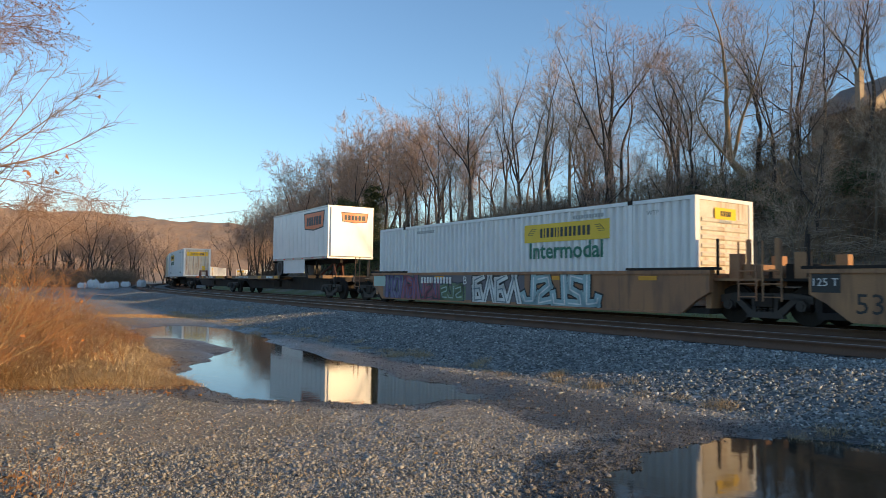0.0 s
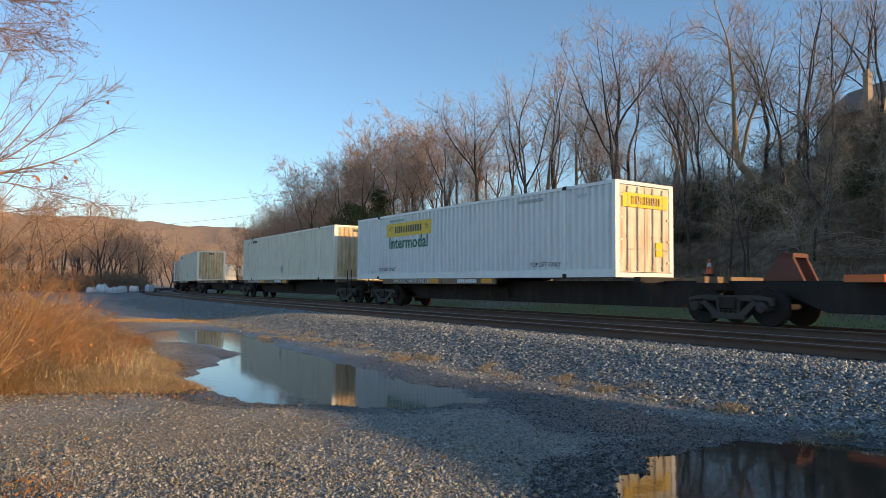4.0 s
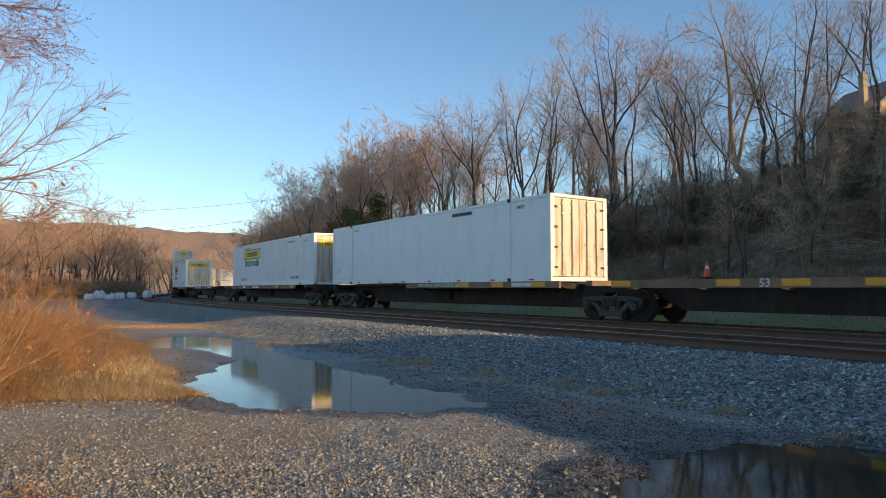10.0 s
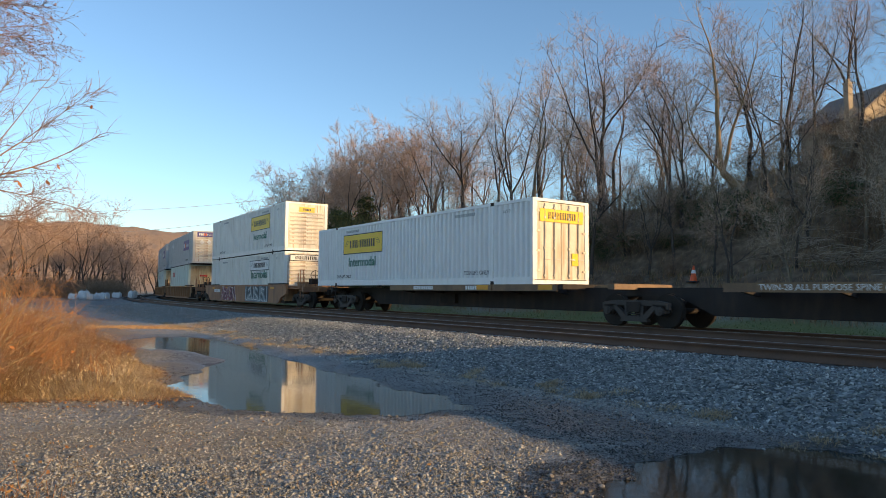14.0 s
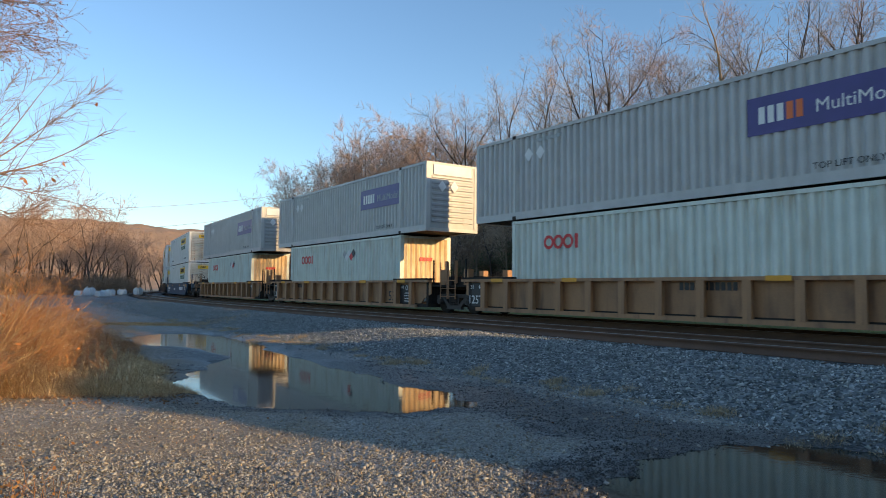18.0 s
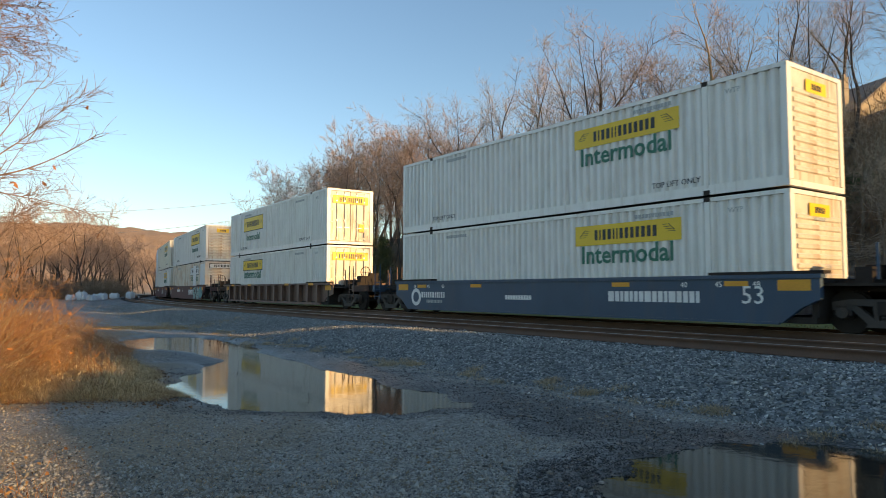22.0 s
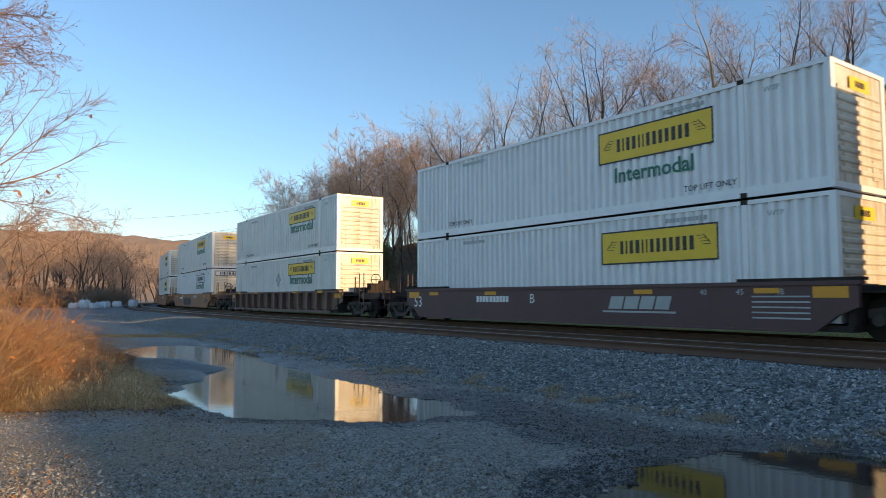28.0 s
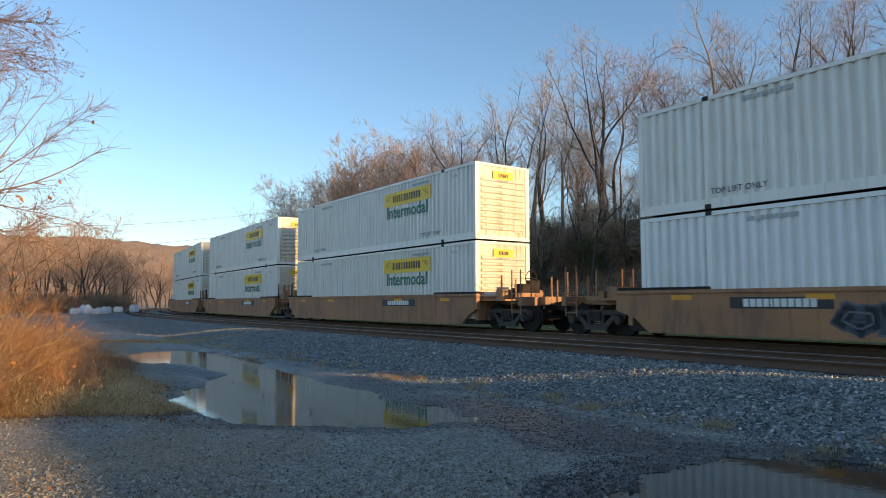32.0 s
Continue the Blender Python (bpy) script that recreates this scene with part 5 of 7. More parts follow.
        part("emblem", bm, WHITE_P if r > 0.3 else NAVY, c, "", Matrix.Translation((-7.0, -1.507, 0.66)))
    lettering(c, "53", 0.42, 7.0, -1.507, 0.62, WHITE_P)
    for j, t in enumerate(("40", "45", "48", "53")):
        lettering(c, t, 0.14, 5.2 + j * 0.95, -1.507, 1.0, WHITE_P)
        lettering(c, t, 0.14, -5.2 - j * 0.95, -1.507, 1.0, WHITE_P)
    lo, hi = white_box("white corrugated container with yellow sign, lower of a stack", 3.42), white_box("white corrugated container with yellow sign, upper of a stack", 3.42)
    stack(332.85, 9.65, lo, hi)
    # ribbed well, door ends forward
    c = well_car(356.15, 10.0, BRN_CAR, "brown ribbed well wagon with open end gear", ribbed=True, posts=BRN_CAR)
    lo, hi = white_box("white corrugated container with yellow sign and doors forward, lower", -3.4, "thin", front="doors"), white_box("white corrugated container with yellow sign and doors forward, upper", -3.4, "bordered", front="doors")
    stack(356.25, 10.0, lo, hi)
    # three maroon wells
    for k, o in enumerate((379.7, 399.1, 418.4)):
        c = well_car(o, 9.68, MAROON, "maroon well wagon with white markings", fore=k == 0, aft=k == 2, bogies=(k == 0, True))
        bars(c, [0.46, 0.46, 0.44, 0.44], 0.34, 3.0, -1.507, 0.62, FADED if k else WHITE_P, gap=0.35, slant=0.3)
        part("stripe", boxes((-1.2, 1.2, -0.004, 0.0, 0, 0.05)), FADED, c, "", Matrix.Translation((3.0, -1.507, 0.52)))
        bars(c, [0.13] * 4 + [0.05] + [0.13] * 6, 0.2, -3.1, -1.507, 0.78, WHITE_P)
        if k != 1:
            lettering(c, "A" if k == 0 else "B", 0.3, -1.1, -1.507, 0.76, WHITE_P)
        lettering(c, "53", 0.42, -7.7, -1.507, 0.58, WHITE_P)
        for j in range(5):
            bars(c, [0.5, 0.3, 0.5], 0.035, 6.9, -1.507, 0.45 + 0.12 * j, FADED)
        for j, t in enumerate(("40", "45", "48", "53")):
            lettering(c, t, 0.14, 5.0 + j * 0.95, -1.507, 0.99, FADED)
        if k == 0:
            graffiti(c, 4.25, 6.7, [BLACK, MINT_P, TEAL_P], 11)
            graffiti(c, 6.9, 7.8, [TEAL_P, TEAL_P, MINT_P], 12, z0=0.5)
            lo = white_box("rust-stained white container with patched sign, lower of a stack", 3.35, "white", "Intermodal", body=RUSTW, endm=RUSTW)
            panel(lo, 3.52, 1.45, 1.2, 2.3, -1.296, CLEAN, label="clean white patch over the sign")
            panel(lo, 6.95, 1.5, 1.9, 2.3, -1.296, CLEAN, label="clean white repainted end bay")
            hi = white_box("white corrugated container with bordered yellow sign, upper of a stack", 3.42, "bordered")
        elif k == 1:
            lo = white_box("white corrugated container, lower of a stack", 3.42, "faded", "Intermodal")
            hi = container("cream", CREAM, STEEL_W, "cream streaked container, upper of a stack")
            decor_white(hi, L53, 2.825, 3.42, "faded", "Intermodal")
        else:
            lo = white_box("clean white container with bordered yellow sign, lower of a stack", 3.45, "bordered", "", body=CLEAN)
            hi = white_box("clean white container with bordered yellow sign, upper of a stack", 3.4, "bordered", body=CLEAN)
        stack(o, 9.68, lo, hi)
    # ribbed well
    well_car(441.8, 9.95, BRN_CAR, "brown ribbed well wagon with yellow strips", ribbed=True)
    lo, hi = white_box("white corrugated container with yellow sign, lower of a stack", 3.45, "thin"), white_box("white corrugated container with yellow sign, upper of a stack", 3.45, "thin")
    for j, (xx, zz) in enumerate(((-0.2, 1.6), (0.25, 1.6), (0.02, 1.36), (0.02, 1.84))):
        bm = bmesh.new()
        prism(bm, [(-0.2, 0), (0, -0.2), (0.2, 0), (0, 0.2)], -0.003, 0.003)
        part("hazard_diamond", bm, FADED, lo, "", Matrix.Translation((xx, -1.278, zz)))
    stack(441.9, 9.95, lo, hi)
    # ochre wells
    c = well_car(465.1, 9.85, YEL_CAR, "ochre well wagon with rusty end posts")
    panel(c, -4.1, 0.95, 2.35, 0.26, -1.505, BLACK, label="black number board with blank bars")
    bars(c, [0.13] * 4 + [0.05] + [0.13] * 6, 0.18, -4.1, -1.511, 0.86, WHITE_P)
    lettering(c, "53", 0.30, 7.0, -1.505, 0.55, BLACK)
    panel(c, 7.7, 0.72, 0.36, 0.2, -1.505, BLACK, label="small black stencil panel")
    bars(c, [0.5, 0.5, 0.45], 0.2, 2.6, -1.505, 0.93, FADED, gap=0.5, slant=0.3)
    graffiti(c, -2.8, 0.8, [SMOKE, NIGHT, SMOKE], 7, y=-1.508, z0=0.42, z1=0.78)
    lo, hi = white_box("white corrugated container with bordered white sign, lower of a stack", 3.42, "white", body=CLEAN), white_box("white corrugated container with yellow sign, upper of a stack", 3.42)
    stack(465.0, 9.85, lo, hi)
    for k, o in enumerate((488.6, 507.9, 527.3)):
        c = well_car(o, 9.68, YEL_CAR, "ochre well wagon with rusty end posts", fore=k == 0, aft=k == 2, bogies=(k == 0, True), posts=TAN_CAR)
        panel(c, 3.2, 0.96, 2.6, 0.26, -1.505, BLACK, label="black number board with blank bars")
        bars(c, [0.13] * 4 + [0.05] + [0.13] * 6, 0.18, 3.2, -1.511, 0.87, WHITE_P)
        lo, hi = white_box("white corrugated container with yellow sign, lower of a stack", 3.3), white_box("white corrugated container with yellow sign, upper of a stack", 3.3)
        stack(o - 0.15, 9.68, lo, hi)


build_train()

# ---- plants ----
LEAN_XY = (18.45, 41.0)
BARK_GOLD = mat("bark_lichen", (0.40, 0.275, 0.15), (0.22, 0.155, 0.095), 0.9, scale=4, fine=30, bump=0.02)
BARK = mat("bark", (0.095, 0.074, 0.06), (0.04, 0.033, 0.028), 0.9, scale=6, fine=40, bump=0.02)
BARK_PALE = mat("bark_pale", (0.22, 0.17, 0.115), (0.13, 0.105, 0.078), 0.9, scale=3, fine=30, bump=0.02)
TWIG = mat("twigs", (0.50, 0.34, 0.25), (0.32, 0.23, 0.175), 0.85, scale=1.5)
TWIG_PALE = mat("twigs_pale", (0.54, 0.43, 0.32), (0.36, 0.29, 0.22), 0.85, scale=1.5)
BRUSH = mat("brush_twigs", (0.16, 0.10, 0.062), (0.21, 0.135, 0.08), 0.9, scale=1.0)
BRUSH_PALE = mat("brush_pale", (0.28, 0.19, 0.12), (0.19, 0.13, 0.085), 0.9, scale=1.0)
SHRUB_M = mat("shrub_stems", (0.46, 0.32, 0.15), (0.27, 0.175, 0.085), 0.7, scale=3)
POD = island_mat("seed_pods", [(0.20, 0.10, 0.075), (0.34, 0.17, 0.09), (0.13, 0.07, 0.06)], 0.7)
CANE = mat("cane_bark", (0.50, 0.25, 0.09), (0.30, 0.13, 0.055), 0.7, scale=3)
SHRUB_DARK = mat("shrub_bark", (0.36, 0.22, 0.14), (0.20, 0.125, 0.09), 0.75, scale=5)
LITTER = island_mat("leaf_litter", [(0.126, 0.059, 0.028), (0.224, 0.105, 0.042), (0.280, 0.161, 0.070), (0.091, 0.049, 0.028)], 0.8)
LEAF_BR = island_mat("dead_leaves", [(0.40, 0.15, 0.04), (0.55, 0.22, 0.06), (0.30, 0.12, 0.04)], 0.7)
LEAF_GR = island_mat("green_leaves", [(0.04, 0.06, 0.024), (0.06, 0.085, 0.03), (0.10, 0.11, 0.045)], 0.6)
# the two palest yellow-green tones imitate needles caught by the sun
NEEDLE = island_mat("needles", [(0.035, 0.055, 0.022), (0.075, 0.095, 0.035), (0.15, 0.145, 0.05), (0.24, 0.21, 0.07)], 0.7)
STRAW = island_mat("dry_grass", [(0.33, 0.185, 0.085), (0.58, 0.36, 0.155), (0.75, 0.52, 0.25), (0.235, 0.12, 0.058), (0.53, 0.30, 0.125)], 0.8)
STRAW_PALE = island_mat("pale_grass", [(0.60, 0.41, 0.19), (0.82, 0.60, 0.30), (0.90, 0.71, 0.41), (0.46, 0.30, 0.14)], 0.8)
STRAW_RUST = island_mat("rust_weeds", [(0.29, 0.12, 0.055), (0.48, 0.22, 0.09), (0.60, 0.33, 0.14), (0.20, 0.09, 0.045)], 0.8)
TUFT_M = island_mat("tuft_grass", [(0.36, 0.27, 0.16), (0.55, 0.43, 0.27), (0.24, 0.18, 0.11)], 0.8)
STONE = island_mat("stones", [(0.067, 0.064, 0.057), (0.231, 0.221, 0.197), (0.346, 0.334, 0.296), (0.433, 0.411, 0.359), (0.243, 0.192, 0.124), (0.158, 0.154, 0.139), (0.433, 0.406, 0.342)], 0.8)
BALLAST_M = island_mat("ballast_stones", [(0.06, 0.068, 0.07), (0.165, 0.18, 0.178), (0.27, 0.285, 0.28), (0.10, 0.112, 0.112), (0.38, 0.395, 0.385), (0.20, 0.215, 0.21), (0.58, 0.58, 0.55)], 0.7)
WET_STONE = island_mat("wet_stones", [(0.02, 0.02, 0.021), (0.045, 0.044, 0.043), (0.07, 0.067, 0.062), (0.03, 0.028, 0.027)], 0.35, 0.5)


def tubes(segs, sides=3):
    """Tapered bars for rows of (p, q, r0, r1), all in one mesh."""
    a = np.array(segs, dtype=float)
    p, q, r0, r1 = a[:, 0:3], a[:, 3:6], a[:, 6], a[:, 7]
    ax = q - p
    ax /= np.linalg.norm(ax, axis=1)[:, None] + 1e-9
    ref = np.where(abs(ax[:, 2:3]) > 0.9, np.array([[1.0, 0, 0]]), np.array([[0, 0, 1.0]]))
    u = np.cross(ax, ref)
    u /= np.linalg.norm(u, axis=1)[:, None]
    w = np.cross(ax, u)
    rows = []
    for c, r in ((p, r0), (q, r1)):
        for k in range(sides):
            t = 2 * math.pi * k / sides
            rows.append(c + (u * math.cos(t) + w * math.sin(t)) * r[:, None])
    v = np.stack(rows, 1).reshape(-1, 3)
    base = np.arange(len(a))[:, None] * (2 * sides)
    f = np.concatenate([base + np.array([[k, (k + 1) % sides, sides + (k + 1) % sides, sides + k]]) for k in range(sides)], 0)
    return v, f


def grow(rng, p, d, length, r, n, out, wander=0.12, lift=0.05, taper=0.35):
    """A wandering limb; returns its nodes as (point, heading, radius)."""
    nodes = []
    p, d = np.array(p, dtype=float), np.array(d, dtype=float)
    for i in range(n):
        d = d + rng.normal(0, wander, 3) + np.array((0, 0, lift))
        d /= np.linalg.norm(d)
        q = p + d * length / n
        ra, rb = r * (1 - (1 - taper) * i / n), r * (1 - (1 - taper) * (i + 1) / n)
        out.append((*p, *q, ra, rb))
        p = q
        nodes.append((p.copy(), d.copy(), rb))
    return nodes


def side_way(rng, d, spread):
    """A heading turned off d by about spread radians."""
    o = rng.normal(0, 1, 3)
    o -= d * (o @ d)
    o /= np.linalg.norm(o) + 1e-9
    return d * math.cos(spread) + o * math.sin(spread)


def ribbons(segs):
    """Flat slivers for the finest twigs, one quad each."""
    a = np.array(segs, dtype=float)
    p, q, r0, r1 = a[:, 0:3], a[:, 3:6], a[:, 6:7], a[:, 7:8]
    u = np.cross(q - p, np.random.default_rng(3).normal(0, 1, p.shape))
    u /= np.linalg.norm(u, axis=1)[:, None] + 1e-9
    v = np.stack([p - u * r0, p + u * r0, q + u * r1, q - u * r1], 1).reshape(-1, 3)
    return v, np.arange(4 * len(a)).reshape(-1, 4)


def merged(*sets):
    """Several (vertices, faces) as one; triangles and quads side by side."""
    vs, fs, k = [], [], 0
    for v, f in sets:
        vs.append(v)
        fs.append(np.asarray(f) + k)
        k += len(v)
    return np.concatenate(vs), np.concatenate(fs)


def tree_meshes(seed, height, forks=1, density=1.0, near=True):
    """Bare broadleaf tree: a trunk that parts into spreading leaders, limbs in one mesh, the fine crown in another."""
    rng = np.random.default_rng(seed)
    wood, fine, hair = [], [], []
    h = height
    r0 = 0.0128 * h * rng.uniform(0.75, 1.1)
    cut = rng.uniform(0.22, 0.46)
    lean = rng.normal(0, 0.07, 2)
    stem = grow(rng, (0, 0, -0.3), (lean[0], lean[1], 1), h * cut, r0, 7, wood, 0.06, 0.03, 0.72)
    p, d, r = stem[-1]
    leaders = []
    for k in range(forks):
        way = side_way(rng, d, rng.uniform(0.22, 0.52) if forks > 1 else 0.06)
        leaders.append(grow(rng, p, way, h * (1 - cut) * rng.uniform(0.75, 1.0), r * (0.9 if forks == 1 else 0.68), 9, wood, 0.11, 0.06, 0.10))
    for k in range(rng.integers(0, 3)):
        q, dq, rq = stem[rng.integers(3, 6)]
        leaders.append(grow(rng, q, side_way(rng, dq, rng.uniform(0.6, 1.0)), h * rng.uniform(0.25, 0.42), rq * 0.45, 7, wood, 0.15, 0.12, 0.15))
    for leader in leaders:
        n = len(leader)
        for i, (p, d, r) in enumerate(leader):
            if i < 1:
                continue
            f = i / n
            for b in range((1 + (rng.uniform() < 0.75)) if i < n - 1 else 3):
                L = h * rng.uniform(0.10, 0.23) * (1.2 - 0.65 * f)
                limb = grow(rng, p, side_way(rng, d, rng.uniform(0.55, 1.1)), L, max(0.016, r * 0.45), 5 if near else 4, wood if near else fine, 0.15, 0.06, 0.3)
                for j, (pp, dd, rr) in enumerate(limb):
                    for c in range(1 + (rng.uniform() < 0.55 * density) if near else 1):
                        sub = grow(rng, pp, side_way(rng, dd, rng.uniform(0.5, 1.0)), L * rng.uniform(0.3, 0.6), max(0.010, rr * 0.5), 3, fine if near and r > 0.035 else hair, 0.16, 0.04, 0.5)
                        for p3, d3, r3 in sub:
                            for e in range(rng.integers(1, 3) if near else 2):
                                grow(rng, p3, side_way(rng, d3, rng.uniform(0.4, 0.95)), rng.uniform(0.3, 0.95), 0.0075 if near else 0.02, 2 if near else 1, hair, 0.18, 0.03, 0.4)
    return from_arrays("trunk", *tubes(wood, 5 if near else 4)), from_arrays("crown", *merged(tubes(fine, 3), ribbons(hair)))


def leaning_meshes(seed):
    """Old tree that leaves the slope sideways, then turns up into two leaders."""
    rng = np.random.default_rng(seed)
    wood, hair = [], []
    foot = grow(rng, (0, 0, -0.2), (-0.85, -0.45, 0.62), 2.3, 0.27, 6, wood, 0.05, 0.03, 0.8)
    p, d, r = foot[-1]
    for way, L, k in (((-0.30, -0.1, 1), 9.5, 0.85), ((0.28, 0.1, 1), 7.5, 0.6), ((-0.7, 0.2, 0.8), 6.0, 0.45)):
        for i, (q, dd, rr) in enumerate(grow(rng, p, way, L, r * k, 11, wood, 0.09, 0.07, 0.10)):
            for c in range(2 if i > 2 else 0):
                for q2, d2, r2 in grow(rng, q, side_way(rng, dd, rng.uniform(0.5, 1.0)), rng.uniform(0.8, 2.2), max(0.015, rr * 0.4), 5, wood, 0.18, 0.05, 0.3):
                    for e in range(2):
                        for q3, d3, r3 in grow(rng, q2, side_way(rng, d2, rng.uniform(0.4, 0.9)), rng.uniform(0.3, 1.0), 0.010, 3, hair, 0.2, 0.03, 0.5):
                            grow(rng, q3, side_way(rng, d3, 0.6), rng.uniform(0.2, 0.6), 0.007, 1, hair, 0.2, 0.0, 0.5)
    return from_arrays("trunk", *tubes(wood, 6)), from_arrays("crown", *ribbons(hair))


# skyline of the woods: bearing in degrees, tangent of the height angle
SKY_AZ = (-40, -19.0, -17.0, -13.5, -9.8, -7.0, -5.0, -2.0, 0.4, 1.6, 3.2, 5.1, 7.5, 9.8, 11.5, 12.8, 14.1, 15.2, 16.2, 18.5, 21.5, 27, 33, 45)
SKY_TAN = (0.07, 0.085, 0.125, 0.18, 0.215, 0.245, 0.28, 0.272, 0.31, 0.332, 0.305, 0.342, 0.36, 0.348, 0.40, 0.41, 0.385, 0.34, 0.37, 0.395, 0.42, 0.44, 0.44, 0.44)


def skyline(x, y):
    r = math.hypot(x, y)
    return 0.92 + r * float(np.interp(math.degrees(math.atan2(x, y)), SKY_AZ, SKY_TAN))


def brush_mesh(seed, height, n=15):
    rng = np.random.default_rng(seed)
    out, hair = [], []
    for k in range(n):
        a = rng.uniform(0, 2 * math.pi)
        o = rng.uniform(0, 0.8)
        stem = grow(rng, (math.cos(a) * o, math.sin(a) * o, -0.1), (math.cos(a) * 0.5, math.sin(a) * 0.5, 1), height * rng.uniform(0.5, 1.0), 0.02, 5, out, 0.2, -0.03, 0.45)
        for p, d, r in stem[1:]:
            for c in range(rng.integers(2, 4)):
                t = grow(rng, p, side_way(rng, d, rng.uniform(0.5, 1.1)), rng.uniform(0.35, 0.9), 0.012, 3, hair, 0.28, -0.03, 0.5)
                for p2, d2, r2 in t:
                    grow(rng, p2, side_way(rng, d2, 0.8), rng.uniform(0.15, 0.4), 0.010, 1, hair, 0.2, 0.0, 0.6)
    return from_arrays("brush", *merged(tubes(out, 3), ribbons(hair)))


def cards(points, sizes, rng, stretch=1.6):
    """Small bent leaf quads at the points."""
    n = len(points)
    d = rng.normal(0, 1, (n, 3))
    d /= np.linalg.norm(d, axis=1)[:, None]
    o = np.cross(d, rng.normal(0, 1, (n, 3)))
    o /= np.linalg.norm(o, axis=1)[:, None]
    s = np.asarray(sizes)[:, None]
    up = np.cross(d, o) * 0.18
    v = np.stack([points - d * s * stretch * 0.5, points + o * s * 0.5 + up * s, points + d * s * stretch * 0.5, points - o * s * 0.5 + up * s], 1).reshape(-1, 3)
    return v, np.arange(4 * n).reshape(-1, 4)


def leafy_meshes(seed, height, width, n):
    rng = np.random.default_rng(seed)
    twigs, pts = [], []
    for k in range(16):
        a = rng.uniform(0, 2 * math.pi)
        for p, d, r in grow(rng, (0, 0, -0.1), (math.cos(a) * width / height, math.sin(a) * width / height, 1), height * rng.uniform(0.6, 1.05), 0.03, 6, twigs, 0.2, 0.0, 0.4)[1:]:
            for c in range(3):
                e = grow(rng, p, side_way(rng, d, rng.uniform(0.6, 1.2)), rng.uniform(0.3, 0.8) * height * 0.35, 0.014, 3, twigs, 0.2, 0.0, 0.5)
                pts += [x[0] for x in e]
    pts = np.array(pts)
    pts = pts[rng.integers(0, len(pts), n)] + rng.normal(0, 0.13 * height / 2, (n, 3))
    pts[:, 2] = np.abs(pts[:, 2])
    return from_arrays("stems", *tubes(twigs, 3)), from_arrays("foliage", *cards(pts, rng.uniform(0.04, 0.10, n), rng))


def conifer_meshes(seed, height):
    rng = np.random.default_rng(seed)
    wood, pts = [], []
    stem = grow(rng, (0, 0, -0.2), (0, 0, 1), height, 0.13, 16, wood, 0.02, 0.02, 0.1)
    for i, (p, d, r) in enumerate(stem[1:]):
        f = (i + 1) / 16
        for b in range(7):
            a = rng.uniform(0, 2 * math.pi)
            L = (height * 0.36 * (1 - f) ** 0.6 + 0.3) * rng.uniform(0.55, 1.15)
            for q, dd, rr in grow(rng, p, (math.cos(a), math.sin(a), 0.25), L, 0.03, 6, wood, 0.1, 0.02, 0.3):
                pts += list(q + rng.normal(0, 0.2, (12, 3)))
    pts = np.array(pts)
    return from_arrays("trunk", *tubes(wood, 4)), from_arrays("foliage", *cards(pts, rng.uniform(0.05, 0.12, len(pts)), rng, 2.4))


def plant(name, label, category, meshes, names, mats, group):
    root = tagged(new(name), label, category, group)
    for me, nm, mt in zip(meshes, names, mats):
        part(nm, me, mt, root)
    return root


def place(proto, x, y, rng, scale=1.0, sink=0.1, tilt=3.0, z=None):
    z = ground_at(x, y) - sink if z is None else z
    m = pose(x, y, z, rng.uniform(-tilt, tilt), rng.uniform(-tilt, tilt), rng.uniform(0, 360))
    c = copy_thing(proto, m)
    c.scale = (scale,) * 3
    return c


def top_of(me):
    """Height of a crown, leaving out its few stray tips."""
    z = np.empty(len(me.vertices) * 3)
    me.vertices.foreach_get("co", z)
    return float(np.quantile(z[2::3], 0.995))


def planted(me, x, y, scale, turn):
    """Vertices and faces of a plant's mesh, set on the ground at x, y."""
    v = np.empty(len(me.vertices) * 3)
    me.vertices.foreach_get("co", v)
    f = np.empty(len(me.loops), dtype=np.int32)
    me.loops.foreach_get("vertex_index", f)
    v = v.reshape(-1, 3) * scale
    c, s = math.cos(turn), math.sin(turn)
    return np.stack([v[:, 0] * c - v[:, 1] * s + x, v[:, 0] * s + v[:, 1] * c + y, v[:, 2] + ground_at(x, y) - 0.1], 1), f.reshape(-1, 4)


def at_bearing(az, r):
    return r * math.sin(radians(az)), r * math.cos(radians(az))


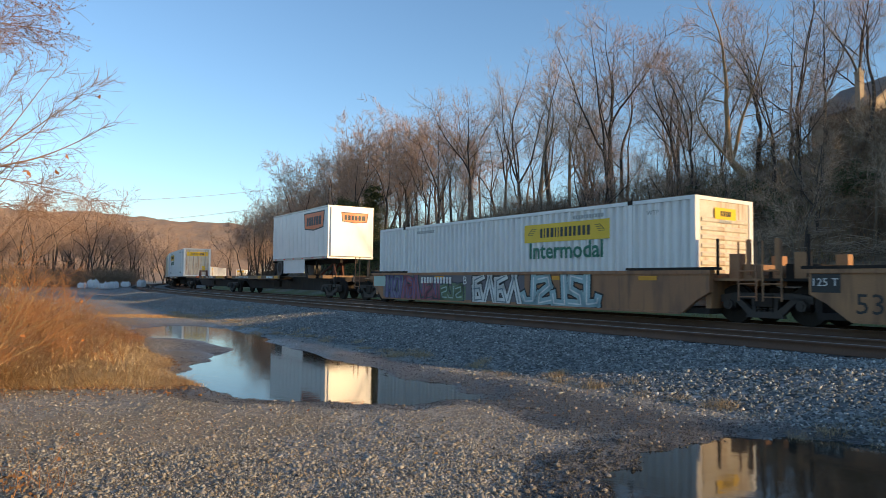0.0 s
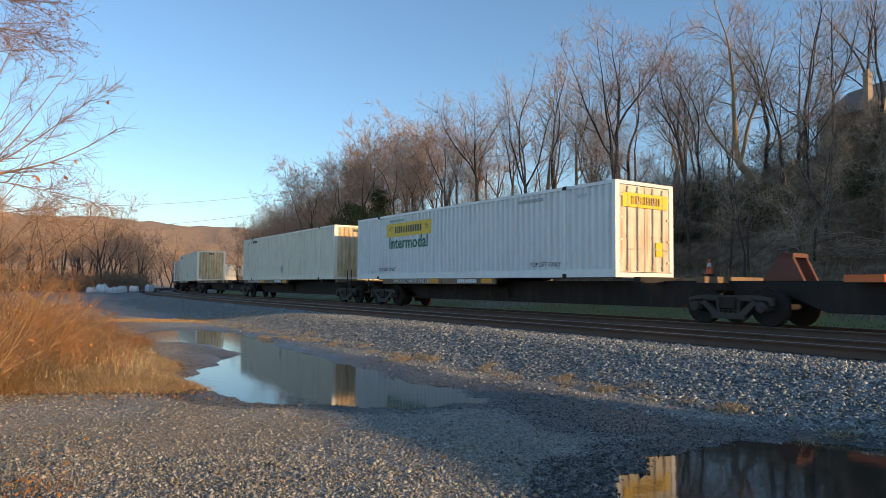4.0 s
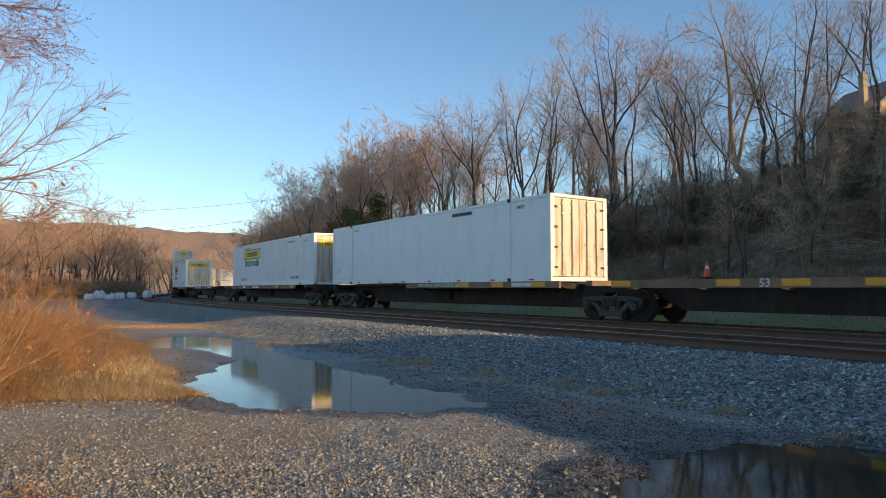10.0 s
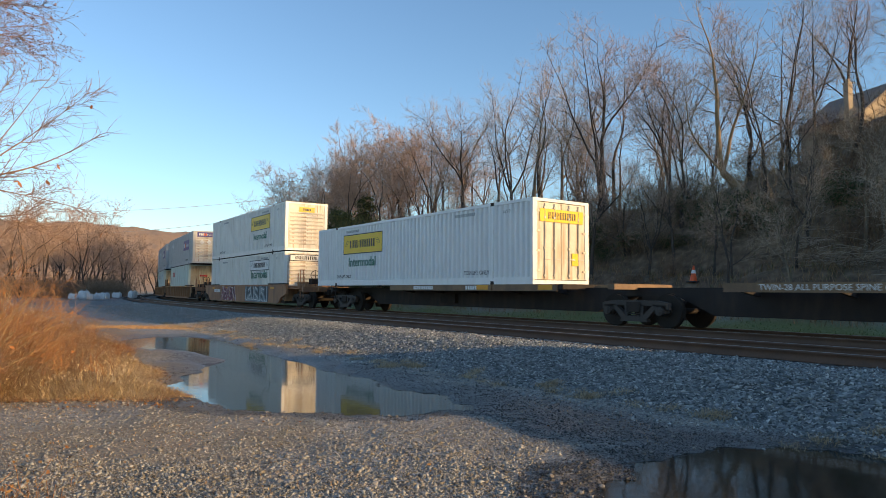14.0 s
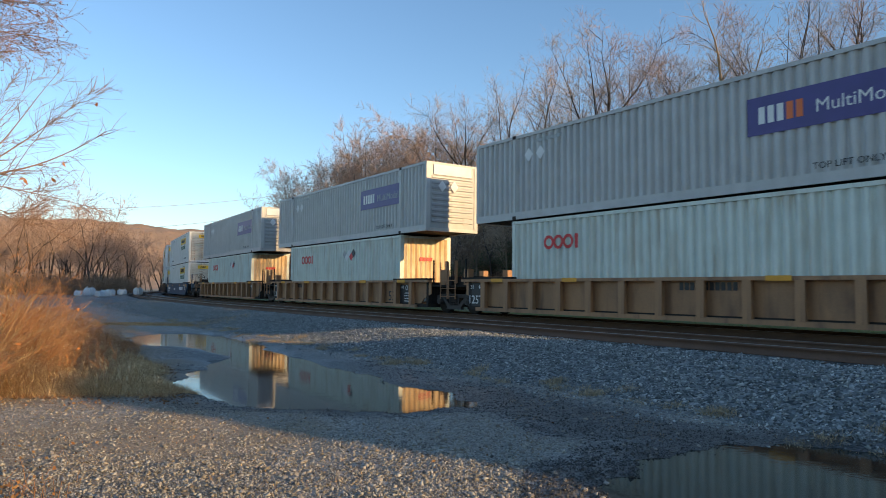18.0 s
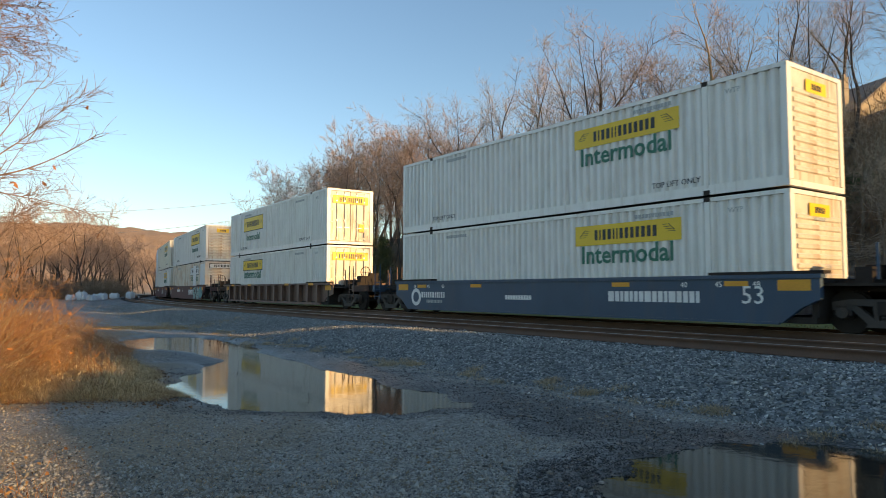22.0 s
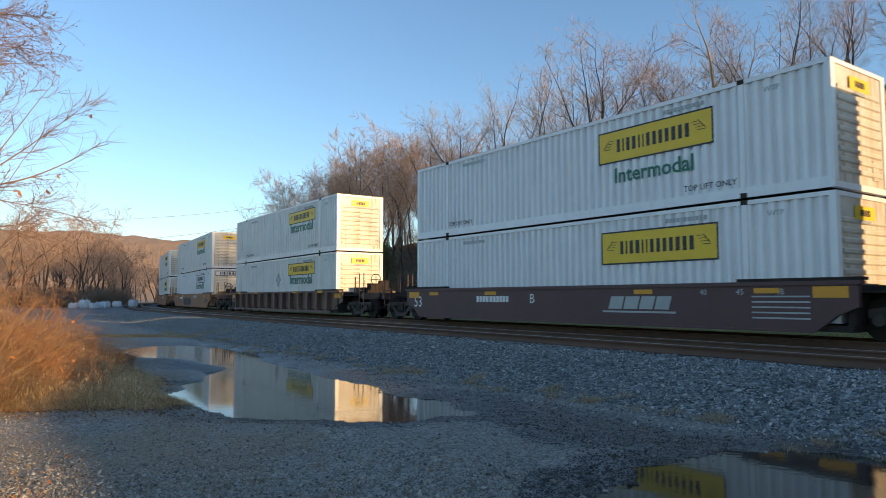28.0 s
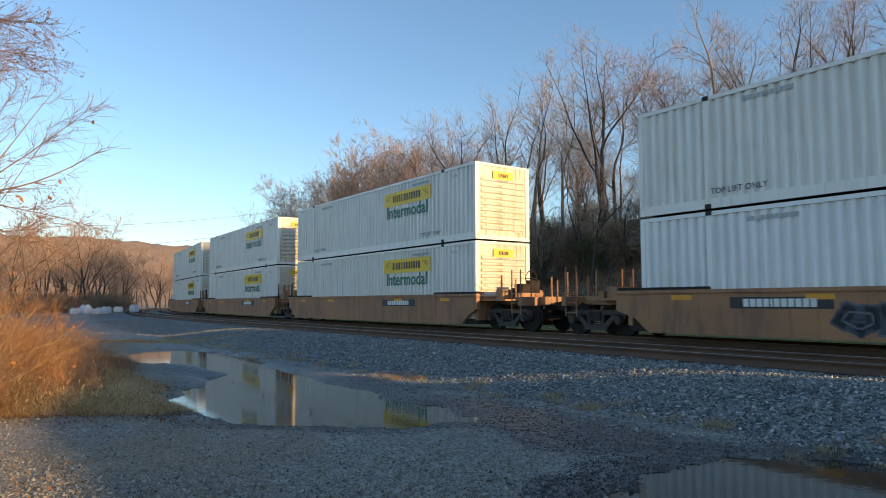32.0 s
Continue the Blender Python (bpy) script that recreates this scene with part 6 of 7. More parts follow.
def zone_woods():
    rng = random.Random(21)
    protos, low = [], []
    for k, (h, forks, den) in enumerate(((15, 2, 0.9), (14, 3, 0.7), (16, 2, 0.9), (13, 3, 0.7), (15.5, 3, 0.7), (12.5, 1, 1.1), (16, 4, 0.5), (14, 1, 1.0), (13.5, 2, 0.9))):
        meshes = tree_meshes(40 + k, h, forks, den)
        protos.append(plant("bare_tree", "tall leafless broadleaf tree with fine tan twigs on the bank", "tree", meshes, ("trunk", "crown"), (BARK if k % 4 else BARK_PALE, TWIG if k % 2 else TWIG_PALE), "leafless trees"))
        protos[-1]["height"] = top_of(meshes[1])
    for k, (h, forks) in enumerate(((15, 3), (13, 2), (14, 4), (15, 2))):
        meshes = tree_meshes(140 + k, h, forks, 1.0, False)
        low.append(plant("bare_tree", "leafless grey-brown tree in the far wood", "tree", meshes, ("trunk", "crown"), (BARK, TWIG), "leafless trees"))
        low[-1]["height"] = top_of(meshes[1])
    spots = []

    def free(x, y, gap):
        return all((x - a) ** 2 + (y - b) ** 2 > gap * gap for a, b in spots)

    def tree_at(s, q, scale, gap=1.6, kinds=protos):
        x, y = (float(v) for v in on_track(s, q))
        if not free(x, y, gap):
            return
        spots.append((x, y))
        kind = kinds[rng.randrange(len(kinds))]
        grown = (skyline(x, y) - ground_at(x, y)) / kind["height"] * rng.uniform(0.74, 1.0)
        place(kind, x, y, rng, max(0.35, min(1.25, grown)) * scale)
    # crest of the bank, thick along the whole curve
    for k in range(260):
        s = rng.uniform(-11, 58)
        tree_at(s, rng.uniform(19.0, 31), 1.0, 3.3 if s < 20 else 4.0)
    for k in range(75):
        tree_at(rng.uniform(-11, 14), rng.uniform(19, 38), 1.0, 2.2)
    for k in range(34):
        tree_at(rng.uniform(6, 46), rng.uniform(12, 18), 0.5, 1.6)
    for k in range(40):
        tree_at(rng.uniform(-8, 70), rng.uniform(16.5, 26), 0.6, 2.2)
    for k in range(14):
        tree_at(rng.uniform(2, 60), rng.uniform(12.5, 17), 0.5, 3.0)
    for k in range(16):
        tree_at(rng.uniform(-10, 62), rng.uniform(24, 35), 0.55, 1.8)
    for k in range(80):
        tree_at(rng.uniform(52, 92), rng.uniform(13, 26), 0.95, 2.3, low)
    far = []
    for k in range(100):
        x, y = (float(v) for v in on_track(rng.uniform(85, 190), rng.uniform(13, 36)))
        if free(x, y, 3.4):
            spots.append((x, y))
            far.append((x, y, rng.uniform(0.8, 1.05), rng.uniform(0, 6.28)))
    for k in range(60):
        x, y = (float(v) for v in on_track(rng.uniform(74, 140), rng.uniform(9.5, 19)))
        if free(x, y, 2.4):
            spots.append((x, y))
            far.append((x, y, rng.uniform(0.7, 0.95), rng.uniform(0, 6.28)))
    for k in range(30):
        tree_at(rng.uniform(56, 85), rng.uniform(13, 34), 1.0, 3.0, low)
    # trees at the far end of the yard, left of the line
    for k in range(170):
        az, r = rng.uniform(-52, -25.0), rng.uniform(106, 165)
        x, y = at_bearing(az, r)
        s, q = along([(x, y)])
        if q[0] < -6 and free(x, y, 2.4):
            spots.append((x, y))
            far.append((x, y, rng.uniform(0.7, 1.12), rng.uniform(0, 6.28)))
    for k in range(80):
        az, r = rng.uniform(-26, -13), rng.uniform(150, 260)
        x, y = at_bearing(az, r)
        s, q = along([(x, y)])
        if abs(q[0]) > 7 and free(x, y, 3.0):
            spots.append((x, y))
            far.append((x, y, rng.uniform(0.7, 0.95), rng.uniform(0, 6.28)))
    for nm, kid, mt in (("far_wood_trunks", "trunk", BARK), ("far_wood_crowns", "crown", TWIG)):
        sets = []
        for k, (x, y, sc, a) in enumerate(far):
            me = [c for c in low[k % 4].children if c.name.startswith(kid)][0].data
            sets.append(planted(me, x, y, sc, a))
        me = from_arrays(nm, *merged(*sets))
        me.materials.append(mt)
        tagged(new(nm, me), "far wood of leafless grey-brown trees", "woods", kind="stuff")
    for i, p in enumerate(protos + low):
        x, y = (float(v) for v in on_track(16 + 6 * i, 36))
        p.matrix_basis = Matrix.Translation((x, y, ground_at(x, y) - 0.1))
    # one old tree leaning out over the slope
    lt = plant("leaning_tree", "leaning yellowish trunk of an old tree on the slope", "tree", leaning_meshes(171), ("trunk", "crown"), (BARK_GOLD, TWIG_PALE), "leafless trees")
    x, y = LEAN_XY
    lt.matrix_basis = pose(x, y, ground_at(x, y) - 0.1, 0, 0, -8)
    # brush on the slope and under the far trees
    br = [plant("bramble_bush", "tangled leafless brown brush on the slope", "bush", (brush_mesh(60 + k, h),), ("thicket",), (BRUSH if k != 1 else BRUSH_PALE,), "brush on the bank") for k, h in enumerate((2.4, 1.8, 3.0))]
    for k in range(215):
        s = rng.uniform(-14, 50) if k < 150 else rng.uniform(45, 150)
        q = rng.uniform(16.5, 29) if k < 150 else rng.uniform(11, 24)
        x, y = (float(v) for v in on_track(s, q))
        place(br[k % 3], x, y, rng, rng.uniform(0.6, 1.15))
    for k in range(36):
        x, y = (float(v) for v in on_track(rng.uniform(-14, 50), rng.uniform(11, 16.5)))
        place(br[k % 3], x, y, rng, rng.uniform(0.35, 0.7))
    thick = []
    for k in range(150):
        x, y = at_bearing(rng.uniform(-46, -24.8), rng.uniform(101, 135))
        s, q = along([(x, y)])
        if q[0] < -6:
            thick.append((x, y, rng.uniform(1.2, 2.2), rng.uniform(0, 6.28)))
    # paler twig colour puts a sunlit golden haze into the far brush
    me = from_arrays("far_brush", *merged(*[planted(br[1].children[0].data, *v) for v in thick]))
    me.materials.append(BRUSH_PALE)
    tagged(new("far_brush", me), "far thicket of leafless brown brush", "brush", kind="stuff")
    for i, p in enumerate(br):
        x, y = (float(v) for v in on_track(20 + 6 * i, 27))
        p.matrix_basis = Matrix.Translation((x, y, ground_at(x, y) - 0.1))
    ev = [plant("evergreen_shrub", "dark green leafy shrub on the shaded slope", "bush", leafy_meshes(70 + k, h, w, 2200), ("trunk", "foliage"), (BRUSH, LEAF_GR), "green shrubs") for k, (h, w) in enumerate(((2.6, 2.2), (2.0, 2.6)))]
    greens = [(21.6, 18.6, 1.15), (22.8, 19.6, 1.2), (20.4, 19.0, 1.0), (23.6, 21.0, 1.1), (19.2, 18.2, 0.8), (37, 16.2, 1.2), (35.6, 15.4, 1.0), (38.5, 16.6, 1.1), (40.2, 15.6, 0.9), (34.0, 16.2, 0.8), (30.5, 17.2, 1.1), (29.2, 16.6, 0.9), (31.8, 18.0, 1.0), (27.4, 17.6, 0.8), (16.5, 20.2, 0.9), (14.8, 19.4, 0.7), (43, 14.2, 0.9), (33, 19, 0.9), (26, 20, 0.9), (25, 18, 0.7)]
    greens += [(rng.uniform(-8, 12), rng.uniform(15, 22), rng.uniform(0.6, 1.1)) for k in range(9)]
    for k, (s, q, sc) in enumerate(greens):
        x, y = (float(v) for v in on_track(s, q))
        place(ev[k % 2], x, y, rng, sc * 0.88)
    for i, p in enumerate(ev):
        x, y = (float(v) for v in on_track(36.4 + 3 * i, 17.4))
        p.matrix_basis = Matrix.Translation((x, y, ground_at(x, y) - 0.1))
    con = plant("conifer_tree", "dark green broad pine among bare trees", "tree", conifer_meshes(80, 8.0), ("trunk", "foliage"), (BARK, NEEDLE), "conifers")
    for s, q, sc in ((56, 12.6, 0.85), (60.5, 13.0, 0.98), (66, 14, 1.0), (51.5, 12.8, 0.6), (72, 14, 0.9)):
        x, y = (float(v) for v in on_track(s, q))
        place(con, x, y, rng, sc, tilt=1)
    x, y = (float(v) for v in on_track(63, 16))
    con.matrix_basis = Matrix.Translation((x, y, ground_at(x, y) - 0.1))
    # pale cut branches heaped on the slope
    g = np.random.default_rng(77)
    bits = []
    for k in range(240):
        a, tilt = g.uniform(0, math.pi), g.normal(0, 0.16)
        L = g.uniform(0.3, 1.1)
        c = np.array((g.normal(0, 1.5), g.normal(0, 0.8), abs(g.normal(0.12, 0.16))))
        d = np.array((math.cos(a), math.sin(a), tilt)) * L / 2
        bits.append((*(c - d), *(c + d), g.uniform(0.008, 0.018), 0.006))
    for k, (s, q, sc) in enumerate(((14.5, 15.8, 1.0), (12.2, 16.6, 1.2), (17.0, 16.8, 0.7), (9.0, 16.0, 1.0))):
        x, y = (float(v) for v in on_track(s, q))
        heap = tagged(new("cut_branches", from_arrays("branch_pile", *tubes(bits, 4)) if k == 0 else first.data), "heap of pale cut branches on the slope", "branches", kind="stuff")
        if k == 0:
            first = heap
            heap.data.materials.append(mat("cut_wood", (0.42, 0.33, 0.24), (0.24, 0.19, 0.14), 0.85, scale=3))
        heap.matrix_basis = pose(x, y, ground_at(x, y) + 0.02, 0, 14, 40 * k + 55)
        heap.scale = (sc,) * 3
    # traffic cone beyond the line
    x, y = 12.7, 34.5
    cn = tagged(new("traffic_cone"), "orange traffic cone with white band on the grass", "traffic cone")
    cn.matrix_basis = pose(x, y, ground_at(x, y), 0, 2, 20)
    bm = bmesh.new()
    rod(bm, (0, 0, 0.03), (0, 0, 0.82), 0.19, 0.035, 14)
    part("cone", bm, CONE, cn)
    part("base", boxes((-0.24, 0.24, -0.24, 0.24, -0.03, 0.035)), BLACK, cn)
    bm = bmesh.new()
    rod(bm, (0, 0, 0.42), (0, 0, 0.60), 0.117, 0.082, 14)
    part("reflective_band", bm, WHITE_P, cn)


def blades(name, xs, ys, hs, width, lean, seed, material, label, category, zs=None):
    """Many bent grass blades in one mesh."""
    rng = np.random.default_rng(seed)
    n = len(xs)
    z = ground_z(xs, ys) if zs is None else zs
    a = rng.uniform(0, 2 * math.pi, n)
    l = rng.uniform(0.15, 1.0, n) * lean * hs
    bx, by = np.cos(a) * l, np.sin(a) * l
    wa = rng.uniform(0, 2 * math.pi, n)
    wx, wy = np.cos(wa) * width * rng.uniform(0.6, 1.3, n), np.sin(wa) * width * rng.uniform(0.6, 1.3, n)
    b = np.stack([xs, ys, z - 0.02], 1)
    mid = b + np.stack([bx * 0.3, by * 0.3, hs * 0.6], 1)
    tip = b + np.stack([bx, by, hs * (1 - 0.25 * lean)], 1)
    w = np.stack([wx, wy, np.zeros(n)], 1)
    v = np.stack([b - w, b + w, mid + w * 0.8, mid - w * 0.8, tip + w * 0.25, tip - w * 0.25], 1).reshape(-1, 3)
    i = np.arange(n)[:, None] * 6
    f = np.concatenate([i + np.array([[0, 1, 2, 3]]), i + np.array([[3, 2, 4, 5]])], 0)
    me = from_arrays(name, v, f)
    me.materials.append(material)
    return tagged(new(name, me), label, category, kind="stuff")


def mound(x, y):
    """Height of the tall dry growth on the near left, 0 outside it."""
    rim = -3.55 - 0.62 * np.maximum(0, y - 10.4) - 0.25 * np.maximum(0, 10.2 - y) + 0.3 * lattice(x * 1.1, y * 1.1, 31)
    inner = rim - x
    edge = ease(inner, -0.1, 0.7)
    front = ease(y + 0.3 * lattice(x * 1.3, y * 1.3, 32) - 0.10 * (x + 4.0), 9.3, 10.4)
    back = 1 - 0.75 * ease(y - 0.5 * np.maximum(0, -x - 7), 13.5, 17)
    tall = 0.10 + 0.20 * ease(inner, 0.2, 1.6) + 0.34 * ease(inner, 1.2, 3.2) + 0.62 * ease(-x, 6.4, 8.6)
    tall = tall * (1 + 0.55 * lattice(x * 1.9, y * 1.9, 33) + 0.4 * lattice(x * 5, y * 5, 34))
    return edge * front * back * tall


def zone_dry_grass():
    rng = np.random.default_rng(5)
    n = 290000
    x, y = rng.uniform(-13, -3, n), rng.uniform(9.0, 22, n)
    keep = rng.uniform(0, 1, n) < np.clip(14.0 / y, 0, 1) ** 1.2
    x, y = x[keep], y[keep]
    h = mound(x, y)
    k = h > 0.05
    x, y, h = x[k], y[k], h[k]
    hh = h * np.clip(rng.normal(0.75, 0.28, len(x)), 0.25, 1.5) + 0.05
    tone = lattice(x * 1.3, y * 1.3, 35) + 0.6 * lattice(x * 3.7, y * 3.7, 36) + rng.normal(0, 0.35, len(x))
    rust = (ease(-x, 5.2, 8.2) * 1.5 - 0.5 + 0.8 * ease(-h, -0.17, -0.06) + tone) > 0.6
    pale = ~rust & (tone > 0.0)
    for nm, k, mt, label in (("dry_grass", ~rust & ~pale, STRAW, "tall dry golden grass beside the gravel"), ("pale_grass", pale, STRAW_PALE, "bleached straw-coloured grass in the dry growth"), ("rust_weeds", rust, STRAW_RUST, "orange-brown dead weeds standing in dry grass")):
        blades(nm, x[k], y[k], hh[k], 0.0027, 2.3, 6, mt, label, "grass")
    m = (rng.uniform(0, 1, len(x)) < 0.3) & (h > 0.22)
    blades("seed_heads", x[m] + rng.normal(0, 0.04, m.sum()), y[m] + rng.normal(0, 0.04, m.sum()), rng.uniform(0.02, 0.07, m.sum()), 0.0045, 2.6, 7, STRAW_PALE, "feathery pale seed heads on dry grass", "grass", ground_z(x[m], y[m]) + hh[m] * 0.72)
    # taller weed stalks with seed heads
    stalks = []
    n = 520
    x, y = rng.uniform(-12, -4, n), rng.uniform(10, 20, n)
    h = mound(x, y)
    for a, b, c in zip(x, y, h):
        if c > 0.35:
            g = np.random.default_rng(int(a * 1000) % 9999 + 7)
            z = ground_at(a, b)
            st = grow(g, (a, b, z), (g.normal(0, 0.2), g.normal(0, 0.2), 1), c * g.uniform(0.9, 1.5), 0.006, 5, stalks, 0.08, 0, 0.6)
            for p, d, r in st[2:]:
                for e in range(3):
                    grow(g, p, side_way(g, d, 0.7), g.uniform(0.06, 0.25), 0.004, 2, stalks, 0.2, 0.0, 0.7)
    me = from_arrays("weed_stalks", *tubes(stalks, 3))
    me.materials.append(CANE)
    tagged(new("weed_stalks", me), "thin reddish dead weed stalks standing in dry grass", "weeds", kind="stuff")
    # fallen leaves at the foot of the growth and thinly over the gravel
    n = 60000
    x, y = rng.uniform(-9, 2.5, n), rng.uniform(4.6, 14, n)
    near = mound(x, y)
    hug = np.exp(-((near - 0.03) / 0.05) ** 2) * (mound(x - 0.5, y + 0.5) > 0.02)
    k = (rng.uniform(0, 1, n) < 0.30 * hug + 0.014 * ease(lattice(x * 0.9, y * 0.9, 43) + 0.5 * lattice(x * 3.1, y * 3.1, 44) + ease(-x, -1, 5), 0.4, 1.4)) & (basin_depth(x, y) < -0.45)
    x, y = x[k], y[k]
    me = from_arrays("leaf_litter", *cards(np.stack([x, y, ground_z(x, y) + rng.uniform(0.005, 0.03, len(x))], 1), rng.uniform(0.012, 0.032, len(x)), rng))
    me.materials.append(LITTER)
    tagged(new("leaf_litter", me), "curled rust-brown fallen leaves lying on the gravel", "leaves", kind="stuff")
    # a weed still in leaf close by
    n = 110
    p = np.stack([rng.normal(-3.05, 0.22, n), rng.normal(5.0, 0.16, n), np.zeros(n)], 1)
    p[:, 2] = ground_z(p[:, 0], p[:, 1]) + abs(rng.normal(0, 0.09, n))
    stems = []
    for k in range(34):
        grow(rng, (p[k, 0], p[k, 1], p[k, 2] - 0.12), (rng.normal(0, 0.3), rng.normal(0, 0.3), 1), 0.2, 0.003, 4, stems, 0.15, 0, 0.6)
    weed = tagged(new("low_weed"), "low weed with orange-brown autumn leaves on gravel", "weed")
    part("stalk", from_arrays("stalks", *tubes(stems, 3)), CANE, weed)["kind"] = "stuff"
    part("foliage", from_arrays("leaves", *cards(p, rng.uniform(0.012, 0.035, n), rng)), LITTER, weed)
    # low straw over the near gravel and sandbar, tufts along the foot of the ballast
    n = 9000
    x, y = rng.uniform(-6.5, 2.5, n), rng.uniform(5.0, 10.5, n)
    k = (lattice(x * 0.8, y * 0.8, 41) + 0.5 * lattice(x * 2.5, y * 2.5, 42) + ease(-x, -1, 5) > 0.75) & (basin_depth(x, y) < -0.5)
    blades("straw_litter", x[k], y[k], rng.uniform(0.02, 0.07, k.sum()), 0.003, 1.6, 8, STRAW, "short dry straw lying over the gravel", "grass")
    n = 5000
    x, y = rng.normal(-12.6, 2.0, n), rng.normal(28.4, 0.6, n)
    blades("sandbar_grass", x, y, rng.uniform(0.03, 0.10, n), 0.012, 1.2, 9, STRAW, "low dry grass on the bar behind the puddle", "grass")
    xs, ys, hs = [], [], []
    spots = [(s, q) for s, q in zip(rng.uniform(3, 34, 70), rng.normal(-8.55, 0.22, 70))] + [(5.2, -8.3), (5.9, -8.4), (6.3, -8.5), (7.2, -8.45), (7.9, -8.5), (9.2, -8.6), (9.6, -8.6), (10.1, -8.55), (3.4, -8.0), (19.6, -9.3), (20.5, -9.1), (28.5, -8.2), (6.9, -8.1)]
    for s, q in spots:
        cx, cy = on_track(s, q)
        m = int(rng.uniform(90, 240))
        xs.append(rng.normal(cx, 0.09, m))
        ys.append(rng.normal(cy, 0.09, m))
        hs.append(rng.uniform(0.04, 0.16, m) * rng.uniform(0.6, 1.2))
    blades("grass_tufts", np.concatenate(xs), np.concatenate(ys), np.concatenate(hs), 0.0035, 1.9, 10, TUFT_M, "pale dry grass tufts along the ballast foot", "grass")
    # dead growth over the bank
    n = 42000
    s, q = rng.uniform(-14, 60, n), rng.uniform(10.5, 27, n)
    x, y = on_track(s, q)
    x, y = np.asarray(x), np.asarray(y)
    k = lattice(x * 0.6, y * 0.6, 45) + 0.6 * lattice(x * 1.7, y * 1.7, 46) + rng.normal(0, 0.4, n) > -0.3
    x, y = x[k], y[k]
    blades("bank_weeds", x, y, rng.uniform(0.15, 0.8, len(x)), 0.016, 1.3, 12, island_mat("bank_weeds", [(0.17, 0.105, 0.058), (0.27, 0.175, 0.095), (0.36, 0.25, 0.145), (0.10, 0.115, 0.05)], 0.85), "matted dead weeds and leaf litter on the bank", "weeds")
    # mown green strip beyond the line
    n = 22000
    s, q = rng.uniform(-6, 60, n), rng.uniform(4.0, 10.5, n)
    x, y = on_track(s, q)
    blades("grass_strip", np.asarray(x), np.asarray(y), rng.uniform(0.05, 0.16, n), 0.012, 0.8, 11, island_mat("green_grass", [(0.08, 0.12, 0.03), (0.14, 0.17, 0.05), (0.21, 0.20, 0.085)], 0.8), "short green grass strip behind the track", "grass")


def twig_out(rng, limb, reach, twigs, ends, rate=2.0, lift=0.03):
    """Side shoots and their finest twigs along a limb."""
    n = len(limb)
    for j, (p, d, r) in enumerate(limb):
        for c in range(rng.poisson(rate)):
            a = grow(rng, p, side_way(rng, d, rng.uniform(0.35, 0.8)), reach * rng.uniform(0.35, 1.0) * (1.1 - 0.6 * j / n), max(0.0035, r * 0.55), 6, twigs, 0.11, lift, 0.35)
            ends.append(a[-1][0])
            for p2, d2, r2 in a:
                for e in range(rng.poisson(1.1)):
                    b = grow(rng, p2, side_way(rng, d2, rng.uniform(0.4, 0.9)), rng.uniform(0.08, 0.34), 0.0026, 3, twigs, 0.16, 0.02, 0.5)
                    ends.append(b[-1][0])


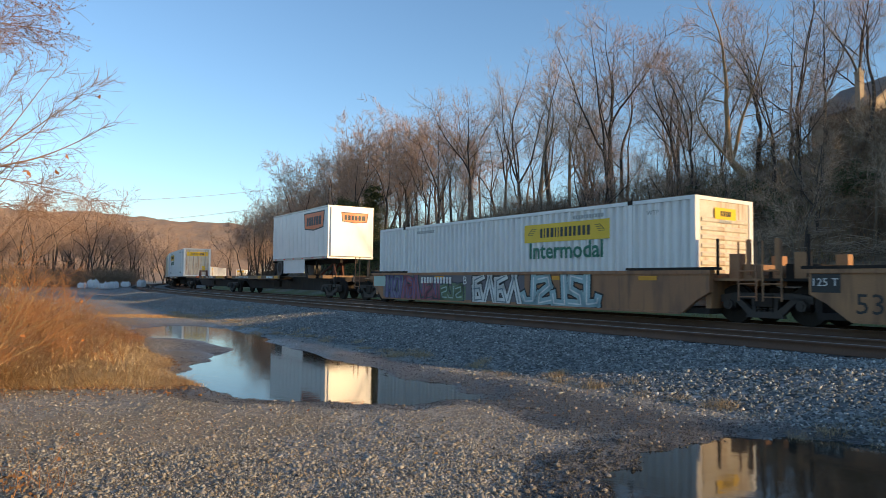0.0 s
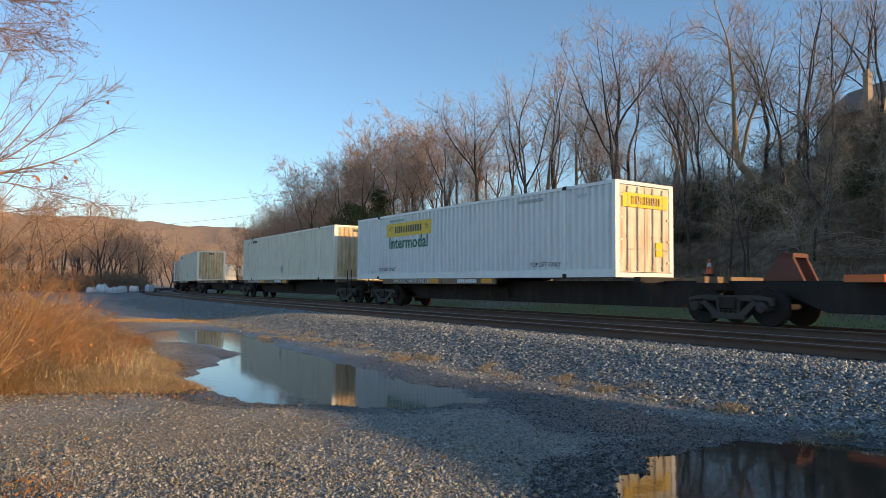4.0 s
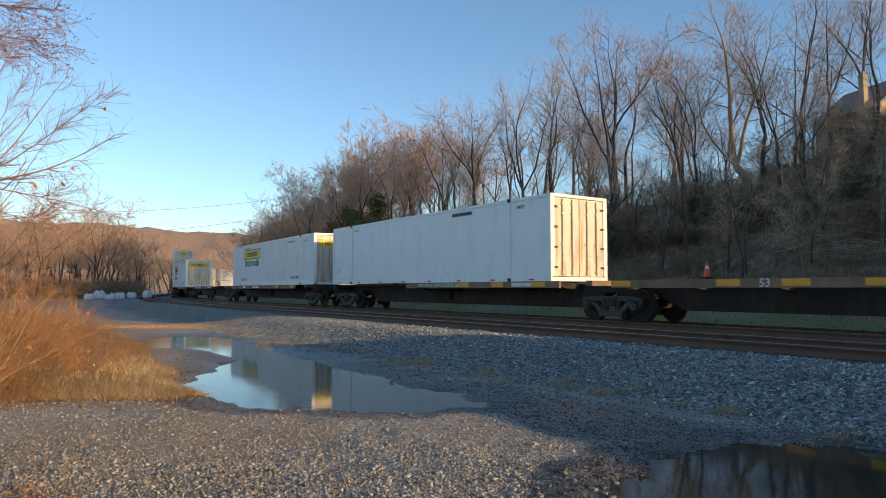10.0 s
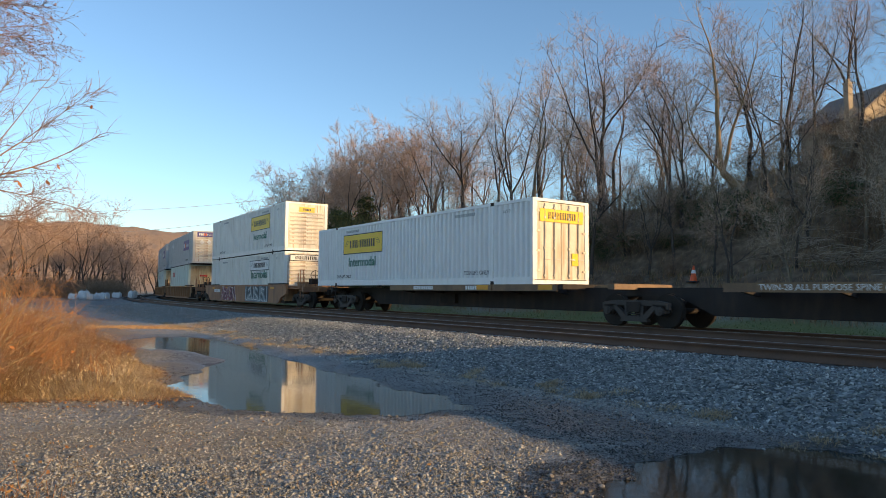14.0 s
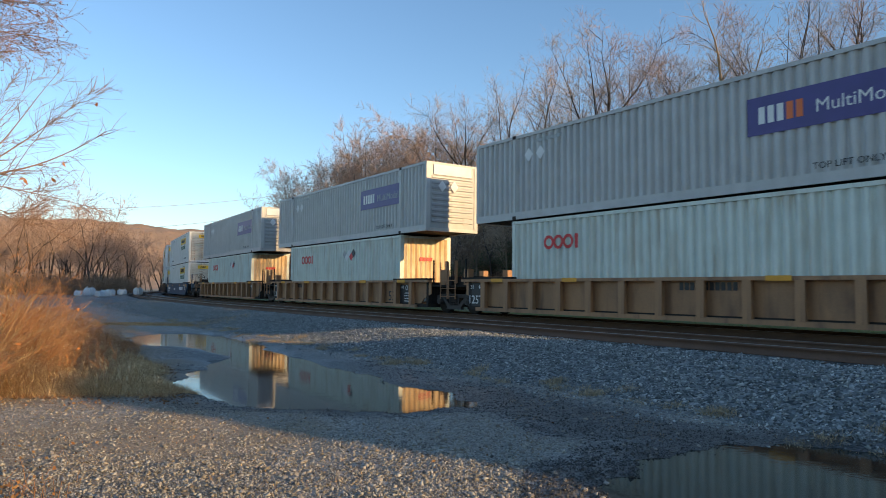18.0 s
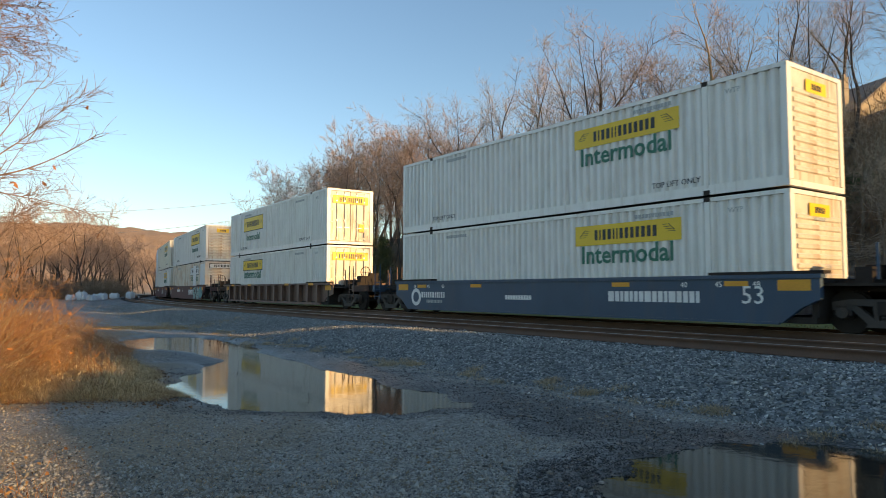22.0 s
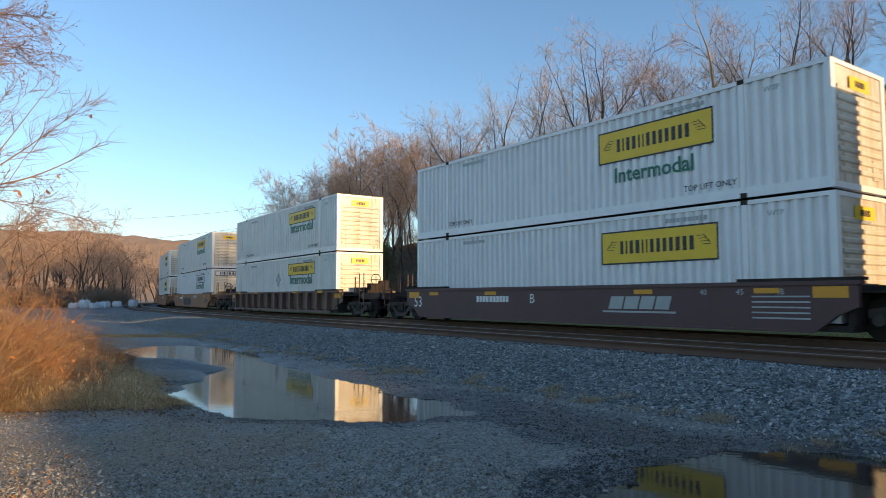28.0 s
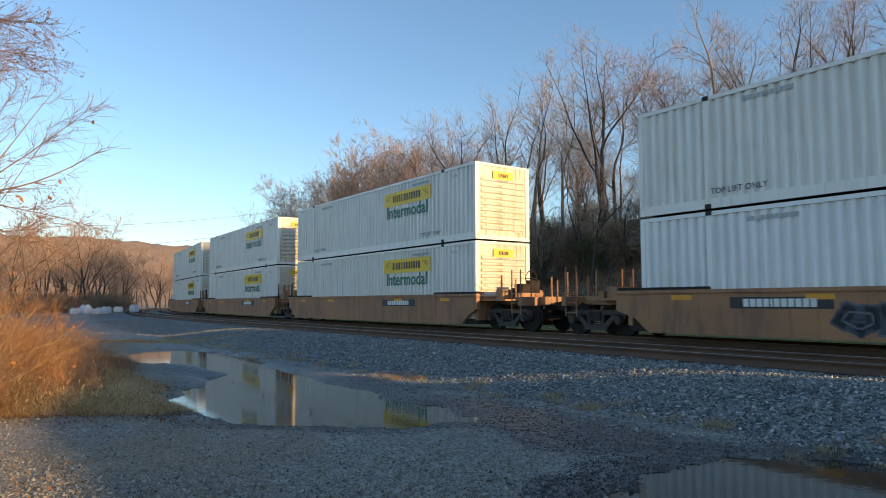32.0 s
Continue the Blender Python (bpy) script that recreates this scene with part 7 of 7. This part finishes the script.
def zone_shrub():
    """Leafless shrubs beside the gravel, their tops leaning out over the dry grass."""
    out, up = np.array((0.84, 0.545, 0)), np.array((0, 0, 1.0))
    # a small tree: limbs at several heights (height, rise, length, radius, shoot length)
    base = np.array((-5.75, 7.05))
    rng = np.random.default_rng(93)
    z = ground_at(*base)
    root = tagged(new("bare_shrub"), "leafless brown small tree with a few seed pods and dead leaves", "shrub", "shrubs by the gravel")
    root.matrix_basis = Matrix.Translation((base[0], base[1], z))
    stems, twigs, ends = [], [], []
    trunk = grow(rng, (0, 0, -0.1), (0.02, 0.0, 1), 5.4, 0.045, 14, stems, 0.04, 0.02, 0.35)

    def at_height(h):
        return min(trunk, key=lambda v: abs(v[0][2] - h))[0]
    for h, rise, L, r, reach, lift in ((2.5, 0.34, 1.9, 0.017, 0.55, 0.035), (2.45, 0.62, 1.95, 0.014, 0.5, 0.04), (2.5, 0.12, 1.75, 0.010, 0.55, -0.02), (2.15, 0.05, 1.7, 0.008, 0.6, 0.0),
                                       (2.1, 1.5, 2.4, 0.012, 0.5, 0.05), (2.3, 2.6, 2.2, 0.011, 0.45, 0.02), (1.9, 0.0, 1.5, 0.007, 0.5, 0.01), (2.75, -0.15, 1.5, 0.008, 0.5, -0.02), (1.4, 1.9, 2.5, 0.010, 0.5, 0.03), (1.2, 1.2, 2.3, 0.010, 0.5, 0.03), (1.6, 3.2, 2.6, 0.010, 0.45, 0.02), (2.6, 0.85, 1.6, 0.009, 0.5, 0.02)):
        way = out + up * rise + rng.normal(0, 0.08, 3)
        twig_out(rng, grow(rng, at_height(h), way / np.linalg.norm(way), L, r, 14, stems, 0.045, lift, 0.16), reach, twigs, ends, 1.5)
    pods = []
    for h, rise, L in ((4.35, 0.05, 0.95), (4.6, -0.05, 0.8), (4.75, 0.15, 0.9), (4.1, 0.10, 0.85), (4.9, 0.0, 0.9), (4.4, 0.4, 0.8)):
        way = out + up * rise + rng.normal(0, 0.1, 3)
        twig_out(rng, grow(rng, at_height(h), way / np.linalg.norm(way), L, 0.009, 10, stems, 0.06, -0.01, 0.2), 0.34, twigs, pods, 1.3, -0.01)
    part("trunk", from_arrays("stems", *tubes(stems, 5)), SHRUB_DARK, root)
    part("crown", from_arrays("twigs", *tubes(twigs, 3)), SHRUB_DARK, root)
    pods = np.array(pods)
    pods = np.concatenate([pods, pods + rng.normal(0, 0.02, pods.shape)])
    part("pod_cluster", from_arrays("pods", *cards(pods, rng.uniform(0.008, 0.02, len(pods)), rng)), POD, root, "small brown hanging seed pods")["kind"] = "stuff"
    pick = np.array(ends)[rng.integers(0, len(ends), 16)]
    part("dead_leaves", from_arrays("leaves", *cards(pick, rng.uniform(0.02, 0.05, 16), rng, 2.2)), LEAF_BR, root, "curled orange dead leaves")
    # long pale canes arching out of the dry growth
    for k, (bx, by, H, n, seed) in enumerate(((-6.6, 8.5, 2.0, 16, 95), (-7.3, 9.9, 2.2, 22, 92), (-6.9, 10.6, 1.5, 16, 96), (-8.2, 11.6, 2.0, 14, 97))):
        rng = np.random.default_rng(seed)
        canes, twigs, ends = [], [], []
        for i in range(n):
            way = out * rng.normal(0.55, 0.35) + np.array((-0.545, 0.84, 0)) * rng.normal(0, 0.4) + up
            cane = grow(rng, (rng.normal(0, 0.25), rng.normal(0, 0.25), -0.1), way / np.linalg.norm(way), H * rng.uniform(0.6, 1.15), 0.0085 * rng.uniform(0.7, 1.2), 11, canes, 0.06, -0.045, 0.25)
            twig_out(rng, cane[3:], 0.5, twigs, ends, 0.8, 0.0)
        root = tagged(new("bare_shrub"), "arching leafless ochre canes over dry grass", "shrub", "shrubs by the gravel")
        root.matrix_basis = Matrix.Translation((bx, by, ground_at(bx, by)))
        part("thicket", from_arrays("canes", *tubes(canes, 5)), SHRUB_M, root)["kind"] = "stuff"
        part("crown", from_arrays("twigs", *tubes(twigs, 3)), CANE, root)
        pick = np.array(ends)[rng.integers(0, len(ends), 5)]
        part("dead_leaves", from_arrays("leaves", *cards(pick, rng.uniform(0.02, 0.045, 5), rng, 2.0)), LEAF_BR, root, "curled orange dead leaves")


# ---- stones ----
def stones(name, x, y, size, seed, material, label, z=None):
    """Loose stones as squashed eight-faced lumps, joined."""
    rng = np.random.default_rng(seed)
    n = len(x)
    z = ground_z(x, y) if z is None else z
    base = np.array([(1, 0, 0), (0, 1, 0), (-1, 0, 0), (0, -1, 0), (0.1, 0.1, 0.75), (0.05, -0.1, -0.7)])
    v = base[None] * rng.uniform(0.65, 1.2, (n, 6, 1)) + rng.normal(0, 0.14, (n, 6, 3))
    a = rng.uniform(0, 2 * math.pi, n)
    c, s = np.cos(a), np.sin(a)
    t = rng.normal(0, 0.55, n)
    vx, vy, vz = v[..., 0] * 1.25, v[..., 1] * 0.85, v[..., 2] * 0.8
    vx, vz = vx * np.cos(t)[:, None] - vz * np.sin(t)[:, None], vx * np.sin(t)[:, None] + vz * np.cos(t)[:, None]
    w = np.stack([vx * c[:, None] - vy * s[:, None], vx * s[:, None] + vy * c[:, None], vz], -1) * (size / 2)[:, None, None]
    w += np.stack([x, y, z + size * 0.13], -1)[:, None, :]
    f = np.array([(0, 1, 4), (1, 2, 4), (2, 3, 4), (3, 0, 4), (1, 0, 5), (2, 1, 5), (3, 2, 5), (0, 3, 5)])
    faces = (np.arange(n)[:, None, None] * 6 + f[None]).reshape(-1, 3)
    me = from_arrays(name, w.reshape(-1, 3), faces)
    me.materials.append(material)
    return tagged(new(name, me), label, "gravel", kind="stuff")


def zone_stones():
    rng = np.random.default_rng(12)
    # near gravel: thinning with distance
    n = 210000
    r = 4.6 * (15.0 / 4.6) ** rng.uniform(0, 1, n)
    a = np.radians(rng.uniform(-40, 40, n))
    x, y = r * np.sin(a), r * np.cos(a)
    s, q = along(np.stack([x, y], 1))
    d = basin_depth(x, y) + 0.16 * lattice(x * 1.6, y * 1.6, 4)
    patch = lattice(x * 0.9, y * 0.9, 51) + 0.6 * lattice(x * 2.7, y * 2.7, 52)
    ok = (q < -8.4) & (d < -0.12) & (mound(x, y) < 0.1) & (patch + rng.normal(0, 0.35, n) > -0.75)
    damp = (d > -1.0) | (ease(-abs(q + 9.9) + 0.5 * lattice(x * 0.9, y * 0.9, 11), -1.35, -0.2) * ease(s, -4, 3) * (1 - ease(s, 12, 20)) > 0.45)
    dry, wet = ok & ~damp, ok & damp & (rng.uniform(0, 1, n) < 0.75)
    size = np.clip(rng.lognormal(math.log(0.0145), 0.5, n), 0.007, 0.06) * (1.05 - 0.25 * ease(r, 6.0, 8.5) + 0.03 * np.maximum(0, r - 8.5))
    stones("gravel_stones", x[dry], y[dry], size[dry], 13, STONE, "loose grey and tan gravel stones on the near ground")
    stones("wet_gravel", x[wet], y[wet], size[wet], 14, WET_STONE, "dark damp gravel round the puddles")
    # the largest loose stones one by one
    ground = bpy.data.objects["ground"]
    lumps = []
    g = np.random.default_rng(99)
    for k in range(7):
        bm = bmesh.new()
        bmesh.ops.create_icosphere(bm, subdivisions=1, radius=0.5)
        for v in bm.verts:
            v.co = Vector(v.co) * g.uniform(0.75, 1.15)
            v.co.z *= 0.62
        lumps.append(cached(("lump", k), lambda: bm))
    lump_m = mat("field_stone", (0.34, 0.31, 0.265), (0.15, 0.135, 0.12), 0.85, rand=0.45, scale=9, bump=0.01)
    k = 0
    while k < 300:
        a, rr = math.radians(g.uniform(-36, 36)), 4.9 + 9.5 * g.uniform() ** 1.6
        px, py = rr * math.sin(a), rr * math.cos(a)
        s1, q1 = along([(px, py)])
        if q1[0] > -8.6 or basin_depth(np.array([px]), np.array([py]))[0] > -0.25 or float(mound(np.array([px]), np.array([py]))[0]) > 0.08:
            continue
        sz = g.uniform(0.035, 0.075)
        o = part("stone", lumps[k % 7], lump_m, ground, "", pose(px, py, ground_at(px, py) + sz * 0.12, 0, 0, g.uniform(0, 360)))
        o.scale = (sz, sz * g.uniform(0.6, 1.0), sz)
        k += 1
    # ballast shoulder
    n = 92000
    s = -6 + 66 * rng.uniform(0, 1, n) ** 1.7
    q = -5.0 - 3.55 * rng.uniform(0, 1, n) ** 0.9
    q = np.where(rng.uniform(0, 1, n) < 0.03, rng.normal(-8.9, 0.3, n), q)
    x, y = on_track(s, q)
    x, y = np.asarray(x), np.asarray(y)
    size = np.clip(rng.lognormal(math.log(0.041), 0.32, n), 0.022, 0.09) * (1 + 0.003 * s)
    stones("ballast_stones", x, y, size, 15, BALLAST_M, "blue-grey crushed ballast stones on the track shoulder")
    n = 9000
    s, q = rng.uniform(-6, 50, n), rng.uniform(-2.7, -1.35, n)
    x, y = on_track(s, q)
    stones("ballast_between", np.asarray(x), np.asarray(y), rng.uniform(0.03, 0.07, n), 16, BALLAST_M, "crushed ballast stones between the two tracks")


# ---- distance ----
def zone_far():
    m = mat("far_forest", (0.42, 0.275, 0.165), (0.27, 0.19, 0.13), 0.95, scale=0.012, fine=0.11, bump=3.0)
    az = np.radians(np.arange(-75, 40, 0.35))
    rr = np.linspace(520, 1500, 60)
    A, R = np.meshgrid(az, rr, indexing="ij")
    X, Y = R * np.sin(A), R * np.cos(A)
    deg = np.degrees(A)
    top = 80 + 10 * ease(-deg, 14, 30) - 22 * ease(deg, -18, 0) + 2.2 * lattice(deg * 0.22, R * 0.0, 61)
    Z = -2 + top * ease(R, 560, 1050) * (R / 1050) ** 0.2 + 2.2 * lattice(X * 0.06, Y * 0.06, 62) * ease(R, 560, 700) + 1.6 * lattice(X * 0.17, Y * 0.17, 63) * ease(R, 560, 700)
    n, k = X.shape
    i = np.arange(n * k).reshape(n, k)
    f = np.stack([i[:-1, :-1], i[:-1, 1:], i[1:, 1:], i[1:, :-1]], -1).reshape(-1, 4)[:, ::-1]
    me = from_arrays("far_hill", np.stack([X, Y, Z], -1).reshape(-1, 3), f)
    me.materials.append(m)
    tagged(new("backdrop_hill", me), "distant long ridge of bare russet woods", "hill", kind="structure")
    # bulk bags at the end of the yard
    bag_m = mat("woven_bag", (0.72, 0.74, 0.76), (0.6, 0.62, 0.64), 0.8, scale=3, bump=0.02)

    def bag():
        bm = boxes((-0.55, 0.55, -0.55, 0.55, 0.0, 1.05))
        bmesh.ops.bevel(bm, geom=list(bm.edges), offset=0.16, segments=2, affect="EDGES")
        for sx in (-0.4, 0.4):
            rod(bm, (sx, -0.3, 0.95), (sx * 0.8, 0, 1.22), 0.03)
            rod(bm, (sx, 0.3, 0.95), (sx * 0.8, 0, 1.22), 0.03)
        return bm
    bagm = cached("bulk_bag", bag)
    first = tagged(new("bulk_bag"), "white woven bulk bag standing on the yard ground", "sack", "row of bulk bags")
    part("sack", bagm, bag_m, first)
    rng = random.Random(4)
    spots = [(-27.7, 96), (-27.05, 96), (-26.3, 97), (-25.5, 97), (-28.4, 95), (-24.4, 97), (-26.7, 98.5)]
    for k, (a, r) in enumerate(spots):
        x, y = at_bearing(a, r)
        mm = pose(x, y, ground_at(x, y), 0, 0, rng.uniform(-20, 20))
        if k == 0:
            first.matrix_basis = mm
        else:
            copy_thing(first, mm).scale = (rng.uniform(0.75, 1.0), 0.9, rng.uniform(0.6, 0.85))
    # wires over the far line
    wire = mat("wire", (0.30, 0.31, 0.33), None, 0.5)
    for k, (za, zb) in enumerate(((12.9, 21.84), (8.8, 18.3))):
        cu = bpy.data.curves.new("cable", "CURVE")
        cu.dimensions, cu.bevel_depth, cu.bevel_resolution = "3D", 0.035, 0
        sp = cu.splines.new("POLY")
        sp.points.add(24)
        xa, ya = at_bearing(-36, 128)
        xb, yb = at_bearing(-12, 150)
        for i in range(25):
            t = i / 24
            sp.points[i].co = (xa + (xb - xa) * t, ya + (yb - ya) * t, za + (zb - za) * t - 1.6 * 4 * t * (1 - t), 1)
        cu.materials.append(wire)
        tagged(new("overhead_cable", cu), "thin dark overhead cable across the sky", "cable", "overhead cables")


def zone_house():
    """Stone-coloured house on the crest, chimney at the gable."""
    wall_m = mat("house_wall", (0.46, 0.38, 0.28), (0.36, 0.29, 0.21), 0.85, bump=0.02)
    roof_m = mat("house_roof", (0.20, 0.18, 0.16), (0.27, 0.24, 0.21), 0.85, bump=0.02)
    x, y = at_bearing(33.9, 57)
    root = tagged(new("house"), "tan house with grey roof and tall chimney on the crest", "house")
    root.matrix_basis = pose(x, y, 10.8, 0, 0, 15)
    root.scale = (0.6, 0.6, 0.85)
    bm = bmesh.new()
    prism(bm, [(-5, -3), (5, -3), (5, 3.2), (0, 6.0), (-5, 3.2)], 0, 9)
    part("wall", bm, wall_m, root)
    for sx in (-1, 1):
        bm = bmesh.new()
        prism(bm, [(0, 6.05), (sx * 5.5, 2.97), (sx * 5.5, 3.17), (0, 6.25)][::-sx], -0.4, 9.4)
        part("roof", bm, roof_m, root)
    ch = part("chimney", boxes((-5.6, -4.95, 1.0, 1.7, -3, 5.9)), wall_m, root)
    part("chimney_cap", boxes((-5.68, -4.87, 0.92, 1.78, 5.9, 6.05), (-5.45, -5.1, 1.15, 1.55, 6.05, 6.35)), wall_m, ch)
    glass = mat("house_glass", (0.03, 0.035, 0.04), None, 0.1)
    for wx, wz in ((-3.0, 1.0), (2.6, 1.0)):
        w = part("window", boxes((wx - 0.55, wx + 0.55, -0.06, 0.0, wz, wz + 1.4)), WHITE_P, root)
        part("pane", boxes((wx - 0.45, wx + 0.45, -0.075, -0.062, wz + 0.1, wz + 1.3)), glass, w)


zone_woods()
zone_shrub()
zone_far()
zone_house()
zone_dry_grass()
zone_stones()


# ---- movement ----
def car_pose(o, tb, t):
    s = o - SPEED * t
    fx, fy = on_track(s - tb)
    rx, ry = on_track(s + tb)
    return Matrix.Translation(((fx + rx) / 2, (fy + ry) / 2, 0)) @ Matrix.Rotation(math.atan2(fy - ry, fx - rx), 4, "Z")


def motions():
    times = [k * 0.5 for k in range(65)]
    for thing, o, tb, dx, dz in MOVERS:
        walk(thing, [(t, car_pose(o, tb, t) @ Matrix.Translation((dx, 0, dz))) for t in times])
    # wheels roll while their bogie is in view
    rate = SPEED / 0.46
    for wheel, o, sx in WHEELS:
        t0, t1 = max(0.0, (o - 72.0) / SPEED), min(32.0, (o + 14.0) / SPEED)
        ticks = range(frame(t0), frame(t1) + 1) if t1 > t0 else ()
        rows = [(k / FPS, Matrix.Translation((sx, 0, 0.46)) @ Matrix.Rotation(rate * k / FPS, 4, "Y")) for k in (f - 1 for f in ticks)]
        if rows:
            first = [(0.0, rows[0][1])] if rows[0][0] > 0.01 else []
            last = [(32.0, rows[-1][1])] if rows[-1][0] < 31.99 else []
            walk(wheel, first + rows + last)


motions()
